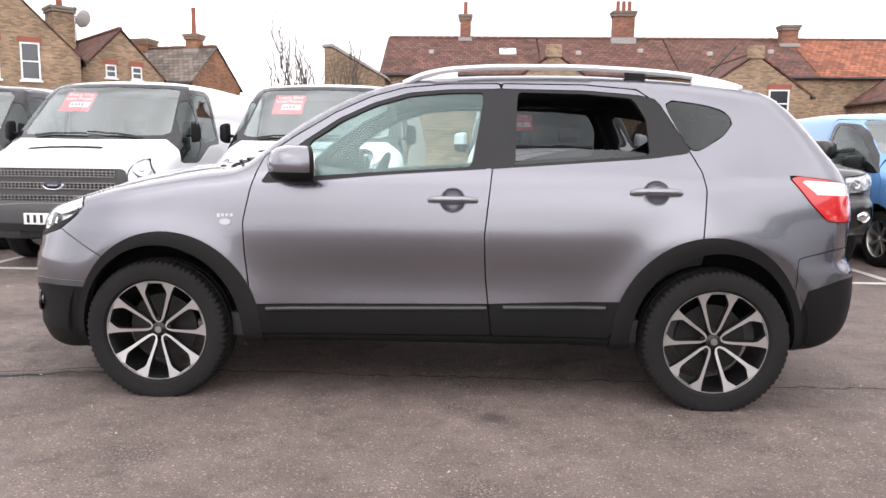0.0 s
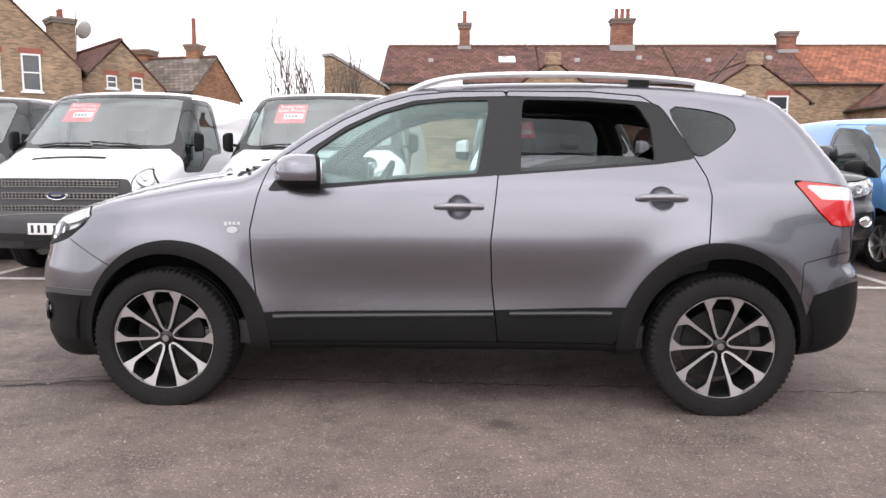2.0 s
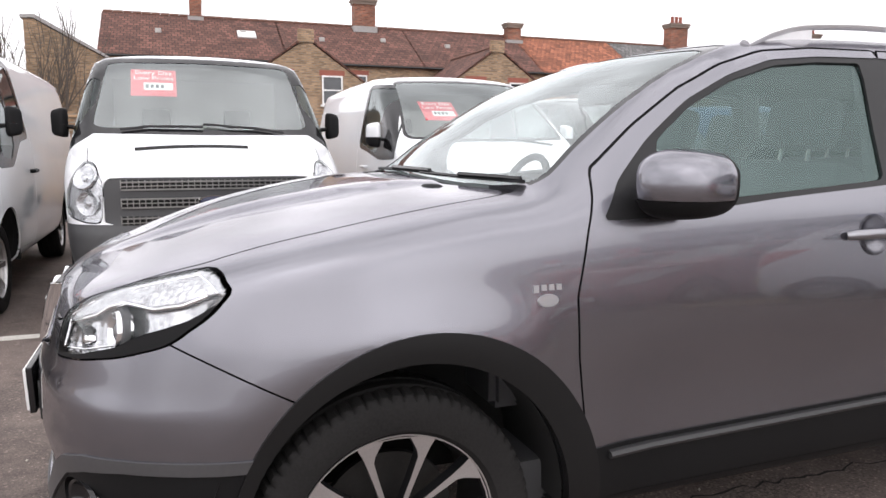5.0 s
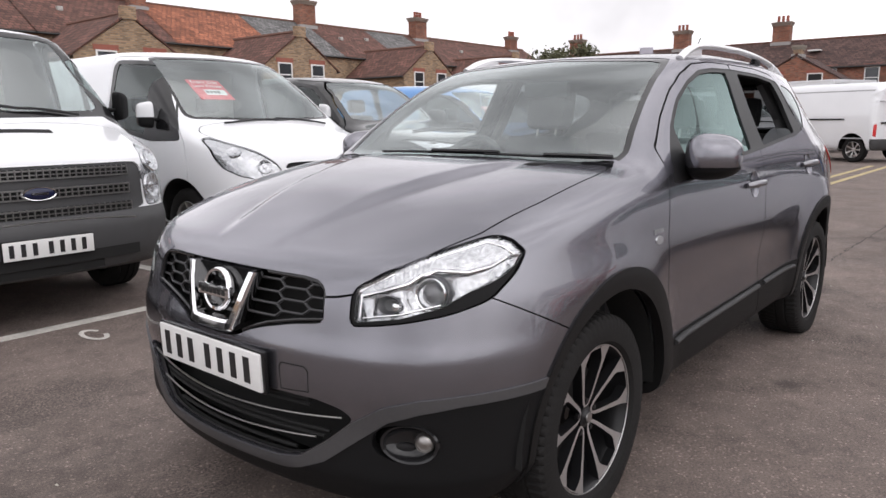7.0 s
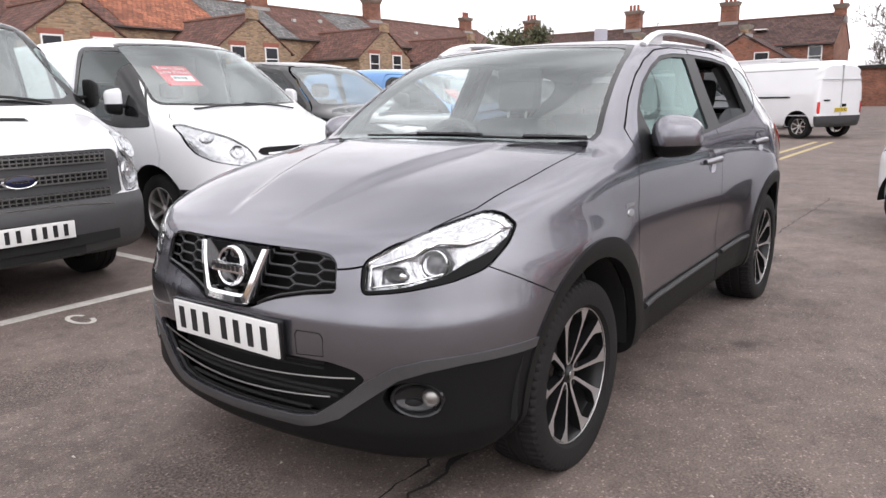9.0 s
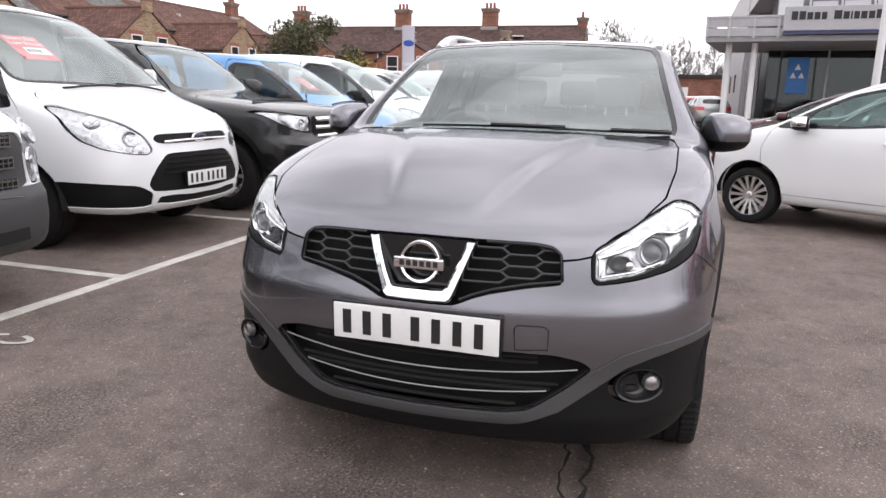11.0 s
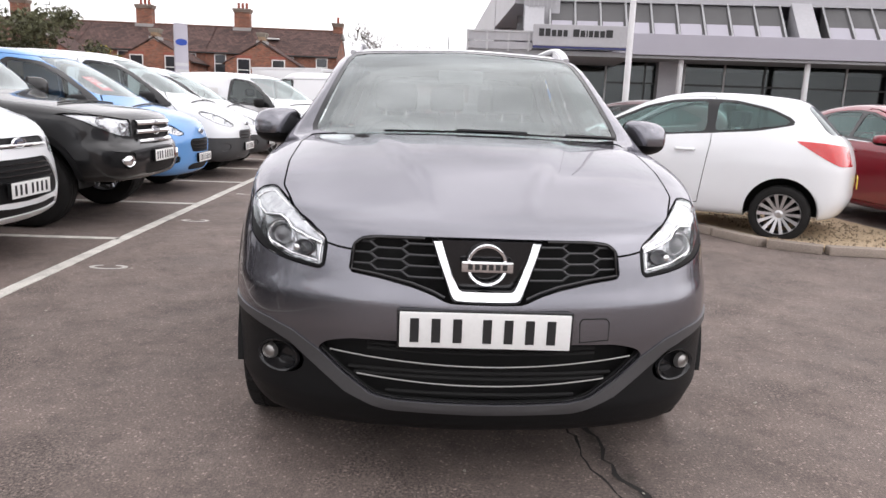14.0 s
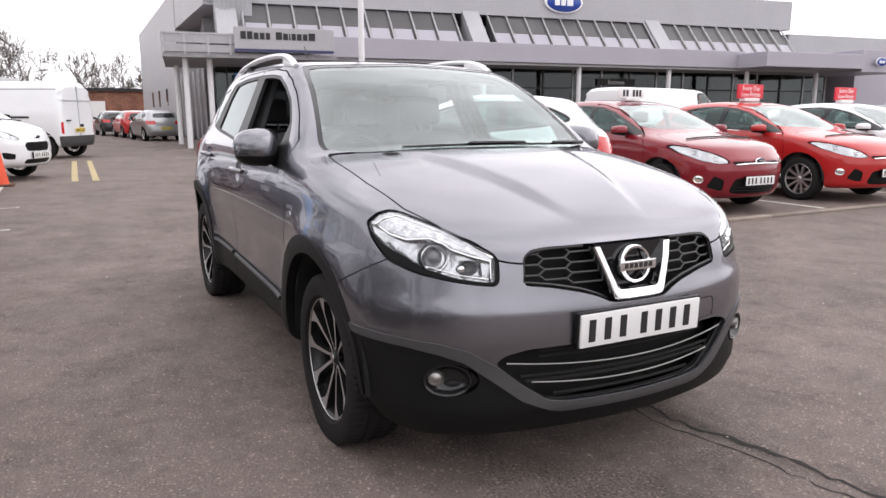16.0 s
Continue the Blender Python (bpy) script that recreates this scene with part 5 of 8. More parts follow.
    for s in (-1, 1):
        bm = bmesh.new()
        tube(bm, [(0.26, s * 0.74, 1.08), (0.31, s * 0.66, 1.28), (0.34, s * 0.58, 1.50)], 0.045, 8, flat=0.6)
        part("cabin_pillar", bm, M_TRIM, car)
        bm = bmesh.new()
        tube(bm, [(1.05, s * 0.76, 1.10), (1.10, s * 0.68, 1.28), (1.00, s * 0.60, 1.48)], 0.06, 8, flat=0.5)
        part("cabin_pillar", bm, M_TRIM, car)


dress_car()


# ---- other vehicles ----
def side(p):
    return lambda x, y, z: abs(y) > p


BIGVAN = dict(
    half=0.985, belt=1.25, core=0.95, core_up=0.45, round=0.03, crown=0.05, bend=0.14, ends=(0.12, 0.22, 0.0, 0.05),
    section=[(0.2, 0.80), (0.35, 0.93), (0.55, 0.97), (0.9, 0.985), (1.2, 0.97), (1.45, 0.93), (1.7, 0.88), (1.9, 0.83), (2.0, 0.76), (2.15, 0.66)],
    taper=[(-2.7, 0.22), (-2.3, 0.08), (-1.9, 0.02), (-1.4, 0.0), (2.6, 0.0)],
    top=[(-2.7, 0.98), (-2.38, 1.06), (-2.2, 1.12), (-1.95, 1.20), (-1.74, 1.28), (-1.66, 1.34), (-1.30, 1.66), (-1.06, 1.87), (-0.92, 1.95), (-0.6, 1.99), (0.3, 2.01), (2.4, 2.0), (2.6, 1.98)],
    front=[(0.2, -2.25), (0.28, -2.36), (0.45, -2.42), (0.62, -2.41), (0.70, -2.37), (1.0, -2.34), (1.15, -2.25), (1.4, -2.0)],
    rear=[(0.2, 2.40), (0.45, 2.46), (1.8, 2.44), (2.1, 2.42), (2.7, 2.36)],
    low=[(-2.7, 0.30), (2.7, 0.32)],
    axles=(-1.466, 1.466), R=0.335, rim=0.215, arch=0.41, track=0.80,
    surround=[(-0.3, 1.285), (0.84, 1.30), (0.885, 1.36), (0.79, 1.90), (0.74, 1.925), (-0.3, 1.935)],
    windscreen=[(-0.3, 1.325), (0.76, 1.345), (0.80, 1.38), (0.715, 1.86), (0.68, 1.88), (-0.3, 1.895)],
    side_trim=[[(-1.66, 1.05), (-1.60, 1.26), (-1.34, 1.60), (-1.10, 1.83), (-0.98, 1.88), (-0.52, 1.88), (-0.44, 1.82), (-0.44, 1.27), (-0.80, 1.24), (-1.18, 1.05)]],
    side_glass=[[(-0.98, 1.82), (-0.54, 1.83), (-0.50, 1.32), (-0.90, 1.28), (-0.98, 1.32)], [(-1.05, 1.78), (-1.30, 1.54), (-1.50, 1.28), (-1.48, 1.12), (-1.20, 1.11), (-1.05, 1.22)]],
    headlight=[(0.705, 0.70), (0.69, 0.95), (0.735, 1.08), (0.80, 1.12), (0.87, 1.03), (0.925, 0.90), (0.945, 0.74), (0.80, 0.70)],
    front_dark=[[(-0.3, 1.00), (0.66, 1.00), (0.69, 0.95), (0.69, 0.68), (-0.3, 0.68)]],
    bumper=0.69, bumper_end=-1.95, rear_bumper=0.62,
    slots=((0.955, 0.60), (0.835, 0.60), (0.715, 0.60)), slot_h=0.055, badge=(0.835, 0.10), plate=0.515, low_slot=((0.37, 0.34, 0.03), (0.43, 0.60, 0.035)), bonnet=([(-2.6, -0.1), (-2.6, 0.67), (-2.25, 0.72), (-2.0, 0.80), (-1.72, 0.82), (-1.70, 0.76), (-1.82, -0.1)], 1.01),
    door=[(-1.62, 0.42), (-1.70, 0.90), (-1.66, 1.05), (-1.40, 1.58), (-1.14, 1.85), (-1.0, 1.92), (-0.42, 1.92), (-0.38, 0.40)],
    tail=[(2.37, 0.82), (2.37, 1.16), (2.6, 1.16), (2.6, 0.82)], mirror=(-1.36, 1.03, 1.38, 0.42, 3.0), bonnet_slot=True)

MIDVAN = dict(
    half=0.99, belt=1.22, core=0.92, core_up=0.42, round=0.035, crown=0.05, bend=0.16, ends=(0.22, 0.34, 0.0, 0.05),
    section=[(0.2, 0.80), (0.35, 0.93), (0.6, 0.975), (0.9, 0.99), (1.15, 0.975), (1.4, 0.935), (1.7, 0.87), (1.9, 0.82), (2.0, 0.76), (2.15, 0.66)],
    taper=[(-2.7, 0.25), (-2.3, 0.10), (-1.9, 0.03), (-1.3, 0.0), (2.6, 0.0)],
    top=[(-2.8, 0.80), (-2.46, 0.94), (-2.30, 1.02), (-2.0, 1.13), (-1.72, 1.225), (-1.58, 1.30), (-1.20, 1.57), (-0.90, 1.76), (-0.62, 1.90), (-0.4, 1.955), (0.0, 1.985), (1.0, 1.99), (2.4, 1.96), (2.6, 1.95)],
    front=[(0.2, -2.30), (0.28, -2.42), (0.45, -2.47), (0.62, -2.46), (0.78, -2.43), (0.90, -2.40), (1.05, -2.34), (1.4, -2.1)],
    rear=[(0.2, 2.40), (0.45, 2.48), (1.2, 2.46), (1.8, 2.40), (2.1, 2.30)],
    low=[(-2.7, 0.28), (2.7, 0.32)],
    axles=(-1.466, 1.466), R=0.335, rim=0.21, arch=0.40, track=0.82,
    surround=[(-0.3, 1.25), (0.80, 1.28), (0.84, 1.32), (0.71, 1.86), (0.66, 1.885), (-0.3, 1.91)],
    windscreen=[(-0.3, 1.275), (0.77, 1.30), (0.81, 1.335), (0.69, 1.845), (0.65, 1.865), (-0.3, 1.885)],
    side_trim=[[(-1.52, 1.09), (-1.40, 1.26), (-1.0, 1.62), (-0.80, 1.79), (-0.66, 1.84), (-0.22, 1.86), (-0.16, 1.80), (-0.16, 1.20), (-0.5, 1.16), (-1.0, 1.08)]],
    side_glass=[[(-0.90, 1.70), (-0.72, 1.80), (-0.24, 1.82), (-0.21, 1.25), (-0.5, 1.20), (-0.90, 1.14)]],
    headlight=[(0.505, 0.785), (0.55, 0.895), (0.67, 1.012), (0.785, 1.08), (0.85, 1.13), (0.905, 1.10), (0.925, 0.96), (0.90, 0.86), (0.83, 0.80), (0.70, 0.765), (0.56, 0.752)],
    front_dark=[[(-0.3, 0.905), (0.44, 0.905), (0.49, 0.865), (0.44, 0.83), (-0.3, 0.83)], [(-0.3, 0.755), (0.39, 0.755), (0.50, 0.66), (0.595, 0.535), (0.565, 0.465), (-0.3, 0.44)], [(0.56, 0.455), (0.66, 0.52), (0.97, 0.56), (0.99, 0.36), (0.56, 0.345)], [(-0.3, 0.425), (0.50, 0.425), (0.56, 0.40), (0.56, 0.352), (-0.3, 0.345)]],
    bumper=0.0, bumper_end=-1.95, rear_bumper=0.55,
    slots=((0.725, 0.38), (0.685, 0.42), (0.645, 0.45), (0.605, 0.46)), slot_h=0.018, chrome=((0.868, 0.42),), badge=(0.868, 0.085), plate=0.545, low_slot=(), bonnet=([(-2.6, -0.1), (-2.6, 0.47), (-2.36, 0.50), (-2.30, 0.60), (-2.1, 0.72), (-1.85, 0.81), (-1.62, 0.85), (-1.56, 0.80), (-1.66, -0.1)], 0.90),
    door=[(-1.50, 0.45), (-1.62, 0.85), (-1.56, 1.08), (-1.03, 1.64), (-0.82, 1.82), (-0.68, 1.88), (-0.14, 1.90), (-0.10, 0.45)],
    tail=[(2.34, 0.80), (2.30, 1.40), (2.6, 1.40), (2.6, 0.80)], mirror=(-1.08, 1.05, 1.32, 0.58, 2.4))

PICKUP = dict(
    half=0.925, belt=1.22, core=0.90, core_up=0.33, round=0.03, crown=0.03, bend=0.10, ends=(0.12, 0.24, 0.0, 0.05),
    section=[(0.3, 0.78), (0.45, 0.88), (0.65, 0.915), (0.95, 0.925), (1.12, 0.91), (1.22, 0.885), (1.5, 0.78), (1.72, 0.70), (1.85, 0.62), (2.0, 0.5)],
    taper=[(-2.8, 0.15), (-2.4, 0.05), (-2.0, 0.0), (2.9, 0.0)],
    top=[(-2.9, 1.0), (-2.52, 1.04), (-2.3, 1.09), (-1.8, 1.15), (-1.25, 1.21), (-1.08, 1.25), (-0.72, 1.51), (-0.46, 1.68), (-0.25, 1.76), (0.1, 1.81), (0.7, 1.825), (1.15, 1.78), (1.26, 1.62), (1.38, 1.25), (1.5, 1.20), (2.9, 1.19)],
    front=[(0.3, -2.36), (0.42, -2.48), (0.6, -2.54), (0.75, -2.52), (0.80, -2.47), (1.0, -2.45), (1.1, -2.40), (1.3, -2.25)],
    rear=[(0.3, 2.7), (0.5, 2.82), (1.2, 2.80), (1.9, 2.7)],
    low=[(-2.8, 0.42), (2.9, 0.48)],
    axles=(-1.61, 1.61), R=0.375, rim=0.225, arch=0.46, track=0.79,
    windscreen=[(-0.3, 1.235), (0.66, 1.265), (0.70, 1.30), (0.60, 1.70), (0.56, 1.72), (-0.3, 1.745)],
    side_trim=[[(-0.95, 1.20), (-0.55, 1.52), (-0.30, 1.68), (0.1, 1.735), (0.9, 1.72), (1.10, 1.66), (1.12, 1.22), (0.0, 1.20)]],
    side_glass=[[(-0.82, 1.24), (-0.52, 1.48), (-0.27, 1.64), (0.06, 1.69), (0.10, 1.24)], [(0.18, 1.24), (0.18, 1.69), (0.86, 1.68), (1.05, 1.62), (1.06, 1.25)]],
    headlight=[(0.515, 0.845), (0.495, 1.005), (0.60, 1.012), (0.74, 1.035), (0.90, 1.062), (0.90, 1.02), (0.85, 0.945), (0.76, 0.885), (0.62, 0.85)],
    front_dark=[[(-0.3, 1.005), (0.46, 1.005), (0.485, 0.96), (0.47, 0.82), (0.40, 0.775), (-0.3, 0.765)], [(-0.3, 0.60), (0.44, 0.60), (0.36, 0.48), (-0.3, 0.47)], [(0.56, 0.70), (0.80, 0.72), (0.82, 0.58), (0.62, 0.54)]],
    bumper=0.0, bumper_end=-2.0, rear_bumper=0.6,
    slots=(), slot_h=0.02, chrome=((0.985, 0.44), (0.895, 0.46), (0.815, 0.44)), chrome_h=0.030, badge=(0.895, 0.10), plate=0.655, low_slot=(), fog=(0.70, 0.63, 0.055), bonnet=([(-2.7, -0.1), (-2.7, 0.50), (-2.45, 0.60), (-2.3, 0.80), (-1.25, 0.80), (-1.18, 0.70), (-1.25, -0.1)], 1.01),
    door=[(-1.02, 0.55), (-1.06, 1.0), (-0.98, 1.20), (-0.56, 1.56), (-0.30, 1.73), (0.14, 1.77), (0.12, 0.55)],
    tail=[(2.6, 0.85), (2.6, 1.15), (3.0, 1.15), (3.0, 0.85)], mirror=(-0.72, 1.06, 1.28, 1.1, 1.3), arch_trim=True)

SMALLVAN = dict(
    half=0.89, belt=1.12, core=0.85, core_up=0.38, round=0.03, crown=0.05, bend=0.14, ends=(0.24, 0.32, 0.0, 0.06),
    section=[(0.2, 0.74), (0.35, 0.85), (0.6, 0.88), (0.85, 0.89), (1.05, 0.875), (1.2, 0.84), (1.5, 0.76), (1.68, 0.70), (1.78, 0.63), (1.9, 0.5)],
    taper=[(-2.3, 0.22), (-1.9, 0.08), (-1.5, 0.02), (-1.1, 0.0), (2.3, 0.0)],
    top=[(-2.4, 0.72), (-2.08, 0.87), (-1.9, 0.97), (-1.6, 1.07), (-1.32, 1.15), (-1.16, 1.23), (-0.78, 1.46), (-0.46, 1.62), (-0.22, 1.71), (0.1, 1.76), (0.8, 1.785), (1.9, 1.76), (2.1, 1.74)],
    front=[(0.2, -1.92), (0.28, -2.02), (0.45, -2.08), (0.65, -2.08), (0.80, -2.04), (0.95, -1.98), (1.2, -1.8)],
    rear=[(0.2, 1.95), (0.45, 2.06), (1.1, 2.04), (1.6, 1.98), (1.9, 1.85)],
    low=[(-2.3, 0.24), (2.3, 0.28)],
    axles=(-1.245, 1.245), R=0.31, rim=0.20, arch=0.365, track=0.74,
    windscreen=[(-0.3, 1.20), (0.68, 1.225), (0.72, 1.26), (0.60, 1.63), (0.56, 1.65), (-0.3, 1.675)],
    side_trim=[[(-1.25, 1.02), (-1.0, 1.22), (-0.62, 1.48), (-0.36, 1.60), (0.02, 1.635), (0.10, 1.58), (0.10, 1.10), (-0.5, 1.06)]],
    side_glass=[[(-0.92, 1.12), (-0.88, 1.26), (-0.56, 1.47), (-0.32, 1.57), (0.0, 1.60), (0.04, 1.15), (-0.5, 1.11)]],
    headlight=[(0.44, 0.775), (0.56, 0.85), (0.72, 0.955), (0.80, 0.99), (0.82, 0.92), (0.74, 0.81), (0.58, 0.755)],
    front_dark=[[(-0.3, 0.715), (0.34, 0.715), (0.40, 0.66), (0.34, 0.545), (-0.3, 0.54)], [(-0.3, 0.40), (0.44, 0.40), (0.40, 0.31), (-0.3, 0.30)], [(0.58, 0.50), (0.76, 0.55), (0.74, 0.42), (0.60, 0.40)]],
    bumper=0.0, bumper_end=-1.6, rear_bumper=0.5,
    slots=((0.685, 0.32), (0.64, 0.35), (0.595, 0.33)), slot_h=0.012, badge=(0.80, 0.08), plate=0.47, low_slot=(),
    door=[(-1.28, 0.40), (-1.30, 0.95), (-1.02, 1.25), (-0.64, 1.53), (-0.38, 1.65), (0.14, 1.68), (0.16, 0.38)],
    tail=[(1.90, 0.75), (1.90, 1.25), (2.3, 1.25), (2.3, 0.75)], mirror=(-0.88, 0.98, 1.12, 0.8, 1.5))

HATCH_THREE = dict(
    half=0.83, belt=1.00, core=0.72, core_up=0.30, round=0.03, crown=0.04, bend=0.12, ends=(0.26, 0.34, 0.14, 0.24),
    section=[(0.15, 0.70), (0.28, 0.78), (0.5, 0.82), (0.75, 0.83), (0.92, 0.815), (1.02, 0.79), (1.2, 0.715), (1.38, 0.63), (1.48, 0.56), (1.6, 0.45)],
    taper=[(-2.1, 0.16), (-1.7, 0.07), (-1.3, 0.01), (-0.9, 0.0), (1.0, 0.0), (1.4, 0.02), (1.9, 0.12)],
    glass_taper=[(-1.2, 0.05), (-0.3, 0.0), (0.7, 0.0), (1.5, 0.07)],
    top=[(-2.2, 0.62), (-1.84, 0.80), (-1.65, 0.90), (-1.35, 0.99), (-1.12, 1.05), (-1.0, 1.10), (-0.65, 1.28), (-0.36, 1.41), (-0.1, 1.48), (0.2, 1.51), (0.6, 1.505), (1.0, 1.475), (1.32, 1.43), (1.5, 1.36), (1.9, 1.1)],
    front=[(0.15, -1.66), (0.25, -1.76), (0.45, -1.82), (0.65, -1.82), (0.78, -1.78), (0.95, -1.68)],
    rear=[(0.15, 1.55), (0.28, 1.70), (0.5, 1.79), (0.72, 1.79), (0.95, 1.74), (1.04, 1.69), (1.12, 1.60), (1.25, 1.47), (1.40, 1.32), (1.6, 1.12)],
    low=[(-2.1, 0.22), (2.1, 0.24)],
    axles=(-1.15, 1.15), R=0.292, rim=0.205, arch=0.345, track=0.70, spokes=14, alloy=True,
    windscreen=[(-0.3, 1.075), (0.60, 1.10), (0.64, 1.13), (0.54, 1.40), (0.50, 1.42), (-0.3, 1.455)],
    side_trim=[[(-0.98, 1.00), (-0.62, 1.20), (-0.30, 1.345), (0.0, 1.415), (0.36, 1.43), (0.62, 1.42), (0.95, 1.35), (1.18, 1.245), (1.20, 1.19), (0.85, 1.115), (0.40, 1.075), (-0.30, 1.02)]],
    side_glass=[[(-0.72, 1.05), (-0.58, 1.19), (-0.28, 1.325), (0.0, 1.39), (0.33, 1.41), (0.36, 1.095), (-0.2, 1.05)], [(0.44, 1.405), (0.62, 1.395), (0.93, 1.33), (1.14, 1.24), (1.15, 1.20), (0.82, 1.14), (0.44, 1.10)]],
    headlight=[(0.42, 0.70), (0.54, 0.80), (0.66, 0.90), (0.75, 0.92), (0.77, 0.84), (0.68, 0.74), (0.54, 0.68)],
    front_dark=[[(-0.3, 0.50), (0.45, 0.50), (0.52, 0.42), (0.42, 0.30), (-0.3, 0.28)]],
    bumper=0.0, bumper_end=-1.5, rear_bumper=0.0,
    slots=((0.44, 0.42), (0.38, 0.42)), slot_h=0.012, badge=(0.68, 0.08), plate=0.40, low_slot=(),
    door=[(-1.02, 0.34), (-1.06, 0.80), (-0.98, 0.99), (-0.64, 1.22), (-0.30, 1.37), (0.0, 1.44), (0.40, 1.455), (0.42, 1.0), (0.34, 0.34)],
    tail=[(1.22, 1.035), (1.45, 1.025), (1.66, 1.00), (2.0, 0.98), (2.0, 0.80), (1.64, 0.80), (1.52, 0.86)], rear_window=[(-0.3, 1.09), (0.60, 1.10), (0.615, 1.13), (0.535, 1.375), (-0.3, 1.40)],
    mirror=(-0.62, 0.90, 1.06, 0.85, 1.0), handle=(0.17, 0.90))

HATCH_FIVE = dict(
    half=0.91, belt=1.00, core=0.70, core_up=0.28, round=0.028, crown=0.04, bend=0.13, ends=(0.34, 0.36, 0.16, 0.24),
    section=[(0.15, 0.76), (0.26, 0.84), (0.5, 0.885), (0.75, 0.905), (0.92, 0.895), (1.0, 0.87), (1.2, 0.775), (1.36, 0.69), (1.46, 0.60), (1.6, 0.48)],
    taper=[(-2.5, 0.18), (-2.0, 0.08), (-1.6, 0.02), (-1.2, 0.0), (1.2, 0.0), (1.7, 0.04), (2.2, 0.14)],
    glass_taper=[(-1.2, 0.05), (-0.4, 0.0), (0.8, 0.0), (1.8, 0.10)],
    top=[(-2.6, 0.66), (-2.2, 0.80), (-2.0, 0.865), (-1.7, 0.935), (-1.3, 1.0), (-1.1, 1.035), (-0.98, 1.07), (-0.6, 1.235), (-0.25, 1.37), (0.0, 1.435), (0.3, 1.475), (0.6, 1.485), (1.0, 1.465), (1.4, 1.415), (1.7, 1.36), (2.2, 1.1)],
    front=[(0.15, -2.02), (0.22, -2.12), (0.4, -2.18), (0.55, -2.20), (0.68, -2.18), (0.76, -2.13), (0.95, -2.0)],
    rear=[(0.15, 1.92), (0.28, 2.08), (0.5, 2.17), (0.7, 2.16), (0.92, 2.10), (1.05, 2.02), (1.2, 1.86), (1.36, 1.70), (1.6, 1.5)],
    low=[(-2.5, 0.20), (2.3, 0.24)],
    axles=(-1.324, 1.324), R=0.318, rim=0.222, arch=0.372, track=0.775, spokes=10, alloy=True,
    windscreen=[(-0.3, 1.05), (0.66, 1.08), (0.69, 1.11), (0.57, 1.385), (0.53, 1.40), (-0.3, 1.43)],
    side_trim=[[(-0.98, 0.985), (-0.55, 1.175), (-0.22, 1.305), (0.1, 1.375), (0.45, 1.40), (0.85, 1.385), (1.15, 1.335), (1.48, 1.20), (1.42, 1.14), (0.9, 1.07), (0.2, 1.03)]],
    side_glass=[[(-0.70, 1.04), (-0.50, 1.165), (-0.20, 1.285), (0.1, 1.35), (0.20, 1.36), (0.22, 1.065)], [(0.30, 1.07), (0.29, 1.365), (0.60, 1.375), (0.86, 1.36), (1.06, 1.31), (1.10, 1.12), (0.85, 1.09)], [(1.15, 1.13), (1.13, 1.28), (1.40, 1.185), (1.36, 1.155)]],
    headlight=[(0.43, 0.665), (0.50, 0.745), (0.68, 0.825), (0.83, 0.885), (0.87, 0.865), (0.84, 0.78), (0.74, 0.70), (0.58, 0.655)],
    front_dark=[[(-0.3, 0.685), (0.40, 0.685), (0.425, 0.65), (-0.3, 0.635)], [(-0.3, 0.475), (0.37, 0.475), (0.42, 0.31), (0.36, 0.27), (-0.3, 0.25)], [(0.50, 0.45), (0.62, 0.51), (0.68, 0.36), (0.50, 0.30)]],
    bumper=0.0, bumper_end=-1.7, rear_bumper=0.0,
    slots=((0.34, 0.38), (0.30, 0.38)), slot_h=0.012, chrome=((0.66, 0.40),), badge=(0.69, 0.085), plate=0.44, low_slot=(), fog=(0.76, 0.40, 0.05), bonnet=([(-2.5, -0.1), (-2.5, 0.42), (-2.15, 0.46), (-1.95, 0.66), (-1.75, 0.76), (-1.2, 0.76), (-1.08, 0.70), (-1.16, -0.1)], 0.72),
    door=[(-1.0, 0.30), (-1.06, 0.80), (-0.98, 0.98), (-0.57, 1.195), (-0.23, 1.335), (0.1, 1.405), (0.27, 1.42), (0.25, 0.30)],
    tail=[(1.72, 0.98), (1.95, 0.97), (2.3, 0.95), (2.3, 0.78), (1.95, 0.80), (1.80, 0.86)], rear_window=[(-0.3, 1.10), (0.52, 1.11), (0.54, 1.14), (0.46, 1.32), (-0.3, 1.34)],
    mirror=(-0.62, 0.98, 1.05, 0.85, 0.95), chrome_line=[(-0.95, 0.985), (0.2, 1.025), (0.9, 1.065), (1.42, 1.13)], handle=(0.10, 0.90))


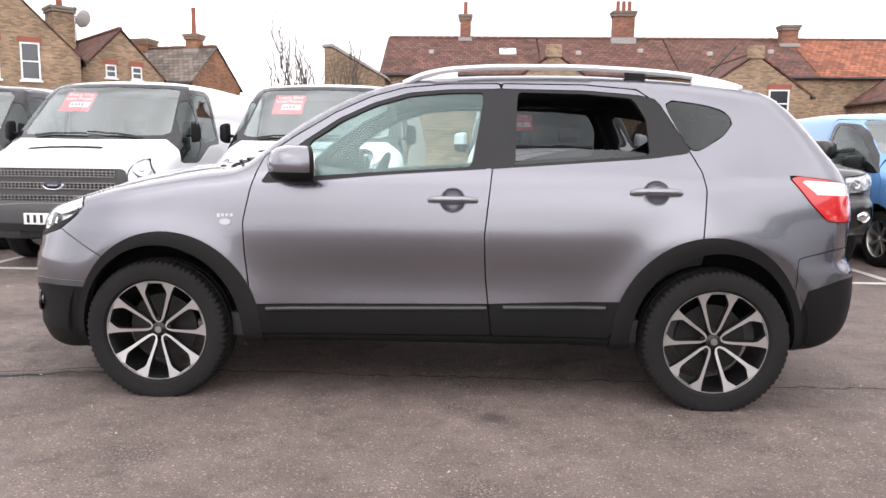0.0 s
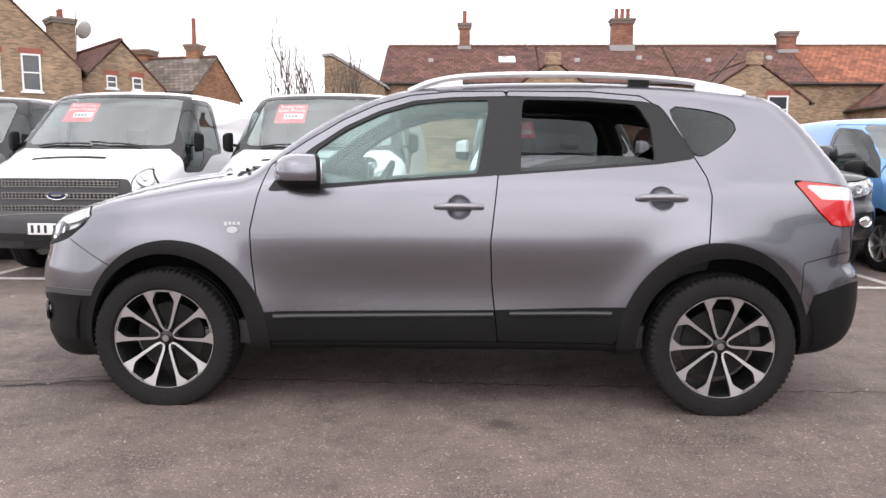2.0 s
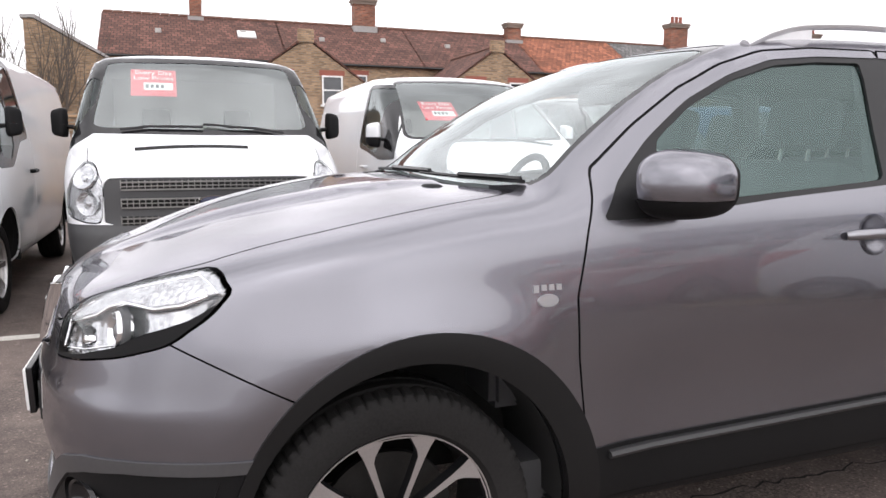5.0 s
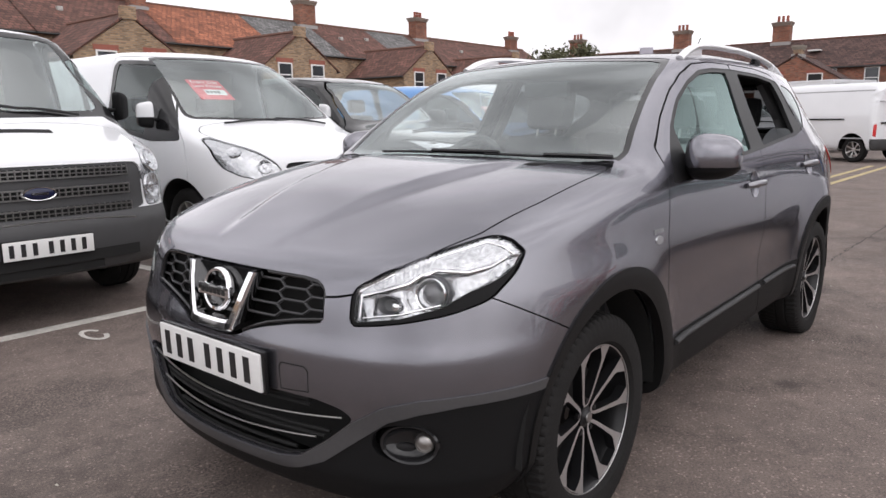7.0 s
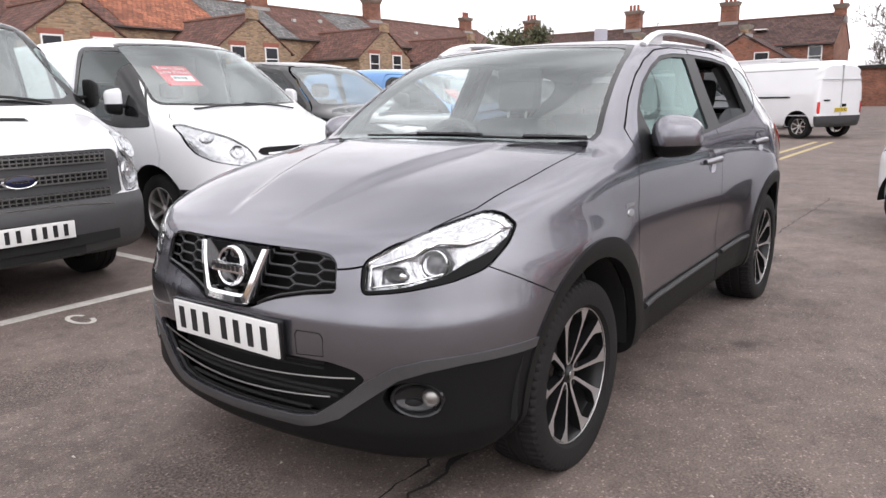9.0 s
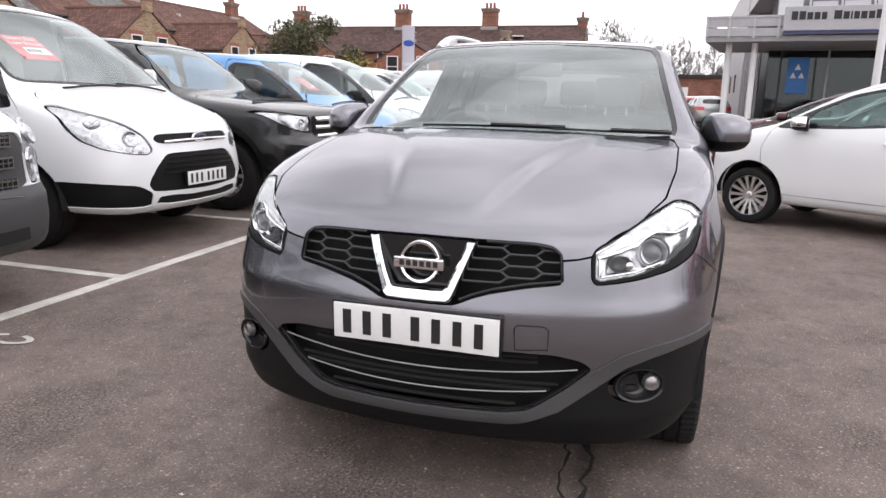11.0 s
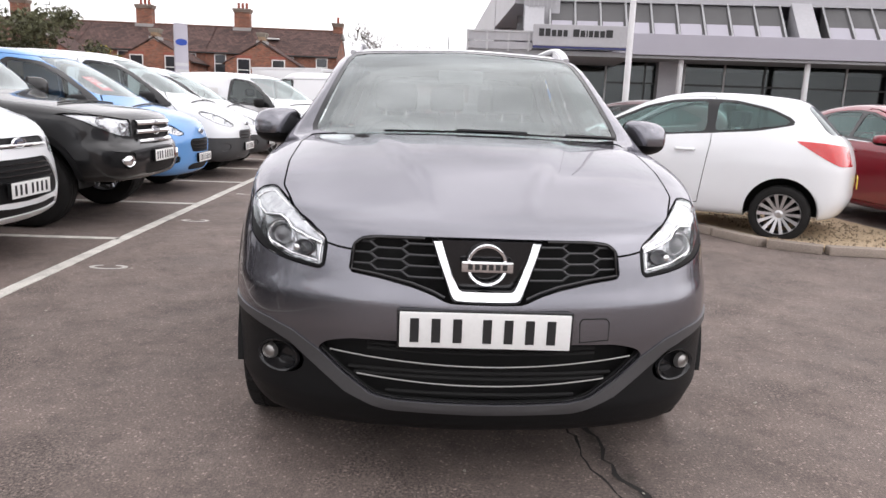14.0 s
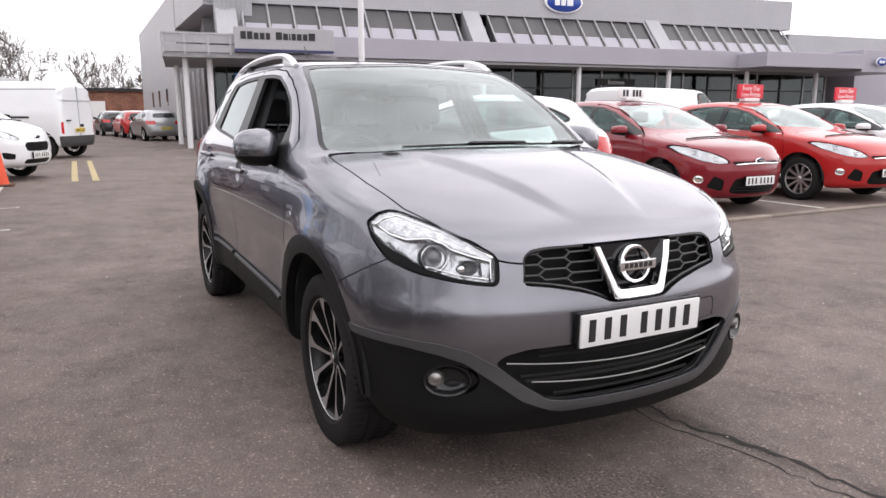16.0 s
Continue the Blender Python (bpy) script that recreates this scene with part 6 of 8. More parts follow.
def build_vehicle(sp, name, label, category, m, colour, step=0.055, bumper=None, card=None, full=True, group="", mirror_paint=None, glass=None, high=0.0):
    """A parked vehicle cut from a lofted shell: body, glass, lamps, grille, doors, wheels."""
    v = thing(name, label, category, m, group)
    if high:
        sp = dict(sp)
        sp["top"] = [(x, z + high * min(1.0, max(0.0, (x + 1.3) / 0.6))) for x, z in sp["top"]]
        sp["section"] = sp["section"][:-2] + [(sp["section"][-2][0] + high, sp["section"][-2][1]), (sp["section"][-1][0] + high, sp["section"][-1][1])]
    sh = Shell(sp, step)
    nose = lambda x, y, z: x < sp["axles"][0] + 0.3
    f, r = sp["axles"]
    for x in (f, r):
        sh.region("hole", arch(x, sp["R"] + 0.02, sp["arch"], 1.02, 24), near=side(0.4))
    for p in sp["front_dark"]:
        sh.region("grille", soften(p, 1, 0.1), "end", near=nose)
    sh.region("headlight", soften(sp["headlight"], 1, 0.15), "end", gap=0.0045, near=lambda x, y, z: x < f + 0.25)
    if sp["bumper"]:
        sh.region("bumper", [(-3, 0.0), (-3, sp["bumper"]), (sp["bumper_end"], sp["bumper"]), (sp["bumper_end"] + 0.12, 0.0)], near=lambda x, y, z: x < f)
    if sp["rear_bumper"]:
        sh.region("rear_bumper", [(r + 0.5, 0.0), (r + 0.5, sp["rear_bumper"]), (4, sp["rear_bumper"]), (4, 0.0)], near=lambda x, y, z: x > r + 0.45)
    if "surround" in sp:
        sh.region("surround", sp["surround"], "end", near=lambda x, y, z: x < f + 1.5)
    ws = lambda x, y, z: x < f + 1.7
    sh.region("windscreen", soften(sp["windscreen"], 1, 0.08), "end", only=("body", "surround"), near=ws)
    for p in sp["side_trim"]:
        sh.region("window_surround", soften(p, 1, 0.1), only=("body", "surround"), near=side(0.4))
    for p in sp["side_glass"]:
        sh.region("side_window", soften(p, 1, 0.06), only=("window_surround",), near=side(0.4))
    if "rear_window" in sp:
        sh.region("rear_window", soften(sp["rear_window"], 1, 0.1), "end", near=lambda x, y, z: x > r - 0.58)
    sh.region("tail_light", sp["tail"], gap=0.0, near=lambda x, y, z: abs(y) > (0.45 if category == "car" else sp["half"] - 0.14) and x > r - 0.1)
    if sp.get("arch_trim"):
        for x in (f, r):
            sh.region("arch_trim", arch(x, sp["R"] + 0.02, sp["arch"] + 0.05, 1.02, 24), near=side(0.4))
    if full:
        sh.region("door", sp["door"], gap=0.004, near=side(0.4))
    if "bonnet" in sp:
        line, least = sp["bonnet"]
        sh.region("bonnet", line, "above", gap=0.0035, near=lambda x, y, z: z > least and x < f + 1.2)
    for nm in ("windscreen", "bonnet", "grille", "bumper", "rear_bumper", "surround", "rear_window"):
        sh.one_piece(nm)
    belt = sp["belt"] - 0.02
    inner = [q for q, t in zip(sh.f, sh.tag) if (t is None or t[0] not in ("hole", "headlight", "windscreen")) and max(sh.V[i][2] for i in q) < belt]
    used = sorted({i for q in inner for i in q})
    ix = {i: n for n, i in enumerate(used)}
    P = np.array([sh.V[i] for i in used])
    P = P - 0.05 * sh.grad(P)
    mesh_ob("inner_lining", P, [tuple(ix[i] for i in q) for q in inner], M_DARK, v)
    sh.drop("hole")
    sh.out("body", 0, "body", colour, v)
    sh.out("bonnet", 0, "bonnet", colour, v)
    sh.out("windscreen", 0, "windscreen", M_VGLASS, v, -0.004, 0.006)
    sh.out("surround", 0, "windscreen_surround", M_GLOSS, v, -0.001, 0.01)
    sh.out("bumper", 0, "front_bumper", bumper or M_CLADG, v, 0.004, 0.03, "dark plastic front bumper")
    sh.out("rear_bumper", 0, "rear_bumper", bumper or M_CLADG, v, 0.004, 0.03, "dark plastic rear bumper")
    sh.out("rear_window", 0, "rear_window", M_TGLASS, v, -0.003, 0.006)
    g = sh.out("grille", 0, "grille", M_CLADG if bumper is None and sp["bumper"] else M_CLAD, v, -0.012, 0.02, "dark plastic grille")

    def on(x, y, z):
        return sh.on([(x, y, z)])[0]

    x0 = min(p[1] for p in sp["front"])
    for zc, hw in sp["slots"]:
        bm = bmesh.new()
        hh = sp["slot_h"] / 2
        ts = np.linspace(-1, 1, 15)
        for dz in (-hh, hh) if hh > 0.015 else (0,):
            tube(bm, list(sh.on([(x0, hw * t, zc + dz) for t in ts]) + np.array((-0.004, 0, 0))), 0.006, 5)
        if hh > 0.015:
            for p in sh.on([(x0, hw * t, zc) for t in np.linspace(-1, 1, 31)]):
                box(bm, p[0] - 0.008, p[0] + 0.01, p[1] - 0.003, p[1] + 0.003, zc - hh, zc + hh)
            tube(bm, list(sh.on([(x0, hw * t, zc) for t in ts]) + np.array((-0.006, 0, 0))), 0.004, 5)
        part("grille_slat", bm, M_STEEL if hh > 0.015 else M_GLOSS, g or v)
        if hh > 0.015:
            bm = bmesh.new()
            a = sh.on([(x0, hw * t, zc) for t in ts])
            rows = [[bm.verts.new((p[0] + 0.006, p[1], zc + d)) for d in (-hh, hh)] for p in a]
            for p, q in zip(rows, rows[1:]):
                bm.faces.new((p[0], q[0], q[1], p[1]))
            part("grille_slot", bm, M_DARK, g or v)
    for zc, hw in sp.get("chrome", ()):
        bm = bmesh.new()
        tube(bm, list(sh.on([(x0, hw * t, zc) for t in np.linspace(-1, 1, 15)]) + np.array((-0.008, 0, 0))), sp.get("chrome_h", 0.015), 8, flat=0.9)
        part("chrome_bar", bm, M_CHROME, g or v)
    for zc, hw, hh in sp["low_slot"]:
        bm = bmesh.new()
        rows = []
        for p in sh.on([(x0, hw * t, zc) for t in np.linspace(-1, 1, 11)]):
            rows.append([bm.verts.new((p[0] - 0.008, p[1], zc - hh)), bm.verts.new((p[0] - 0.008, p[1], zc + hh))])
        for p, q in zip(rows, rows[1:]):
            bm.faces.new((p[0], q[0], q[1], p[1]))
        part("bumper_slot", bm, M_DARK, v)
    zb, rb = sp["badge"]
    p = on(x0, 0, zb)
    bd = part("badge", lathe(bmesh.new(), [(0.0001, -0.014), (rb * 0.8, -0.012), (rb * 0.92, -0.006), (rb, 0.004)], 32), M_BADGE, v, "plain oval blue badge with a chrome edge")
    bd.matrix_basis = pose(p[0] - 0.006, 0, zb, 0, 0, -90) @ Matrix.Diagonal((1, 1, 0.42, 1))
    rg = part("badge_rim", lathe(bmesh.new(), [(rb * 0.88, -0.012), (rb * 0.97, -0.014), (rb * 1.06, 0.0)], 32), M_CHROME, bd)
    bb = part("badge_bar", bmbox(-rb * 0.5, rb * 0.5, -0.016, -0.013, -rb * 0.18, rb * 0.18), M_CHROME, bd)
    pl = plate_bars(v)
    p = on(x0, 0, sp["plate"])
    pl.matrix_basis = pose(p[0] - 0.022, 0, sp["plate"])
    part("plate_backing", bmbox(0.0, 0.03, -0.262, 0.262, -0.058, 0.058, 0.003), M_CLAD, pl)
    rx = max(p[1] for p in sp["rear"])
    rp = plate_bars(v, yellow=True)
    rz = 0.78 if sp["half"] > 0.95 else 0.62
    rp.matrix_basis = pose(on(rx, 0, rz)[0] + 0.02, 0, rz, 0, 0, 180)
    for s in (-1, 1):
        d = sh.out("door", s, "door", colour, v) if full else None
        sh.out("window_surround", s, "window_surround", M_GLOSS, d or v, -0.002, 0.012)
        sh.out("side_window", s, "side_window", glass or M_TINT, d or v, -0.006, 0.005)
        t = sh.out("tail_light", s, "tail_light", M_RLENS, v, 0.004, 0.02, "red tail light")
        h = sh.out("headlight", s, "headlight", M_LENS, v, 0.002, 0.01, "clear headlight")
        fs = [q for q, t in zip(sh.f, sh.tag) if t == ("headlight", s)]
        if fs:
            used = sorted({i for q in fs for i in q})
            ix = {i: n for n, i in enumerate(used)}
            P = np.array([sh.V[i] for i in used])
            N = sh.grad(P)
            mesh_ob("reflector", P - (0.014 + 0.003 * np.sin(P[:, 2:3] * 90) * np.sin(P[:, 1:2] * 80)) * N, [tuple(ix[i] for i in q) for q in fs], M_LAMPW, h)
            mid = P.mean(0)
            axis = np.linalg.svd(P - mid)[2]
            reach, br = np.ptp((P - mid) @ axis[0]), 0.24 * np.ptp((P - mid) @ axis[1])
            for k in (-0.17, 0.19):
                c = on(*(mid + axis[0] * reach * k))
                nn = Vector(sh.grad(np.array([c]))[0])
                pr = part("lamp_bowl", lathe(bmesh.new(), [(0.0001, -0.010), (br * 0.25, -0.008), (br * 0.34, 0.004), (br * 0.7, -0.001), (br * 0.95, -0.010), (br, -0.006), (br * 1.04, 0.004)], 24), M_LAMPW, h)
                pr.matrix_basis = Matrix.Translation(Vector(c) - nn * 0.014) @ nn.to_track_quat("-Y", "Z").to_matrix().to_4x4()
        if sp.get("arch_trim"):
            sh.out("arch_trim", s, "arch_trim", M_CLAD, v, 0.01, 0.03)
        if "fog" in sp:
            fy, fz, fr = sp["fog"]
            c = on(x0, s * fy, fz)
            fg = part("fog_lamp", lathe(bmesh.new(), [(0.0001, -0.012), (fr * 0.7, -0.010), (fr, -0.004), (fr * 1.15, -0.012), (fr * 1.25, 0.01)], 24), M_CHROME, v)
            fg.matrix_basis = Matrix.Translation(Vector(c)) @ Vector(sh.grad(np.array([c]))[0]).to_track_quat("-Y", "Z").to_matrix().to_4x4() @ Matrix.Diagonal((1.1, 1, 0.85, 1))
        mx, my, mz, ms, mt = sp["mirror"]
        if full:
            mirror_pod(v, mx, s * my, mz, s, mirror_paint or colour, ms, mt, 0.42 if sp["half"] > 0.95 else 0.62)
        if "handle" in sp or full:
            hx, hz = sp.get("handle", (r - 1.95 if sp["half"] > 0.95 else 0.0, 1.0))
            c = on(hx, s * sp["half"], hz)
            bm = bmesh.new()
            tube(bm, [(c[0] - 0.10, c[1] - s * 0.01, c[2]), (c[0] - 0.08, c[1] + s * 0.025, c[2]), (c[0] + 0.08, c[1] + s * 0.025, c[2]), (c[0] + 0.10, c[1] - s * 0.01, c[2])], 0.016, 8)
            part("door_handle", bm, M_CLAD if sp["bumper"] else colour, v)
        if "chrome_line" in sp:
            bm = bmesh.new()
            tube(bm, list(sh.on([(a, s * 0.86, b) for a, b in sp["chrome_line"]])), 0.010, 6)
            part("chrome_window_line", bm, M_CHROME, v)
        for x in (f, r):
            w = make_wheel(v, pose(x, s * sp["track"], sp["R"], 0, 0, 0 if s < 0 else 180), sp["R"], sp["rim"], 0.21, sp.get("spokes", 7), M_ALLOY, M_STEEL if not sp.get("alloy") else M_ALLOYD)
            wheel_house(v, x, s, sp["arch"] + 0.01, sp["half"] - 0.02, sp["R"] + 0.02, 0.34)
    # cabin: a dark floor, dashboard and two seats, and a bulkhead in the vans
    xs = f + (0.95 if sp["half"] > 0.95 else 1.05)
    zd = sp["belt"] - 0.12
    part("dashboard", bmbox(xs - 1.0, xs - 0.45, -sp["half"] + 0.14, sp["half"] - 0.14, zd - 0.35, zd, 0.05), M_TRIM, v)
    for y in (-0.38, 0.38):
        st = seat(v, xs + 0.25, y, 0.48)
        st.location.z = sp["belt"] - 1.08
    if category in ("van",):
        top = max(q[1] for q in sp["top"]) - 0.08
        part("bulkhead", bmbox(xs + 0.75, xs + 0.80, -sp["half"] + 0.22, sp["half"] - 0.22, 0.4, top - 0.08), M_LINER, v)
    for y0, y1 in ((-0.60, 0.02), (0.02, 0.62)):
        bm = bmesh.new()
        zl = sp["windscreen"][0][1] + 0.03
        tube(bm, list(sh.on([(f - 0.2, y0 + (y1 - y0) * t, zl + 0.05 * t) for t in np.linspace(0, 1, 7)]) + np.array((-0.015, 0, 0.01))), 0.010, 5)
        part("wiper", bm, M_INK, v)
    if sp.get("bonnet_slot"):
        bm = bmesh.new()
        a = [on(-1.93, y, 1.2) for y in np.linspace(-0.28, 0.50, 9)]
        rows = [[bm.verts.new(on(p[0] - 0.035, p[1], p[2]) + np.array((0, 0, 0.003))), bm.verts.new(on(p[0] + 0.035, p[1], p[2]) + np.array((0, 0, 0.003)))] for p in a]
        for p, q in zip(rows, rows[1:]):
            bm.faces.new((p[0], q[0], q[1], p[1]))
        part("bonnet_vent", bm, M_DARK, v)
    if card:
        cy, cz, cw = card
        c = on(f + 0.3, cy, cz)
        n = Vector(sh.grad(np.array([c]))[0])
        n.y = 0.0
        n.normalize()
        rt = (Vector((0, -1, 0)) - n * n.dot(Vector((0, -1, 0)))).normalized()
        mm = Matrix.Translation(Vector(c) - n * 0.03) @ Matrix((rt, n.cross(rt), n)).transposed().to_4x4()
        k = part("price_card", bmbox(-cw / 2, cw / 2, -cw * 0.48, cw * 0.48, -0.002, 0.0), M_SIGNR, v, "red and white price card behind the windscreen", False)
        k.matrix_basis = mm
        words("card_lettering", "Every Day\nLow Prices", cw * 0.2, M_SIGNW, k, pose(0, cw * 0.26, 0.002), 0.001)
        part("card_panel", bmbox(-cw * 0.22, cw * 0.42, -cw * 0.26, -cw * 0.0, 0.0005, 0.002), M_SIGNW, k, smooth=False)
        bm = bmesh.new()
        for i in range(4):
            box(bm, -cw * 0.18 + i * cw * 0.11, -cw * 0.11 + i * cw * 0.11, -cw * 0.19, -cw * 0.07, 0.002, 0.003)
        part("price_bars", bm, M_INK, k, smooth=False)
    return v


def roof_sign(m, w, text):
    """A sign board on a car's roof."""
    t = thing("roof_sign", "red sales board with white lettering on a car roof" if text else "white sales board with dark bars on a car roof", "sign", m)
    b = part("board", bmbox(-0.02, 0.02, -w / 2, w / 2, 0.02, 0.26, 0.008), M_SIGNR if text else M_SIGNW, t)
    part("board_base", bmbox(-0.06, 0.06, -w * 0.3, w * 0.3, -0.03, 0.03, 0.01), M_SIGNW, t)
    if text:
        words("lettering", text, 0.105, M_SIGNW, b, pose(-0.0215, 0, 0.14, 90, 0, -90), 0.001)
    else:
        for i in (0, 1, 2, 4, 5):
            part("plain_bar", bmbox(-0.023, -0.021, -w * 0.38 + i * w * 0.13, -w * 0.29 + i * w * 0.13, 0.06, 0.22), M_INK, b, smooth=False)
    return t


M_MULLV = mat("shaded_white_seam", (0.42, 0.42, 0.44), 0.5, vary=0.05)
M_TINT = pane("van_side_glass", (0.50, 0.57, 0.56), 1.7)
def box_truck(m):
    """A box lorry whose rear stands at its own x = 0, with the cab at -x."""
    t = thing("box_truck", "white box lorry parked nose away behind a van", "truck", m)
    b = part("box_body", bmbox(-4.1, -0.05, -1.08, 1.08, 0.80, 2.72, 0.04), M_WHITE, t)
    for y in (-1.05, 1.05):
        part("rear_post", bmbox(-0.10, 0.03, y - 0.05, y + 0.05, 0.74, 2.74, 0.01), M_WHITE, b)
        part("roof_edge", bmbox(-4.12, 0.0, y - 0.045, y + 0.045, 2.66, 2.75, 0.01), M_WHITE, b)
        part("lower_edge", bmbox(-4.12, 0.0, y - 0.04, y + 0.04, 0.76, 0.86, 0.01), M_WHITE, b)
    part("rear_header", bmbox(-0.10, 0.035, -1.0, 1.0, 2.60, 2.745, 0.01), M_WHITE, b)
    for z in (1.20, 1.60, 2.00, 2.40):
        part("shutter_joint", bmbox(-0.06, -0.045, -0.99, 0.99, z, z + 0.02), M_MULLV, b)
    bm = bmesh.new()
    prism(bm, [(-4.25, 0.45), (-4.25, 2.0), (-4.9, 2.02), (-5.5, 1.25), (-5.95, 1.05), (-6.0, 0.45)], -0.95, 0.95)
    cab = part("cab", bm, M_WHITE, t)
    for y in (-0.955, 0.955):
        part("cab_window", prism(bmesh.new(), [(-4.5, 1.25), (-4.5, 1.85), (-4.88, 1.88), (-5.35, 1.27)], y - 0.006, y + 0.006), M_DARK, cab)
    part("chassis", bmbox(-5.6, -0.1, -0.45, 0.45, 0.50, 0.80, 0.02), M_DARK, t)
    part("rear_bumper", bmbox(-0.12, 0.0, -0.95, 0.95, 0.42, 0.54, 0.01), M_CLAD, t)
    for x in (-5.2, -1.1):
        for sy in (-1, 1):
            make_wheel(t, pose(x, sy * 0.84, 0.355, 0, 0, 0 if sy < 0 else 180), 0.355, 0.215, 0.2, 5, M_ALLOYD, M_DARK)
    return t


ROW = "vehicles in the parking bays"
white_van = build_vehicle(BIGVAN, "van", "white panel van with dark grey bumper and grille", "van", pose(-3.86, 5.02, 0, 0, 0, 90), M_WHITE, card=(0.36, 1.70, 0.34), group=ROW, mirror_paint=M_CLAD)
copy_thing(white_van, pose(-1.52, 5.16, 0, 0, 0, 90))
build_vehicle(MIDVAN, "van", "white panel van with swept headlights and body-coloured bumper", "van", pose(1.10, 5.52, 0, 0, 0, 90), M_WHITE, bumper=M_WHITE, card=(0.40, 1.62, 0.36), group=ROW)
build_vehicle(PICKUP, "pickup_truck", "black double-cab pickup with chrome grille bars", "pickup truck", pose(3.30, 5.38, 0, 0, 0, 90), M_BLACK, card=(0.35, 1.52, 0.30), group=ROW)
build_vehicle(SMALLVAN, "van", "blue small van parked in a bay", "van", pose(5.50, 5.15, 0, 0, 0, 90), M_BLUE, card=(0.30, 1.48, 0.32), group=ROW, mirror_paint=M_CLAD)
build_vehicle(dict(SMALLVAN, bumper=0.60), "van", "white small van with dark plastic bumper", "van", pose(7.75, 5.20, 0, 0, 0, 90) @ Matrix.Diagonal((1.06, 1.04, 1.06, 1)), M_WHITE, 0.07, group=ROW, mirror_paint=M_CLAD)
build_vehicle(dict(SMALLVAN, bumper=0.60), "van", "white small van with dark bumper in the next bay", "van", pose(9.95, 5.15, 0, 0, 0, 90), M_WHITE, 0.08, group=ROW, mirror_paint=M_CLAD)
build_vehicle(BIGVAN, "van", "white high-roof van behind the row of bays", "van", pose(28.6, 11.6, 0, 0, 0, 90), M_WHITE, 0.08, high=0.30)
gv = build_vehicle(SMALLVAN, "van", "white small van with a price panel on its side", "van", pose(13.4, 4.1, 0, 0, 0, 62) @ Matrix.Diagonal((1.05, 1.04, 1.04, 1)), M_WHITE, 0.06, group=ROW, mirror_paint=M_CLAD)
pp = part("price_panel", bmbox(0.35, 1.25, 0.845, 0.850, 1.05, 1.42), M_SIGNW, gv, "white price panel", False)
words("price_lettering", "\u00a3129", 0.30, M_INK, pp, pose(0.85, 0.852, 1.24, 90, 0, 180), 0.001)
build_vehicle(BIGVAN, "van", "black panel van beside the white vans", "van", pose(-6.15, 5.6, 0, 0, 0, 90), M_DGREY, 0.08, group=ROW, bumper=M_CLAD, mirror_paint=M_CLAD)
tail_van = build_vehicle(dict(BIGVAN, axles=(-1.466, 1.866), tail=[(2.42, 0.68), (2.42, 1.0), (2.6, 1.0), (2.6, 0.68)]), "van", "white high-roof panel van parked nose away", "van", pose(21.34, 3.63, 0, 0, 0, 243) @ Matrix.Scale(1.05, 4), M_WHITE, 0.07, high=0.10)
part("door_rail", bmbox(-0.10, 1.60, -1.0, -0.94, 1.11, 1.155, 0.006), M_INK, tail_van, "dark sliding-door rail")
for z, x0, x1 in ((1.86, -0.75, 2.32), (0.62, -0.6, 2.3)):
    part("side_swage", bmbox(x0, x1, -0.972 if z < 1 else -0.845, -0.93 if z < 1 else -0.80, z, z + 0.03, 0.006), M_MULLV, tail_van)
part("door_joint", bmbox(-0.25, -0.235, -0.99, -0.95, 0.55, 1.10), M_MULLV, tail_van)
part("tail_door_joint", bmbox(2.43, 2.475, -0.008, 0.008, 0.62, 1.98), M_MULLV, tail_van)
part("tail_door_ledge", bmbox(2.43, 2.472, -0.80, 0.80, 1.58, 1.60), M_MULLV, tail_van)
part("tail_badge", bmbox(2.44, 2.482, -0.70, -0.48, 1.02, 1.06), M_CLAD, tail_van)
part("tail_handle", bmbox(2.44, 2.49, 0.05, 0.20, 0.86, 0.94, 0.01), M_CLAD, tail_van)
box_truck(pose(26.0, 3.6, 0, 0, 0, 243) @ Matrix.Diagonal((0.85, 1.0, 0.93, 1)))
build_vehicle(HATCH_THREE, "car", "white three-door hatchback parked by the kerb", "car", pose(4.13, -2.90, 0.0, 0, 0, 58.7 + 180), M_WHITE, 0.05, mirror_paint=M_CHROME, glass=M_GLASS)
build_vehicle(HATCH_FIVE, "car", "dark maroon hatchback behind the white one", "car", pose(8.3, -3.3, 0, 0, 0, 240), paint("maroon_paint", (0.06, 0.012, 0.016), 0.3), 0.08)
SALES = "hatchbacks on the sales row"
build_vehicle(HATCH_FIVE, "car", "dark red five-door hatchback with a board on its roof", "car", pose(4.50, -6.10, 0, 0, 0, 0), M_RED, 0.05, group=SALES, glass=M_GLASS)
build_vehicle(HATCH_FIVE, "car", "bright red five-door hatchback with a red board on its roof", "car", pose(4.47, -8.87, 0, 0, 0, 0), M_RED2, 0.05, group=SALES, glass=M_GLASS)
build_vehicle(HATCH_FIVE, "car", "white five-door hatchback with a red board on its roof", "car", pose(4.6, -11.7, 0, 0, 0, 0), M_WHITE, 0.06, group=SALES, glass=M_GLASS)
build_vehicle(HATCH_FIVE, "car", "dark grey hatchback at the end of the sales row", "car", pose(5.2, -15.0, 0, 0, 0, 0), M_DGREY, 0.09, group=SALES)
roof_sign(pose(4.75, -6.10, 1.50) @ Matrix.Diagonal((1, 0.8, 0.62, 1)), 0.62, "")
roof_sign(pose(4.85, -8.87, 1.515), 0.62, "Every Day\nLow Prices")
roof_sign(pose(5.0, -11.7, 1.515), 0.62, "Every Day\nLow Prices")
tagged(copy_thing(white_van, pose(12.2, -14.0, 0, 0, 0, 100)), "white panel van behind the sales row", group="vans about the yard")
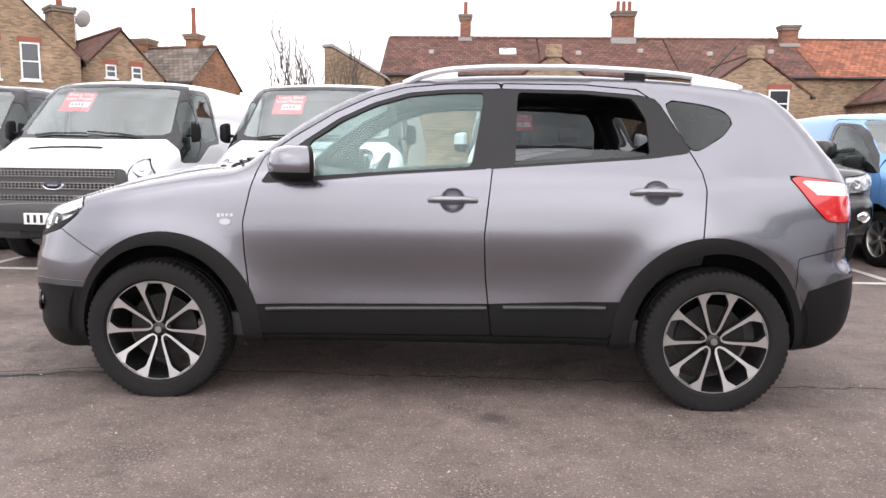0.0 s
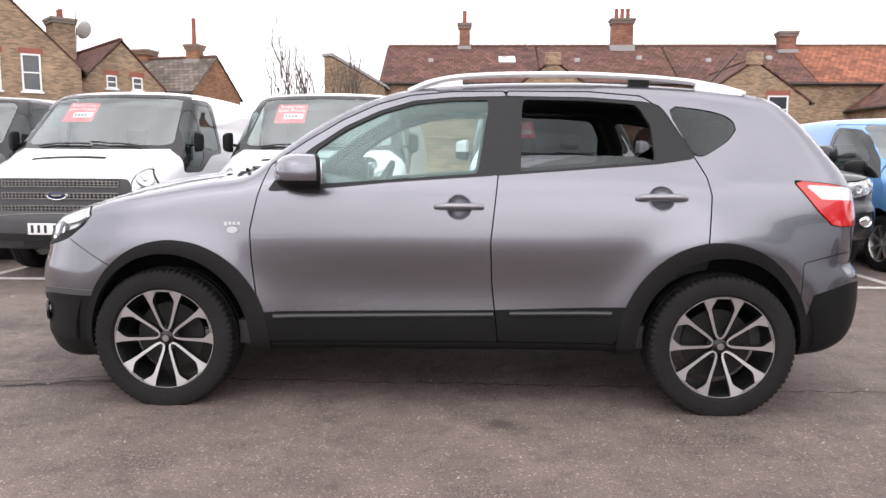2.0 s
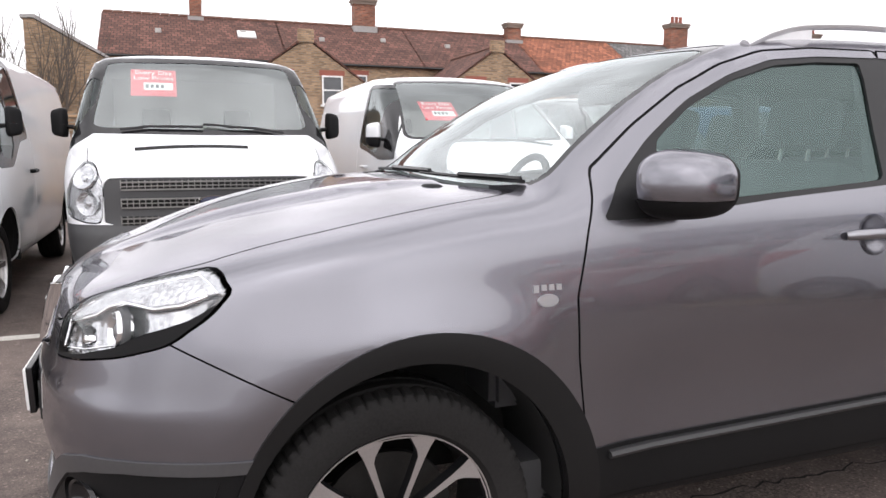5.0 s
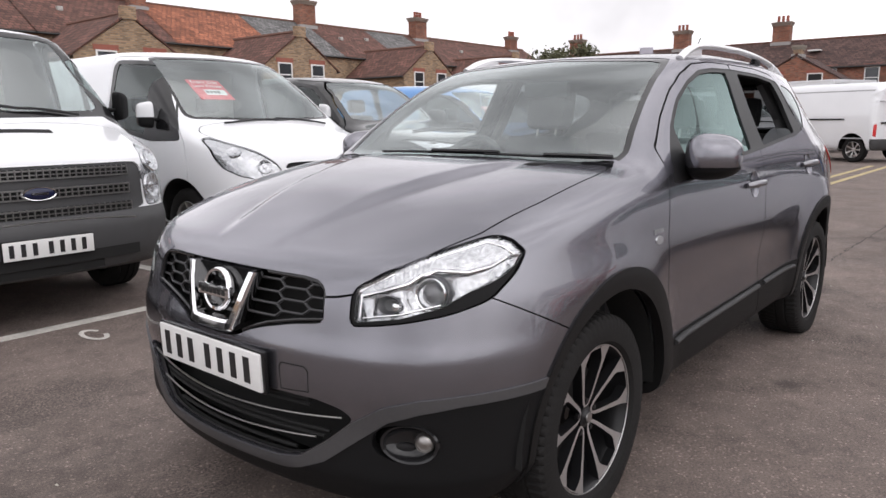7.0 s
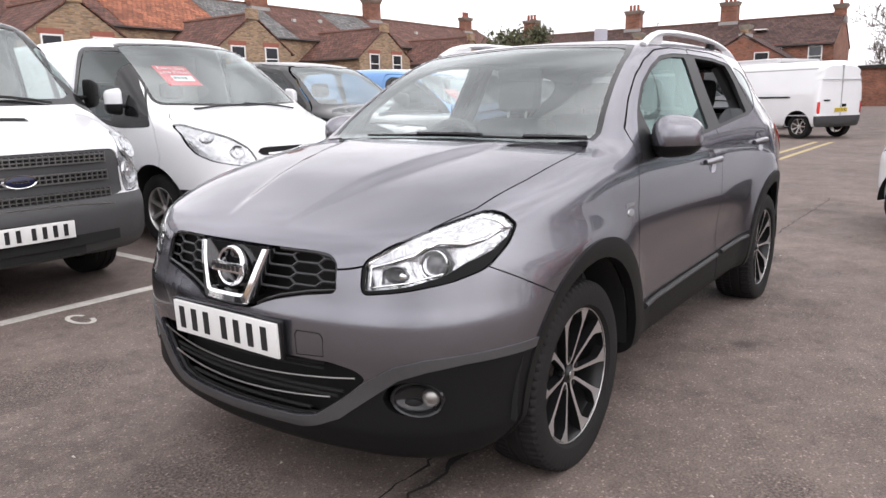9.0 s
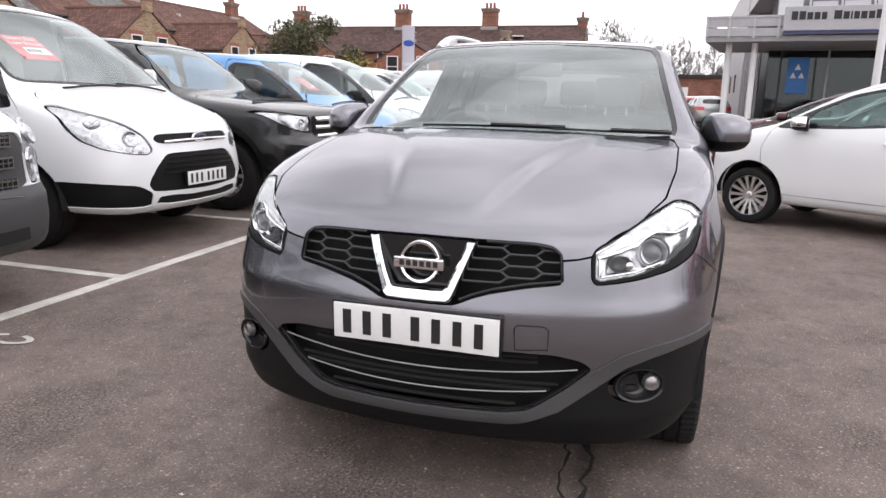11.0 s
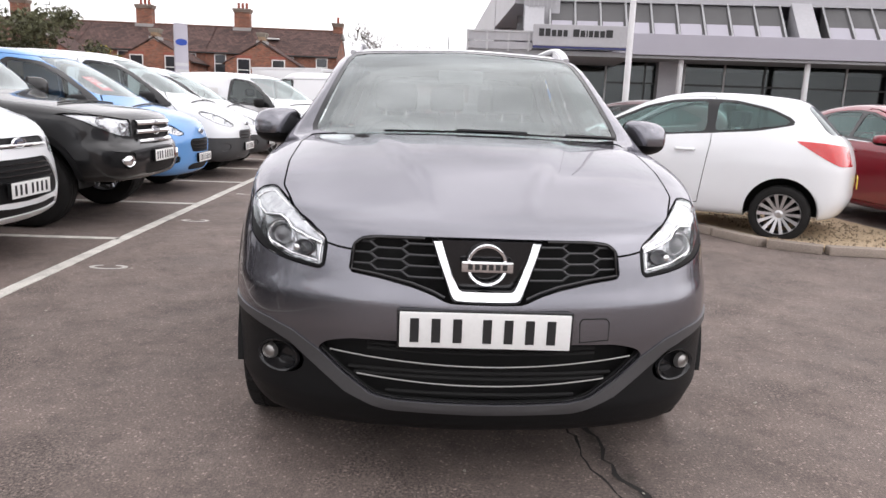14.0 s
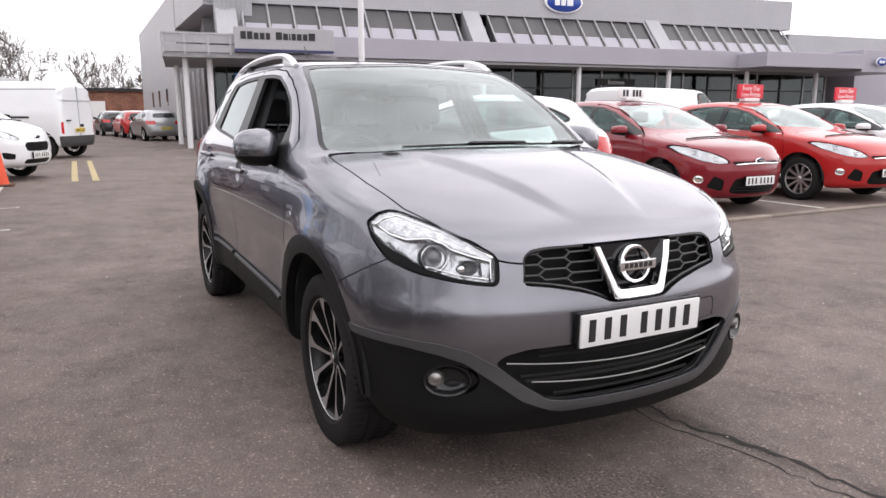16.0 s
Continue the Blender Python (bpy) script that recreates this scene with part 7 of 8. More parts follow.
build_vehicle(HATCH_FIVE, "car", "silver hatchback parked by the showroom", "car", pose(35.0, -2.25, 0, 0, 0, 188), M_SILVER, 0.1)
build_vehicle(HATCH_FIVE, "car", "red hatchback parked by the showroom", "car", pose(40.5, -1.7, 0, 0, 0, 186), M_RED2, 0.1)
build_vehicle(HATCH_FIVE, "car", "dark hatchback parked by the showroom", "car", pose(45.5, -0.9, 0, 0, 0, 185), M_DGREY, 0.1)


# ---- houses ----
def brickwork(name, rgb, mortar, scale=1.0, tile=False):
    """Brick courses or roof tiles at true size."""
    m = bpy.data.materials.new(name)
    m.use_nodes = True
    n, l = m.node_tree.nodes, m.node_tree.links
    b = n["Principled BSDF"]
    b.inputs["Roughness"].default_value = 0.9
    co = n.new("ShaderNodeUVMap")
    br = n.new("ShaderNodeTexBrick")
    br.inputs["Scale"].default_value = 1.0
    w, h, g = (0.30, 0.28, 0.02) if tile else (0.225, 0.075, 0.010)
    br.inputs["Brick Width"].default_value, br.inputs["Row Height"].default_value, br.inputs["Mortar Size"].default_value = w, h, g
    br.inputs["Mortar"].default_value = (*mortar, 1)
    br.inputs["Color1"].default_value = (*[c * 0.62 for c in rgb], 1)
    br.inputs["Color2"].default_value = (*[min(1, c * 1.38) for c in rgb], 1)
    l.new(co.outputs["UV"], br.inputs["Vector"])
    tc2 = n.new("ShaderNodeTexCoord")
    no = n.new("ShaderNodeTexNoise")
    no.inputs["Scale"].default_value, no.inputs["Detail"].default_value = 0.8, 6.0
    l.new(tc2.outputs["Object"], no.inputs["Vector"])
    mr = n.new("ShaderNodeMapRange")
    mr.inputs["From Min"].default_value, mr.inputs["From Max"].default_value = 0.3, 0.7
    mr.inputs["To Min"].default_value, mr.inputs["To Max"].default_value = 0.72, 1.22
    l.new(no.outputs["Fac"], mr.inputs["Value"])
    sc = n.new("ShaderNodeVectorMath")
    sc.operation = "SCALE"
    l.new(br.outputs["Color"], sc.inputs[0])
    l.new(mr.outputs["Result"], sc.inputs["Scale"])
    l.new(sc.outputs["Vector"], b.inputs["Base Color"])
    bp = n.new("ShaderNodeBump")
    bp.inputs["Strength"].default_value, bp.inputs["Distance"].default_value = 0.8, 0.03 if tile else 0.012
    l.new(br.outputs["Fac"], bp.inputs["Height"])
    bp.invert = True
    l.new(bp.outputs["Normal"], b.inputs["Normal"])
    return m


M_BUFF = brickwork("buff_stock_brick", (0.34, 0.22, 0.13), (0.26, 0.23, 0.19))
M_REDB = brickwork("red_brick", (0.27, 0.10, 0.06), (0.22, 0.17, 0.14))
M_ORANGE = brickwork("orange_brick", (0.34, 0.15, 0.075), (0.26, 0.19, 0.14))
M_TILED = brickwork("dark_brown_roof_tiles", (0.085, 0.045, 0.038), (0.03, 0.02, 0.018), tile=True)
M_TILEB = brickwork("brown_roof_tiles", (0.135, 0.060, 0.045), (0.04, 0.025, 0.02), tile=True)
M_TILEO = brickwork("orange_roof_tiles", (0.30, 0.105, 0.055), (0.09, 0.04, 0.03), tile=True)
M_SLATE = brickwork("grey_roof_slates", (0.155, 0.150, 0.148), (0.06, 0.06, 0.06), tile=True)
M_SLATEB = brickwork("weathered_brown_slates", (0.155, 0.125, 0.105), (0.06, 0.05, 0.045), tile=True)
M_UPVC = mat("white_window_frame", (0.78, 0.78, 0.77), 0.4, vary=0.04)
M_ROOMD = mat("dark_window_pane", (0.03, 0.034, 0.04), 0.06, vary=0.4, scale=1.5, spec=0.8)
M_LEAD = mat("lead_flashing", (0.32, 0.31, 0.30), 0.6)
M_POT = mat("clay_chimney_pot", (0.30, 0.10, 0.07), 0.8)
M_GUTTER = mat("black_gutter", (0.02, 0.02, 0.02), 0.4)
M_RIDGE = mat("ridge_tile", (0.14, 0.07, 0.05), 0.85)


def uv_mesh(ob):
    """Metre-sized coordinates on every face, along and up the face."""
    me = ob.data
    uv = me.uv_layers.new(name="UVMap")
    for p in me.polygons:
        n = p.normal
        u = Vector((0, 0, 1)).cross(n)
        u = u.normalized() if u.length > 1e-3 else Vector((1, 0, 0))
        w = n.cross(u)
        for li in p.loop_indices:
            c = me.vertices[me.loops[li].vertex_index].co
            uv.data[li].uv = (c.dot(u), c.dot(w))
    return ob


def house_window(parent, x, y, z, w, h, turn=0):
    """A sash window that looks along -y of its own frame, with sill and brick lintel."""
    m = pose(x, y, z, 0, 0, turn)
    bm = bmesh.new()
    t = 0.07
    for a, b, c, d in ((-w / 2, w / 2, h / 2 - t, h / 2), (-w / 2, w / 2, -h / 2, -h / 2 + t), (-w / 2, -w / 2 + t, -h / 2 + t, h / 2 - t), (w / 2 - t, w / 2, -h / 2 + t, h / 2 - t), (-w / 2 + t, w / 2 - t, -0.03, 0.03)):
        box(bm, a, b, -0.05, 0.03, c, d)
    fr = part("window", bm, M_UPVC, parent, smooth=False)
    fr.matrix_basis = m
    part("pane", bmbox(-w / 2 + t, w / 2 - t, -0.012, 0.0, 0.03, h / 2 - t), M_ROOMD, fr, smooth=False)
    part("pane", bmbox(-w / 2 + t, w / 2 - t, -0.022, -0.008, -h / 2 + t, -0.03), M_ROOMD, fr, smooth=False)
    part("sill", bmbox(-w / 2 - 0.08, w / 2 + 0.08, -0.10, 0.03, -h / 2 - 0.09, -h / 2), M_UPVC, fr, smooth=False)
    part("lintel", bmbox(-w / 2 - 0.10, w / 2 + 0.10, -0.015, 0.02, h / 2, h / 2 + 0.24), M_POT, fr, smooth=False)
    return fr


def gable_house(name, label, m, L, D, eaves, ridge, wall, roof, gable_end=True, over=0.15, group=""):
    """A house in its own frame: x along the ridge from 0 to L, y from -D/2 to D/2."""
    h = thing(name, label, "house", m, group)
    bm = bmesh.new()
    prism(bm, [(-D / 2, 0.0), (D / 2, 0.0), (D / 2, eaves), (0.0, ridge - 0.08), (-D / 2, eaves)], 0.0, L, "x")
    uv_mesh(part("wall", bm, wall, h, smooth=False))
    sl = (ridge - eaves) / (D / 2)
    for s in (-1, 1):
        bm = bmesh.new()
        e = D / 2 + over
        prism(bm, [(0.0, ridge), (s * e, ridge - sl * e), (s * e, ridge - sl * e + 0.09), (0.0, ridge + 0.09)], -over * 0.4, L + over * 0.4, "x")
        uv_mesh(part("roof_slope", bm, roof, h, smooth=False))
        bm = bmesh.new()
        tube(bm, [(-over * 0.4, s * (e + 0.05), ridge - sl * e), (L + over * 0.4, s * (e + 0.05), ridge - sl * e)], 0.06, 6)
        part("gutter", bm, M_GUTTER, h)
    bm = bmesh.new()
    k = max(2, int(L / 0.45))
    for i in range(k):
        tube(bm, [(L * i / k + 0.01, 0, ridge + 0.07), (L * (i + 1) / k - 0.01, 0, ridge + 0.085)], 0.11, 6)
    part("ridge_tiles", bm, M_RIDGE, h)
    return h


def chimney(parent, x, y, z0, z1, w=0.9, d=0.6, pots=3, wall=None, tall=0.5):
    bm = bmesh.new()
    box(bm, x - w / 2, x + w / 2, y - d / 2, y + d / 2, z0, z1)
    c = uv_mesh(part("chimney", bm, wall or M_REDB, parent, smooth=False))
    bm = bmesh.new()
    box(bm, x - w / 2 - 0.07, x + w / 2 + 0.07, y - d / 2 - 0.07, y + d / 2 + 0.07, z1 - 0.30, z1 - 0.14)
    box(bm, x - w / 2 - 0.12, x + w / 2 + 0.12, y - d / 2 - 0.12, y + d / 2 + 0.12, z1 - 0.14, z1)
    part("chimney_cap", bm, wall or M_REDB, c, smooth=False)
    part("flashing", bmbox(x - w / 2 - 0.10, x + w / 2 + 0.10, y - d / 2 - 0.10, y + d / 2 + 0.10, z0 - 0.05, z0 + 0.40), M_LEAD, c, smooth=False)
    for i in range(pots):
        bm = bmesh.new()
        px = x + (i - (pots - 1) / 2) * min(0.34, (w - 0.2) / max(pots, 1))
        tube(bm, [(px, y, z1 - 0.02), (px, y, z1 + tall * 0.7), (px, y, z1 + tall)], [0.13, 0.11, 0.125], 10)
        part("chimney_pot", bm, M_POT, c)
    return c


TERR = "terraced houses behind the yard"
ROOFS = [(-4.9, 4.0, M_TILEB), (4.0, 11.5, M_TILEB), (11.5, 18.9, M_TILEB), (18.9, 26.0, M_TILEO), (26.0, 31.5, M_SLATE), (31.5, 37.5, M_TILEB), (37.5, 42.0, M_SLATE), (42.0, 60.0, M_TILEB)]
for i, (a, b, rf) in enumerate(ROOFS):
    tint = {M_TILEB: "brown tiled", M_TILEO: "orange tiled", M_SLATE: "grey slated"}[rf]
    h = gable_house("terraced_house", "buff brick terraced house with a %s roof" % tint, pose(a, 40.4, 0), b - a, 8.6, 5.6, 8.15, M_BUFF, rf, group=TERR)
    wall_y = -4.3
    n = max(1, int((b - a) / 4.2))
    for k in range(n):
        house_window(h, (b - a) * (k + 0.5) / n, wall_y - 0.01, 4.35, 0.9, 1.35)
        house_window(h, (b - a) * (k + 0.5) / n + 0.2, wall_y - 0.01, 1.6, 1.1, 1.4)
    if i == 0:
        chimney(h, 4.6, 0, 7.8, 9.55, 0.62, 0.6, 1, tall=0.75)
        bm = bmesh.new()
        tube(bm, [(4.9, 0.2, 8.2), (5.0, 0.2, 9.9)], 0.02, 5)
        tube(bm, [(5.0, 0.2, 9.9), (6.5, 0.2, 9.6)], 0.015, 5)
        part("aerial", bm, M_STEEL, h)
        part("rooflight", bmbox(-0.48, 0.48, -0.4, 0.4, 0.0, 0.1, 0.02, pose(7.1, -1.9, 7.12, 30.5)), M_UPVC, h)
    if i == 1:
        chimney(h, 5.1, -0.2, 7.8, 9.75, 1.25, 0.7, 3, tall=0.6)
    if i == 2:
        chimney(h, 7.2, -0.5, 7.5, 8.95, 0.95, 0.6, 0)
    if i == 7:
        chimney(h, 1.6, -0.3, 7.6, 9.7, 1.4, 0.8, 3)
    if i == 4:
        chimney(h, 5.4, -0.3, 7.6, 9.7, 1.4, 0.8, 3)
    if i == 7:
        chimney(h, 15.5, -0.3, 7.6, 9.3, 1.2, 0.7, 3)
    for vx, vy in ((1.5, -2.0), (3.9, -1.7)):
        if rf is M_TILEB:
            part("roof_vent", bmbox((b - a) * vx / 5 - 0.15, (b - a) * vx / 5 + 0.15, vy - 0.12, vy + 0.12, 8.15 + vy * 0.593 + 0.02, 8.15 + vy * 0.593 + 0.26, 0.05), M_LINER, h)
for gx, tone in ((4.0, M_TILEB), (13.4, M_TILEB), (23.2, M_TILEB), (34.2, M_TILEB), (44.5, M_TILEB), (55.0, M_TILEB)):
    h = gable_house("rear_wing", "buff brick rear wing with a gable facing the yard", pose(gx, 30.6, 0, 0, 0, 90), 7.0, 5.2, 4.15, 6.05, M_BUFF, tone, group="gabled rear wings of the terrace")
    for wx in (-1.15, 1.15):
        house_window(h, 0.0 - 0.012, wx, 3.75, 0.95, 1.3, -90)
        house_window(h, 0.0 - 0.012, wx, 1.35, 1.1, 1.3, -90)
    uv_mesh(part("wall_cap", bmbox(-0.08, 0.2, -0.36, 0.36, 5.80, 6.40, 0.05), M_BUFF, h))
# single-pitch wing at the terrace's end
h = thing("end_wing", "buff brick end wing with a sloping parapet", "house", pose(-5.1, 35.5, 0))
bm = bmesh.new()
prism(bm, [(-2.6, 0), (0.6, 0), (0.6, 5.2), (-2.2, 6.75), (-2.6, 6.75)], -1.0, 1.0, "y")
uv_mesh(part("wall", bm, M_BUFF, h, smooth=False))
bm = bmesh.new()
prism(bm, [(-2.7, 6.75), (-2.2, 6.8), (0.75, 5.15), (0.75, 5.28), (-2.15, 6.95), (-2.7, 6.9)], -1.1, 1.1, "y")
part("coping", bm, M_LEAD, h, smooth=False)

# red-brick row to the east: ridge along y
for i, (a, b) in enumerate(((7.0, 17.6), (17.6, 28.0), (28.0, 36.0))):
    h = gable_house("terraced_house", "red brick terraced house with a dark brown roof", pose(60.0, a, 0, 0, 0, 90), b - a, 7.4, 4.9, 7.15, M_REDB, M_TILED, group="red brick row to the east")
    chimney(h, 8.4 if i == 0 else 6.0, 0, 6.8, 8.75, 1.3, 0.8, 3)
    if i == 0:
        chimney(h, 0.3, 0, 6.6, 7.9, 0.8, 0.6, 1)
        part("rooflight", bmbox(5.0, 5.9, 1.5, 2.3, 6.2, 6.3, 0.02), M_UPVC, h)
    for k in range(4):
        house_window(h, 1.2 + k * (b - a - 2.4) / 3, 3.72, 4.0, 0.95, 1.5, 180)
for gy in (12.2, 20.2, 28.5):
    h = gable_house("rear_wing", "red brick rear wing with a gable facing the yard", pose(52.0, gy, 0), 6.0, 5.4, 3.9, 5.5, M_REDB, M_TILED, group="gabled wings of the red row")
    for wy in (-1.3, 1.3):
        house_window(h, -0.012, wy, 3.4, 1.0, 1.7, -90)
    chimney(h, 0.6, 0, 5.2, 6.2, 0.9, 0.5, 0, M_BUFF)

# houses at the west end
h = gable_house("house", "buff brick house with a broad gable", pose(-21.3, 25.8, 0, 0, 0, 119), 9.0, 9.0, 5.3, 10.0, M_BUFF, M_TILEB)
for wy, ww in ((-2.55, 0.75), (-0.95, 0.9), (1.6, 0.8)):
    house_window(h, -0.012, wy, 5.0, ww, 1.6, -90)
h = gable_house("house", "buff brick house with a small gable and red-brown roof", pose(-16.95, 31.0, 0, 0, 0, 136), 7.0, 4.1, 4.8, 7.0, M_BUFF, M_TILEB)
for wy in (0.55, -0.68):
    house_window(h, -0.012, wy, 5.0, 0.5, 0.62, -90)
chimney(h, 6.2, 0.9, 6.0, 8.75, 1.35, 1.1, 2, M_BUFF)
bm = bmesh.new()
bmesh.ops.create_uvsphere(bm, u_segments=20, v_segments=8, radius=0.5)
bmesh.ops.bisect_plane(bm, geom=bm.verts[:] + bm.edges[:] + bm.faces[:], plane_co=(0, 0, 0.0), plane_no=(0, 0, 1), clear_outer=True)
bmesh.ops.scale(bm, vec=(1, 1, 0.35), verts=bm.verts)
dish = part("satellite_dish", bm, M_LINER, h)
dish.matrix_basis = pose(5.3, 0.0, 8.2, -70, 0, -60)
bm = bmesh.new()
tube(bm, [(4.6, 0.6, 6.2), (4.6, 0.6, 9.4)], 0.025, 5)
part("aerial_pole", bm, M_GUTTER, h)
h = gable_house("house", "house with a brown slate roof and an orange brick gable", pose(-13.66, 35.0, 0, 0, 0, 168), 6.5, 4.7, 4.8, 6.75, M_ORANGE, M_SLATEB)
chimney(h, 1.35, 0, 6.3, 7.5, 0.72, 0.6, 1, M_ORANGE, tall=1.4)
chimney(h, 4.7, -0.2, 6.0, 7.35, 1.1, 0.8, 0, M_ORANGE)

# boundary wall behind the bays
bm = bmesh.new()
box(bm, -30, 50, 13.0, 13.23, 0, 1.75)
box(bm, -30, 50, 12.96, 13.27, 1.75, 1.83)
tagged(uv_mesh(part("boundary_wall", bm, M_BUFF, None, smooth=False)), "buff brick boundary wall behind the parking bays", "wall", kind="structure")


# ---- trees ----
M_BARK = mat("grey_bark", (0.11, 0.09, 0.075), 0.95, vary=0.3, scale=4, fine=40, bump=0.4)
M_LEAF = mat("dark_leaves", (0.062, 0.064, 0.030), 0.7, vary=0.45, scale=2, fine=20, rand=0.6)
M_LEAFY = mat("yellow_leaves", (0.30, 0.24, 0.03), 0.7, vary=0.3, scale=2, fine=20, rand=0.5)


def grow(bm, p, d, length, r, level, rng, tips, up=0.15, sides=5, spread=0.6, least=0.0):
    pts, rs = [p], [r]
    n = 4
    for i in range(n):
        d = (d + Vector((rng.uniform(-1, 1), rng.uniform(-1, 1), rng.uniform(-0.4, 1) * 1.0)) * 0.16 + Vector((0, 0, up * 0.3))).normalized()
        p = p + d * length / n
        pts.append(p)
        rs.append(r * (1 - 0.75 * (i + 1) / n) if level == 0 else r * (1 - 0.55 * (i + 1) / n))
    tube(bm, pts, rs, sides if level > 1 else 4)
    if level == 0:
        tips.append(pts[-1])
        return
    k = 3 if level > 1 else 3
    for i in range(k + 1):
        at = pts[min(n, 1 + i)] if i < k else pts[-1]
        a = rng.uniform(0, 2 * math.pi)
        side = d.cross(Vector((math.cos(a), math.sin(a), 0.3))).normalized()
        dd = (d * (1 - spread * 0.5) + side * spread * rng.uniform(0.5, 1.1)).normalized()
        grow(bm, at, dd, length * rng.uniform(0.55, 0.8), max(least, rs[min(n, 1 + i)] * 0.7), level - 1, rng, tips, up, sides, spread, least)


def bare_tree(label, x, y, h, seed, stems=1, level=4, spread=0.6, thick=1.0, least=0.0, first=0.42, lean=0.5):
    rng = random.Random(seed)
    t = thing("tree", label, "tree", pose(x, y, 0), "bare trees")
    bm, tips = bmesh.new(), []
    for i in range(stems):
        a = 2 * math.pi * i / max(stems, 1) + rng.uniform(-0.4, 0.4)
        off = Vector((math.cos(a), math.sin(a), 0)) * (0.5 if stems > 1 else 0)
        grow(bm, off * (0.6 if stems == 1 else rng.uniform(0.4, 3.6)) + Vector((0, 0, -0.05)), (Vector((0, 0, 1)) + off * lean * rng.uniform(0.3, 1)).normalized(), h * first * rng.uniform(0.8, 1.12), 0.011 * h * thick, level, rng, tips, 0.35, 5, spread, least)
    part("trunk", bm, M_BARK, t)
    return t


def leafy_bush(label, x, y, h, w, seed, leaf, count=2600):
    rng = random.Random(seed)
    t = thing("bush", label, "bush", pose(x, y, 0))
    bm, tips = bmesh.new(), []
    for i in range(4):
        a = i * 1.6 + rng.uniform(0, 1)
        grow(bm, Vector((0.3 * math.cos(a), 0.3 * math.sin(a), -0.05)), Vector((0.5 * math.cos(a), 0.5 * math.sin(a), 1)).normalized(), h * 0.5, 0.07, 2, rng, tips, 0.2, 5, 0.8)
    part("trunk", bm, M_BARK, t)
    verts, faces = [], []
    lumps = [(rng.uniform(-w, w) * 0.8, rng.uniform(-w, w) * 0.5, h * rng.uniform(0.35, 0.95), rng.uniform(0.5, 1.0)) for _ in range(16)]
    for i in range(count):
        lx, ly, lz, lr = rng.choice(lumps)
        u = Vector((rng.gauss(0, 1), rng.gauss(0, 1), rng.gauss(0, 1))).normalized() * lr * rng.uniform(0.3, 1.1)
        c = Vector((lx, ly, lz)) + Vector((u.x, u.y, u.z * 0.75))
        a, b = Vector((rng.gauss(0, 1), rng.gauss(0, 1), rng.gauss(0, 1))).normalized(), Vector((rng.gauss(0, 1), rng.gauss(0, 1), rng.gauss(0, 1))).normalized()
        s = rng.uniform(0.06, 0.13)
        k = len(verts)
        verts += [c - a * s, c + b * s * 0.6, c + a * s, c - b * s * 0.6]
        faces.append((k, k + 1, k + 2, k + 3))
    mesh_ob("crown", verts, faces, leaf, t, False)
    return t


bare_tree("bare many-stemmed tree behind the terrace end", -7.9, 33.0, 8.3, 3, 20, 2, 0.36, 0.75, 0.022, 0.50, 0.85)
bare_tree("bare broad tree beyond the showroom", 95.0, 6.0, 14.5, 5, 1, 5, 1.0, 1.4, 0.03, 0.34)
bare_tree("bare broad tree beyond the showroom", 96.0, -0.5, 13.5, 6, 1, 5, 1.0, 1.4, 0.03, 0.34)
bare_tree("bare broad tree beyond the showroom", 99.0, 15.0, 14.0, 8, 1, 5, 1.0, 1.4, 0.03, 0.34)
bare_tree("bare tree behind the showroom's far end", 45.0, -58.0, 12.0, 9, 1, 5, 0.8)
bare_tree("bare tree far beyond the yard", 100.0, -6.0, 12.0, 10, 1, 5, 1.0, 1.3, 0.03, 0.34)
leafy_bush("dark evergreen bush behind the parked vans", 26.0, 15.4, 5.0, 2.9, 4, M_LEAF, 5200)
leafy_bush("yellow-leaved shrub beside the dark bush", 27.2, 13.6, 2.9, 0.9, 7, M_LEAFY, 500)

# ---- the showroom ----
M_CLADW = mat("white_steel_cladding", (0.39, 0.385, 0.405), 0.45, vary=0.06, scale=0.6, fine=8)
M_FASCIA = mat("pale_grey_fascia", (0.37, 0.355, 0.405), 0.4, vary=0.05, scale=0.5)
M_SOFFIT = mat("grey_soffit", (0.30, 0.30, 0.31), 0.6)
M_SHOPG = pane("shop_glass", (0.35, 0.38, 0.38), 1.55)
M_CLERE = mat("grey_roof_glazing", (0.085, 0.083, 0.085), 0.3, vary=0.25, scale=0.7, spec=0.35)
M_MULL = mat("grey_mullion", (0.45, 0.45, 0.46), 0.4)
M_POST = mat("white_post", (0.72, 0.72, 0.73), 0.4, vary=0.05)
M_FLOORS = mat("showroom_floor", (0.25, 0.24, 0.23), 0.4)
M_OVAL = mat("sign_oval_blue", (0.012, 0.05, 0.30), 0.3)
M_NAVY = mat("dark_blue_edge", (0.02, 0.025, 0.11), 0.3)

TURN = pose(28.0, -5.64, 0, 0, 0, -7.5) @ Matrix.Diagonal((1, 0.868, 1, 1)) @ pose(-28.0, 5.64, 0)
show = thing("showroom", "pale grey car showroom with sloping roof glazing", "showroom", TURN)
bm = bmesh.new()
box(bm, 29.6, 60.0, -41.57, -3.6, 6.15, 7.75)
part("upper_wall", bm, M_CLADW, show, smooth=False)
bm = bmesh.new()
box(bm, 34.0, 60.0, -40.0, -3.7, 0.0, 6.2)
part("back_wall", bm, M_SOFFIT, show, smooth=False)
BACK = TURN.inverted()
part("side_wing", bmbox(40.0, 66.0, -6.0, -3.55, 0.0, 8.1), M_CLADW, show, smooth=False).matrix_basis = BACK
part("side_upper_wall", bmbox(29.75, 40.0, -6.0, -3.58, 6.0, 8.1), M_CLADW, show, smooth=False).matrix_basis = BACK
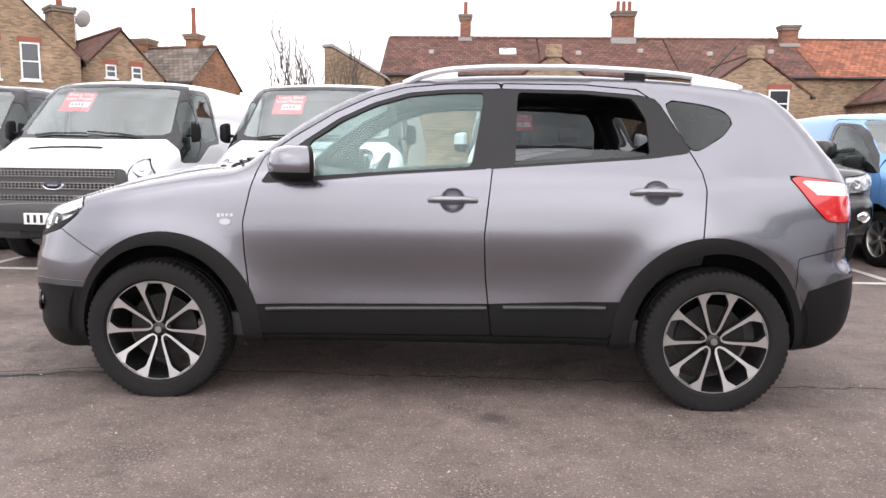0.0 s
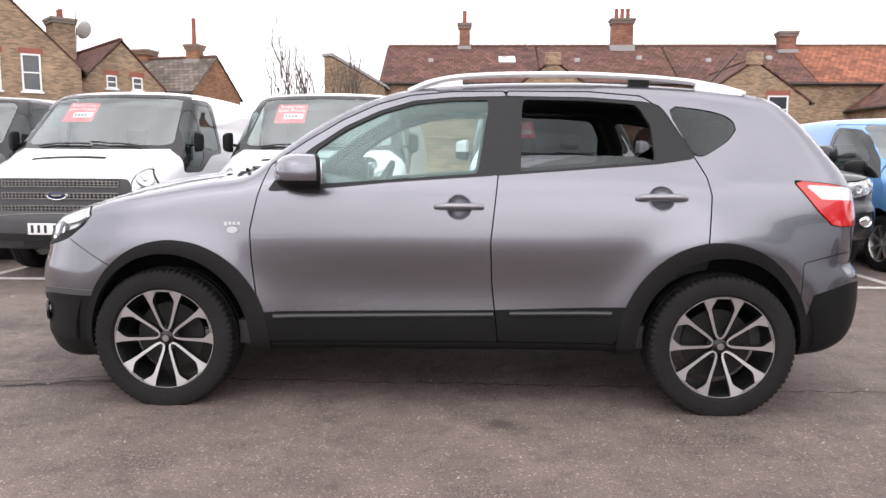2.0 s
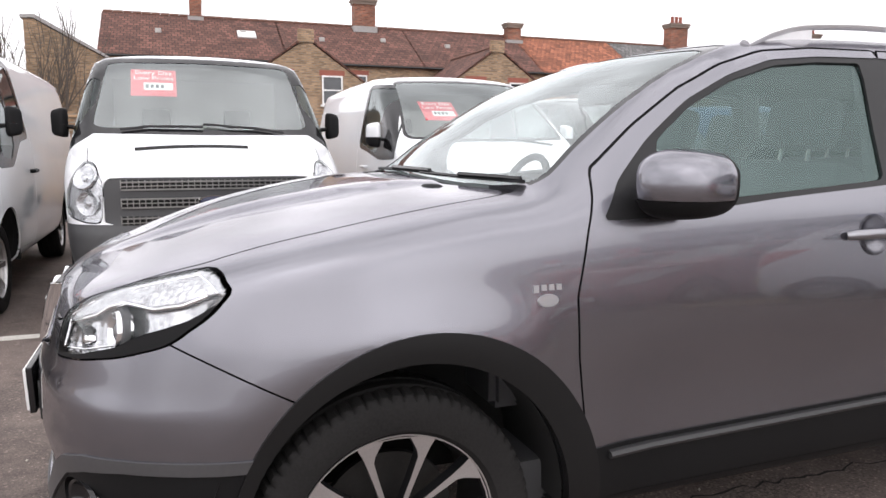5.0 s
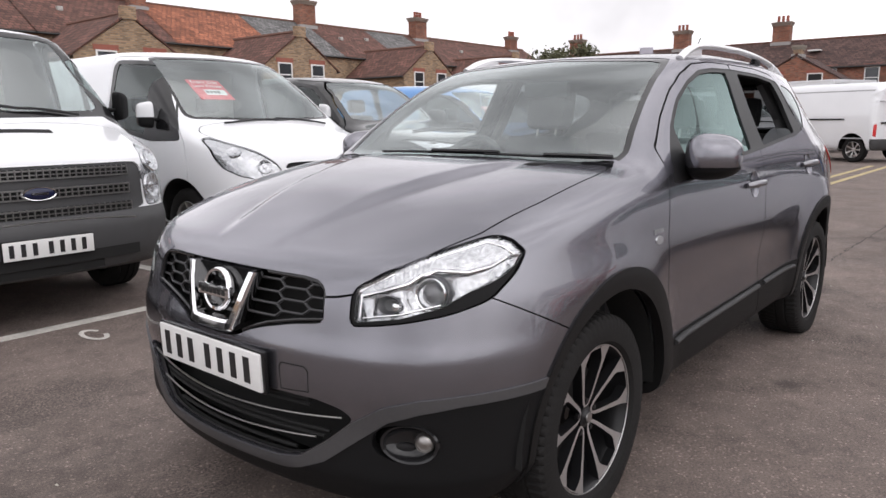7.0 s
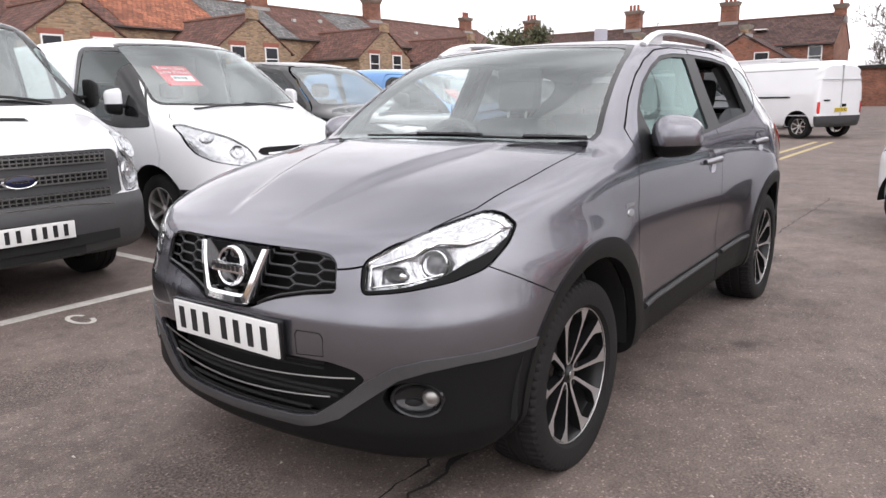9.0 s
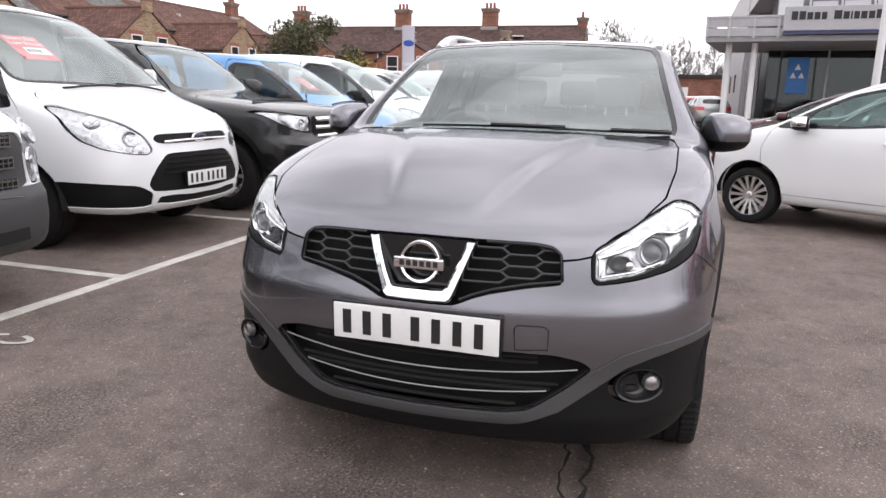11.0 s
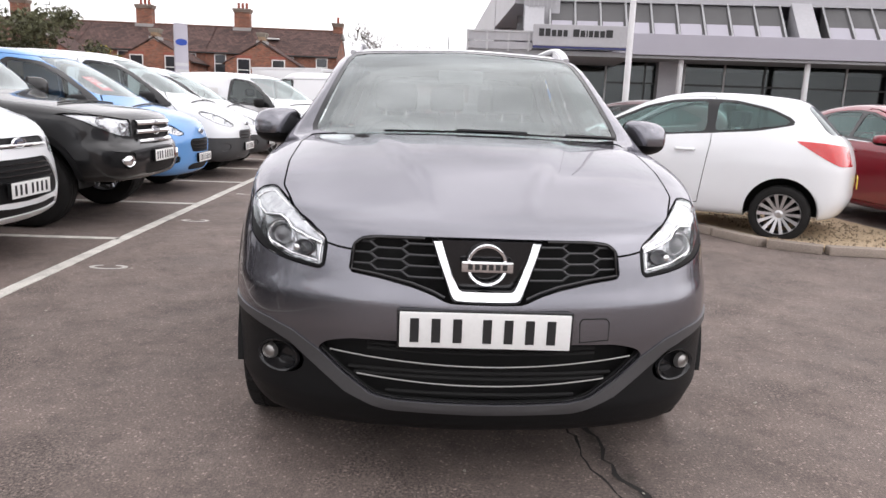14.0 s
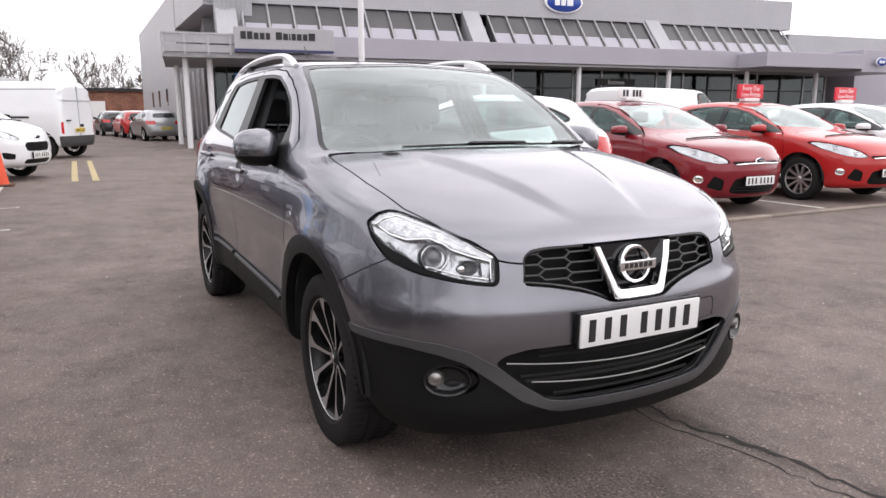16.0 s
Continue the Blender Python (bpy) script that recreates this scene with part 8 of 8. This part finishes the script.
part("side_glazing", bmbox(30.2, 40.0, -3.62, -3.57, 0.1, 3.4), M_CLERE, show, "dark side glazing", False).matrix_basis = BACK
for k in range(7):
    part("mullion", bmbox(30.2 + k * 1.6, 30.28 + k * 1.6, -3.57, -3.50, 0.0, 3.45), M_MULL, show, smooth=False).matrix_basis = BACK
for k in range(3):
    part("side_window", bmbox(45.8 + k * 5.0, 46.6 + k * 5.0, -3.56, -3.51, 1.8, 2.9), M_ROOMD, show, smooth=False).matrix_basis = BACK
part("fascia", bmbox(26.0, 28.4, -34.2, -8.6, 3.62, 4.47, 0.03), M_FASCIA, show, smooth=False)
part("fascia", bmbox(24.0, 28.4, -41.0, -33.6, 3.60, 4.33, 0.03), M_FASCIA, show, "projecting fascia box", False)
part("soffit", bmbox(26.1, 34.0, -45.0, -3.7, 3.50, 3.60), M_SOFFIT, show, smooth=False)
part("roof_deck", bmbox(28.0, 34.0, -45.0, -3.7, 4.36, 4.46), M_FASCIA, show, smooth=False)
for a, b in ((-17.0, -5.4), (-29.75, -19.1), (-40.7, -30.95)):
    bm = bmesh.new()
    prism(bm, [(28.2, 4.48), (29.7, 6.12), (29.7, 4.48)], a, b, "y")
    gl = part("roof_glazing", bm, M_CLERE, show, "sloping grey roof glazing", False)
    n = 9
    for k in range(n + 1):
        y = a + (b - a) * k / n
        bm = bmesh.new()
        tube(bm, [(28.12, y, 4.54), (29.62, y, 6.18)], 0.05, 4)
        part("glazing_bar", bm, M_MULL, gl)
    bm = bmesh.new()
    for k in range(n):
        y0, y1 = a + (b - a) * (k + 0.12) / n, a + (b - a) * (k + 0.92) / n
        vs = [bm.verts.new(p) for p in ((28.21, y0, 4.515), (28.21, y1, 4.515), (28.85, y1, 5.215), (28.85, y0, 5.215))]
        bm.faces.new(vs)
    part("glazing_blinds", bm, M_FASCIA, gl, smooth=False)
for y in (-18.05, -30.35, -4.6):
    bm = bmesh.new()
    prism(bm, [(27.9, 4.48), (29.7, 6.4), (29.8, 4.48)], y - 0.5, y + 0.5, "y")
    part("glazing_pier", bm, M_CLADW, show, smooth=False)
for y in (-11.6, -17.4, -23.16, -29.16, -34.88, -40.43):
    bm = bmesh.new()
    tube(bm, [(26.5, y, 0), (26.5, y, 3.62)], 0.13, 14)
    part("column", bm, M_POST, show)
# glazed front with mullions, floor and a plain back
part("shop_front", bmbox(28.6, 28.63, -44.0, -3.9, 0.12, 3.60), M_SHOPG, show, smooth=False)
for k in range(21):
    y = -4.46 - k * 1.97
    part("mullion", bmbox(28.54, 28.66, y - 0.04, y + 0.04, 0.0, 3.60), M_MULL if k % 3 else M_GUTTER, show, smooth=False)
part("transom", bmbox(28.55, 28.65, -44.0, -8.4, 2.55, 2.63), M_GUTTER, show, smooth=False)
part("floor_slab", bmbox(27.9, 34.0, -44.5, -3.7, 0.0, 0.12), M_FLOORS, show, smooth=False)
part("end_wall", bmbox(27.9, 28.7, -12.0, -10.9, 0.0, 3.6), M_CLADW, show, smooth=False)
part("low_wing", bmbox(29.7, 45.0, -64.0, -41.6, 0.0, 5.95), M_CLADW, show, smooth=False)
part("low_wing_front", bmbox(27.6, 29.7, -64.0, -45.2, 0.0, 4.3), M_FASCIA, show, smooth=False)
part("entrance_board", bmbox(28.48, 28.52, -28.4, -25.8, 2.75, 3.10), M_INK, show, "dark entrance board with pale lettering", False)
words("entrance_lettering", "Entrance", 0.32, M_SIGNW, show, pose(28.47, -27.1, 2.92, 90, 0, -90), 0.004)
# corner canopy with panelled balustrade and two posts
can = thing("canopy", "grey panelled entrance canopy with a pale sign box", "canopy", pose(23.5, -4.0, 0, 0, 0, -7.5) @ Matrix.Diagonal((1, 0.9, 1, 1)) @ pose(-23.5, 4.0, 0))
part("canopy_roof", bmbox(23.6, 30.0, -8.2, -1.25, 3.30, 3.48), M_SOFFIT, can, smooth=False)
for z0, z1 in ((3.48, 3.74), (3.80, 4.10)):
    part("panel_band", bmbox(23.55, 23.65, -4.0, -1.25, z0, z1), M_CLADW, can, smooth=False)
    part("panel_band", bmbox(23.65, 30.0, -1.32, -1.22, z0, z1), M_CLADW, can, smooth=False)
for y in (-1.28, -2.1, -3.0, -3.85):
    part("panel_post", bmbox(23.50, 23.58, y - 0.04, y + 0.04, 3.40, 4.16), M_MULL, can, smooth=False)
part("top_rail", bmbox(23.52, 23.66, -4.0, -1.22, 4.10, 4.16), M_MULL, can, smooth=False)
sg = part("sign_box", bmbox(23.35, 23.75, -8.05, -4.0, 3.62, 4.40, 0.02), M_CLADW, can, "pale sign box with plain dark bars", False)
part("sign_edge", bmbox(23.36, 23.74, -8.04, -4.02, 3.54, 3.62), M_NAVY, sg, smooth=False)
y = -4.25
for wch in (0.26, 0.26, 0.24, 0.24, 0.22, 0.0, 0.30, 0.24, 0.10, 0.22, 0.24, 0.24, 0.32):
    if wch:
        part("sign_bar", bmbox(23.335, 23.349, y - wch + 0.05, y, 3.97, 4.20 if wch < 0.25 else 4.24), M_INK, sg, smooth=False)
    y -= wch if wch else 0.18
for x, y in ((24.4, -2.1), (24.4, -3.05), (28.6, -1.75)):
    bm = bmesh.new()
    tube(bm, [(x, y, 0), (x, y, 3.32)], 0.12, 14)
    part("post", bm, M_POST, can)
# stair screen above the canopy
bm = bmesh.new()
prism(bm, [(-3.6, 4.9), (-3.6, 7.4), (-5.4, 8.1), (-5.4, 4.9)], 29.35, 29.5, "x")
part("stair_screen", bm, M_CLADW, can, smooth=False)
for k in range(7):
    part("stair_baluster", bmbox(29.25, 29.3, -3.9 - k * 0.22, -3.86 - k * 0.22, 5.0 + k * 0.15, 6.6 + k * 0.2), M_MULL, can, smooth=False)
oval = thing("oval_sign", "plain dark blue oval sign with a white edge", "sign", TURN @ pose(29.55, -24.0, 6.95, 0, 0, -90))
o1 = part("oval_face", lathe(bmesh.new(), [(0.0001, -0.10), (1.1, -0.10), (1.2, -0.04), (1.2, 0.0)], 40), M_OVAL, oval)
o1.matrix_basis = Matrix.Diagonal((1, 1, 0.42, 1))
o2 = part("oval_edge", lathe(bmesh.new(), [(1.15, -0.11), (1.28, -0.08), (1.28, 0.0)], 40), M_SIGNW, oval)
o2.matrix_basis = Matrix.Diagonal((1, 1, 0.42, 1))
o3 = part("oval_bars", box(box(box(bmesh.new(), -0.62, -0.30, -0.12, -0.10, -0.17, 0.20), -0.2, 0.1, -0.12, -0.10, -0.17, 0.12), 0.2, 0.6, -0.12, -0.10, -0.17, 0.16), M_SIGNW, oval, smooth=False)
part("sign_board", bmbox(24.1, 28.4, -44.6, -41.02, 3.45, 4.6, 0.03), M_FASCIA, show, "pale sign board", False)
copy_thing(oval, TURN @ pose(23.9, -42.3, 3.98, 0, 0, -90) @ Matrix.Scale(0.42, 4))
board = thing("test_sign", "blue test-centre board with three white triangles beside the shop front", "sign", TURN @ pose(27.85, -5.2, 0, 0, 0, -90))
part("board_panel", bmbox(-0.45, 0.45, -0.05, 0.0, 1.6, 3.0, 0.01), mat("sign_blue", (0.03, 0.18, 0.50), 0.4), board, smooth=False)
for k, (a, b) in enumerate(((0, 2.62), (-0.17, 2.30), (0.17, 2.30))):
    part("triangle", prism(bmesh.new(), [(a - 0.13, b - 0.1), (a + 0.13, b - 0.1), (a, b + 0.13)], -0.056, -0.05), M_SIGNW, board, smooth=False)

# ---- yard furniture ----
fp = thing("flagpole", "tall white flagpole standing in the yard", "flagpole", pose(11.25, -4.2, 0))
bm = bmesh.new()
tube(bm, [(0, 0, 0), (0, 0, 4.5), (0, 0, 9.0)], [0.075, 0.06, 0.04], 12)
part("pole", bm, M_POST, fp)
part("base_plate", bmbox(-0.15, 0.15, -0.15, 0.15, 0, 0.03), M_STEEL, fp)
tt = thing("totem_sign", "slim pale totem sign with a blue oval", "sign", pose(14.2, 6.1, 0, 0, 0, -60))
part("panel", bmbox(-0.16, 0.16, -0.06, 0.06, 0.0, 3.0, 0.02), M_FASCIA, tt)
part("oval", prism(bmesh.new(), ellipse(0, 2.55, 0.14, 0.08), -0.07, -0.06), M_OVAL, tt)
for k in range(4):
    part("plain_bar", bmbox(-0.16, 0.16, -0.066, -0.061, 1.5 + k * 0.16, 1.58 + k * 0.16), M_MULL, tt, smooth=False)
cone = thing("traffic_cone", "orange traffic cone at the end of the parking bays", "traffic cone", pose(11.1, 2.82, 0))
part("cone", tube(bmesh.new(), [(0, 0, 0.03), (0, 0, 0.75)], [0.15, 0.035], 20), mat("orange_cone", (0.75, 0.09, 0.03), 0.5), cone)
part("cone_base", bmbox(-0.22, 0.22, -0.22, 0.22, 0.0, 0.04, 0.01), mat("brown_cone_base", (0.12, 0.05, 0.03), 0.7), cone)
# wooden shed and low buildings far down the yard
far = thing("low_building", "low brown brick building far down the yard", "building", pose(78, 2.0, 0))
uv_mesh(part("wall", bmbox(0, 8, -9, 6, 0, 3.6), M_REDB, far, smooth=False))
part("flat_roof", bmbox(-0.3, 8.3, -9.3, 6.3, 3.6, 3.9), M_GUTTER, far, smooth=False)
part("door_panel", bmbox(-0.03, 0.0, -4, -1, 0, 2.6), M_UPVC, far, smooth=False)

# kerbed island with gravel
KERB = [(3.75, -2.92), (3.2, -3.05), (2.62, -3.28), (2.36, -3.7), (2.28, -4.3), (2.30, -5.0), (3.0, -5.12)]
isl = thing("kerb_island", "low concrete kerb round a gravel strip", "kerb", pose(0, 0, 0), kind="structure")
for (ax, ay), (bx, by) in zip(KERB, KERB[1:]):
    d = Vector((bx - ax, by - ay, 0))
    k = max(1, int(d.length / 0.6))
    for i in range(k):
        p, q = Vector((ax, ay, 0)) + d * i / k, Vector((ax, ay, 0)) + d * (i + 1) / k
        L = (q - p).length
        part("kerb_stone", bmbox(0.005, L - 0.005, -0.13, 0.0, 0.0, 0.085, 0.012), M_KERB, isl).matrix_basis = Matrix.Translation(p) @ Matrix.Rotation(math.atan2(d.y, d.x), 4, "Z")
bm = bmesh.new()
prism(bm, [(a + 0.06, b - 0.04) for a, b in KERB] + [(5.5, -5.0), (5.5, -3.2)], 0.0, 0.05, "z")
part("gravel_bed", bm, M_GRAVEL, isl, smooth=False)
rng = random.Random(11)
verts, faces = [], []
for i in range(900):
    x, y = rng.uniform(2.4, 4.6), rng.uniform(-4.95, -3.4)
    s = rng.uniform(0.008, 0.022)
    k = len(verts)
    verts += [(x - s, y, 0.05), (x, y - s, 0.05), (x + s, y, 0.05), (x, y + s * 0.8, 0.05), (x + s * 0.2, y, 0.05 + s)]
    faces += [(k, k + 1, k + 4), (k + 1, k + 2, k + 4), (k + 2, k + 3, k + 4), (k + 3, k, k + 4)]
gvl = mesh_ob("gravel", verts, faces, M_GRAVEL, isl, False)
gvl["kind"] = "stuff"
edge = thing("flush_kerb", "flush concrete edging in front of the sales row", "kerb", pose(0, 0, 0), kind="structure")
for i in range(18):
    part("edging_stone", bmbox(2.02, 2.14, -5.15 - 0.9 * (i + 1) + 0.006, -5.15 - 0.9 * i - 0.006, 0.0, 0.03, 0.008), M_KERB, edge)
for y in (-7.45, -10.2, -12.9, -15.6):
    strip("bay_line", 2.3, y, 6.8, y, 0.09, M_LINE, "worn white line between two sales bays")
for y in (1.25, 1.62):
    strip("cross_line", 11.5, y, 18.2, y - 0.05, 0.12, M_YLINE, "faded yellow line across the yard")
for x, y in ((0.94, 2.44), (3.08, 2.46), (5.3, 2.46), (7.5, 2.48), (-1.44, 2.42)):
    bm = bmesh.new()
    ring = [(x + 0.07 * math.cos(a), y + 0.14 * math.sin(a)) for a in np.linspace(0.5, 6.0, 14)]
    vs = [(bm.verts.new((a, b, 0.004)), bm.verts.new((x + (a - x) * 0.6, y + (b - y) * 0.72, 0.004))) for a, b in ring]
    for p, q in zip(vs, vs[1:]):
        bm.faces.new((p[0], p[1], q[1], q[0]))
    tagged(part("bay_mark", bm, M_LINE, None, smooth=False), "small worn white mark beside the bays", "road marking", "bay markings", "structure")

# litter: small stones and leaf scraps on the tarmac
M_SCRAP = mat("pale_scraps", (0.45, 0.42, 0.36), 0.9, rand=0.9)
rng = random.Random(5)
verts, faces = [], []
for i in range(420):
    x, y = rng.uniform(-6.5, 6.0), rng.uniform(-4.5, 3.0)
    s, a = rng.choice((0.004, 0.005, 0.006, 0.008, 0.012)), rng.uniform(0, 3.1)
    ca, sa = math.cos(a) * s, math.sin(a) * s * 0.9
    k = len(verts)
    verts += [(x - ca, y - sa, 0.001), (x + sa * 0.5, y - ca * 0.5, 0.002), (x + ca, y + sa, 0.001), (x - sa * 0.5, y + ca * 0.5, 0.002), (x, y, s * 0.7)]
    faces += [(k, k + 1, k + 4), (k + 1, k + 2, k + 4), (k + 2, k + 3, k + 4), (k + 3, k, k + 4)]
litter = tagged(mesh_ob("litter", verts, faces, M_SCRAP, None, False), "tiny pale stones and scraps on the tarmac", "litter", kind="stuff")
# cracks in the tarmac
M_CRACK = mat("tarmac_crack", (0.018, 0.016, 0.015), 0.95)


def crack(pts, w, seed):
    rng = random.Random(seed)
    bm = bmesh.new()
    rows = []
    for (ax, ay), (bx, by) in zip(pts, pts[1:]):
        k = max(2, int(math.hypot(bx - ax, by - ay) / 0.05))
        for i in range(k):
            t = i / k
            ww = w * rng.uniform(0.3, 1.2)
            c = Vector((ax + (bx - ax) * t + rng.uniform(-0.02, 0.02), ay + (by - ay) * t + rng.uniform(-0.02, 0.02), 0.0015))
            nrm = Vector((-(by - ay), bx - ax, 0)).normalized() * ww
            rows.append((bm.verts.new(c + nrm), bm.verts.new(c - nrm)))
    for a, b in zip(rows, rows[1:]):
        bm.faces.new((a[0], a[1], b[1], b[0]))
    return tagged(part("tarmac_crack", bm, M_CRACK, None, smooth=False), "thin dark crack across the tarmac", "crack", kind="structure")


crack([(-6.5, -0.75), (-3.6, -0.62), (-2.31, -0.53), (-1.86, -0.42), (-1.05, -0.41), (-0.2, -0.44), (0.7, -0.43), (1.8, -0.47), (3.2, -0.46), (6.5, -0.52)], 0.006, 3)
crack([(-1.45, -0.47), (-1.72, -0.50), (-1.93, -0.51), (-2.08, -0.56), (-2.3, -0.63), (-2.55, -0.63), (-3.2, -0.72)], 0.013, 8)
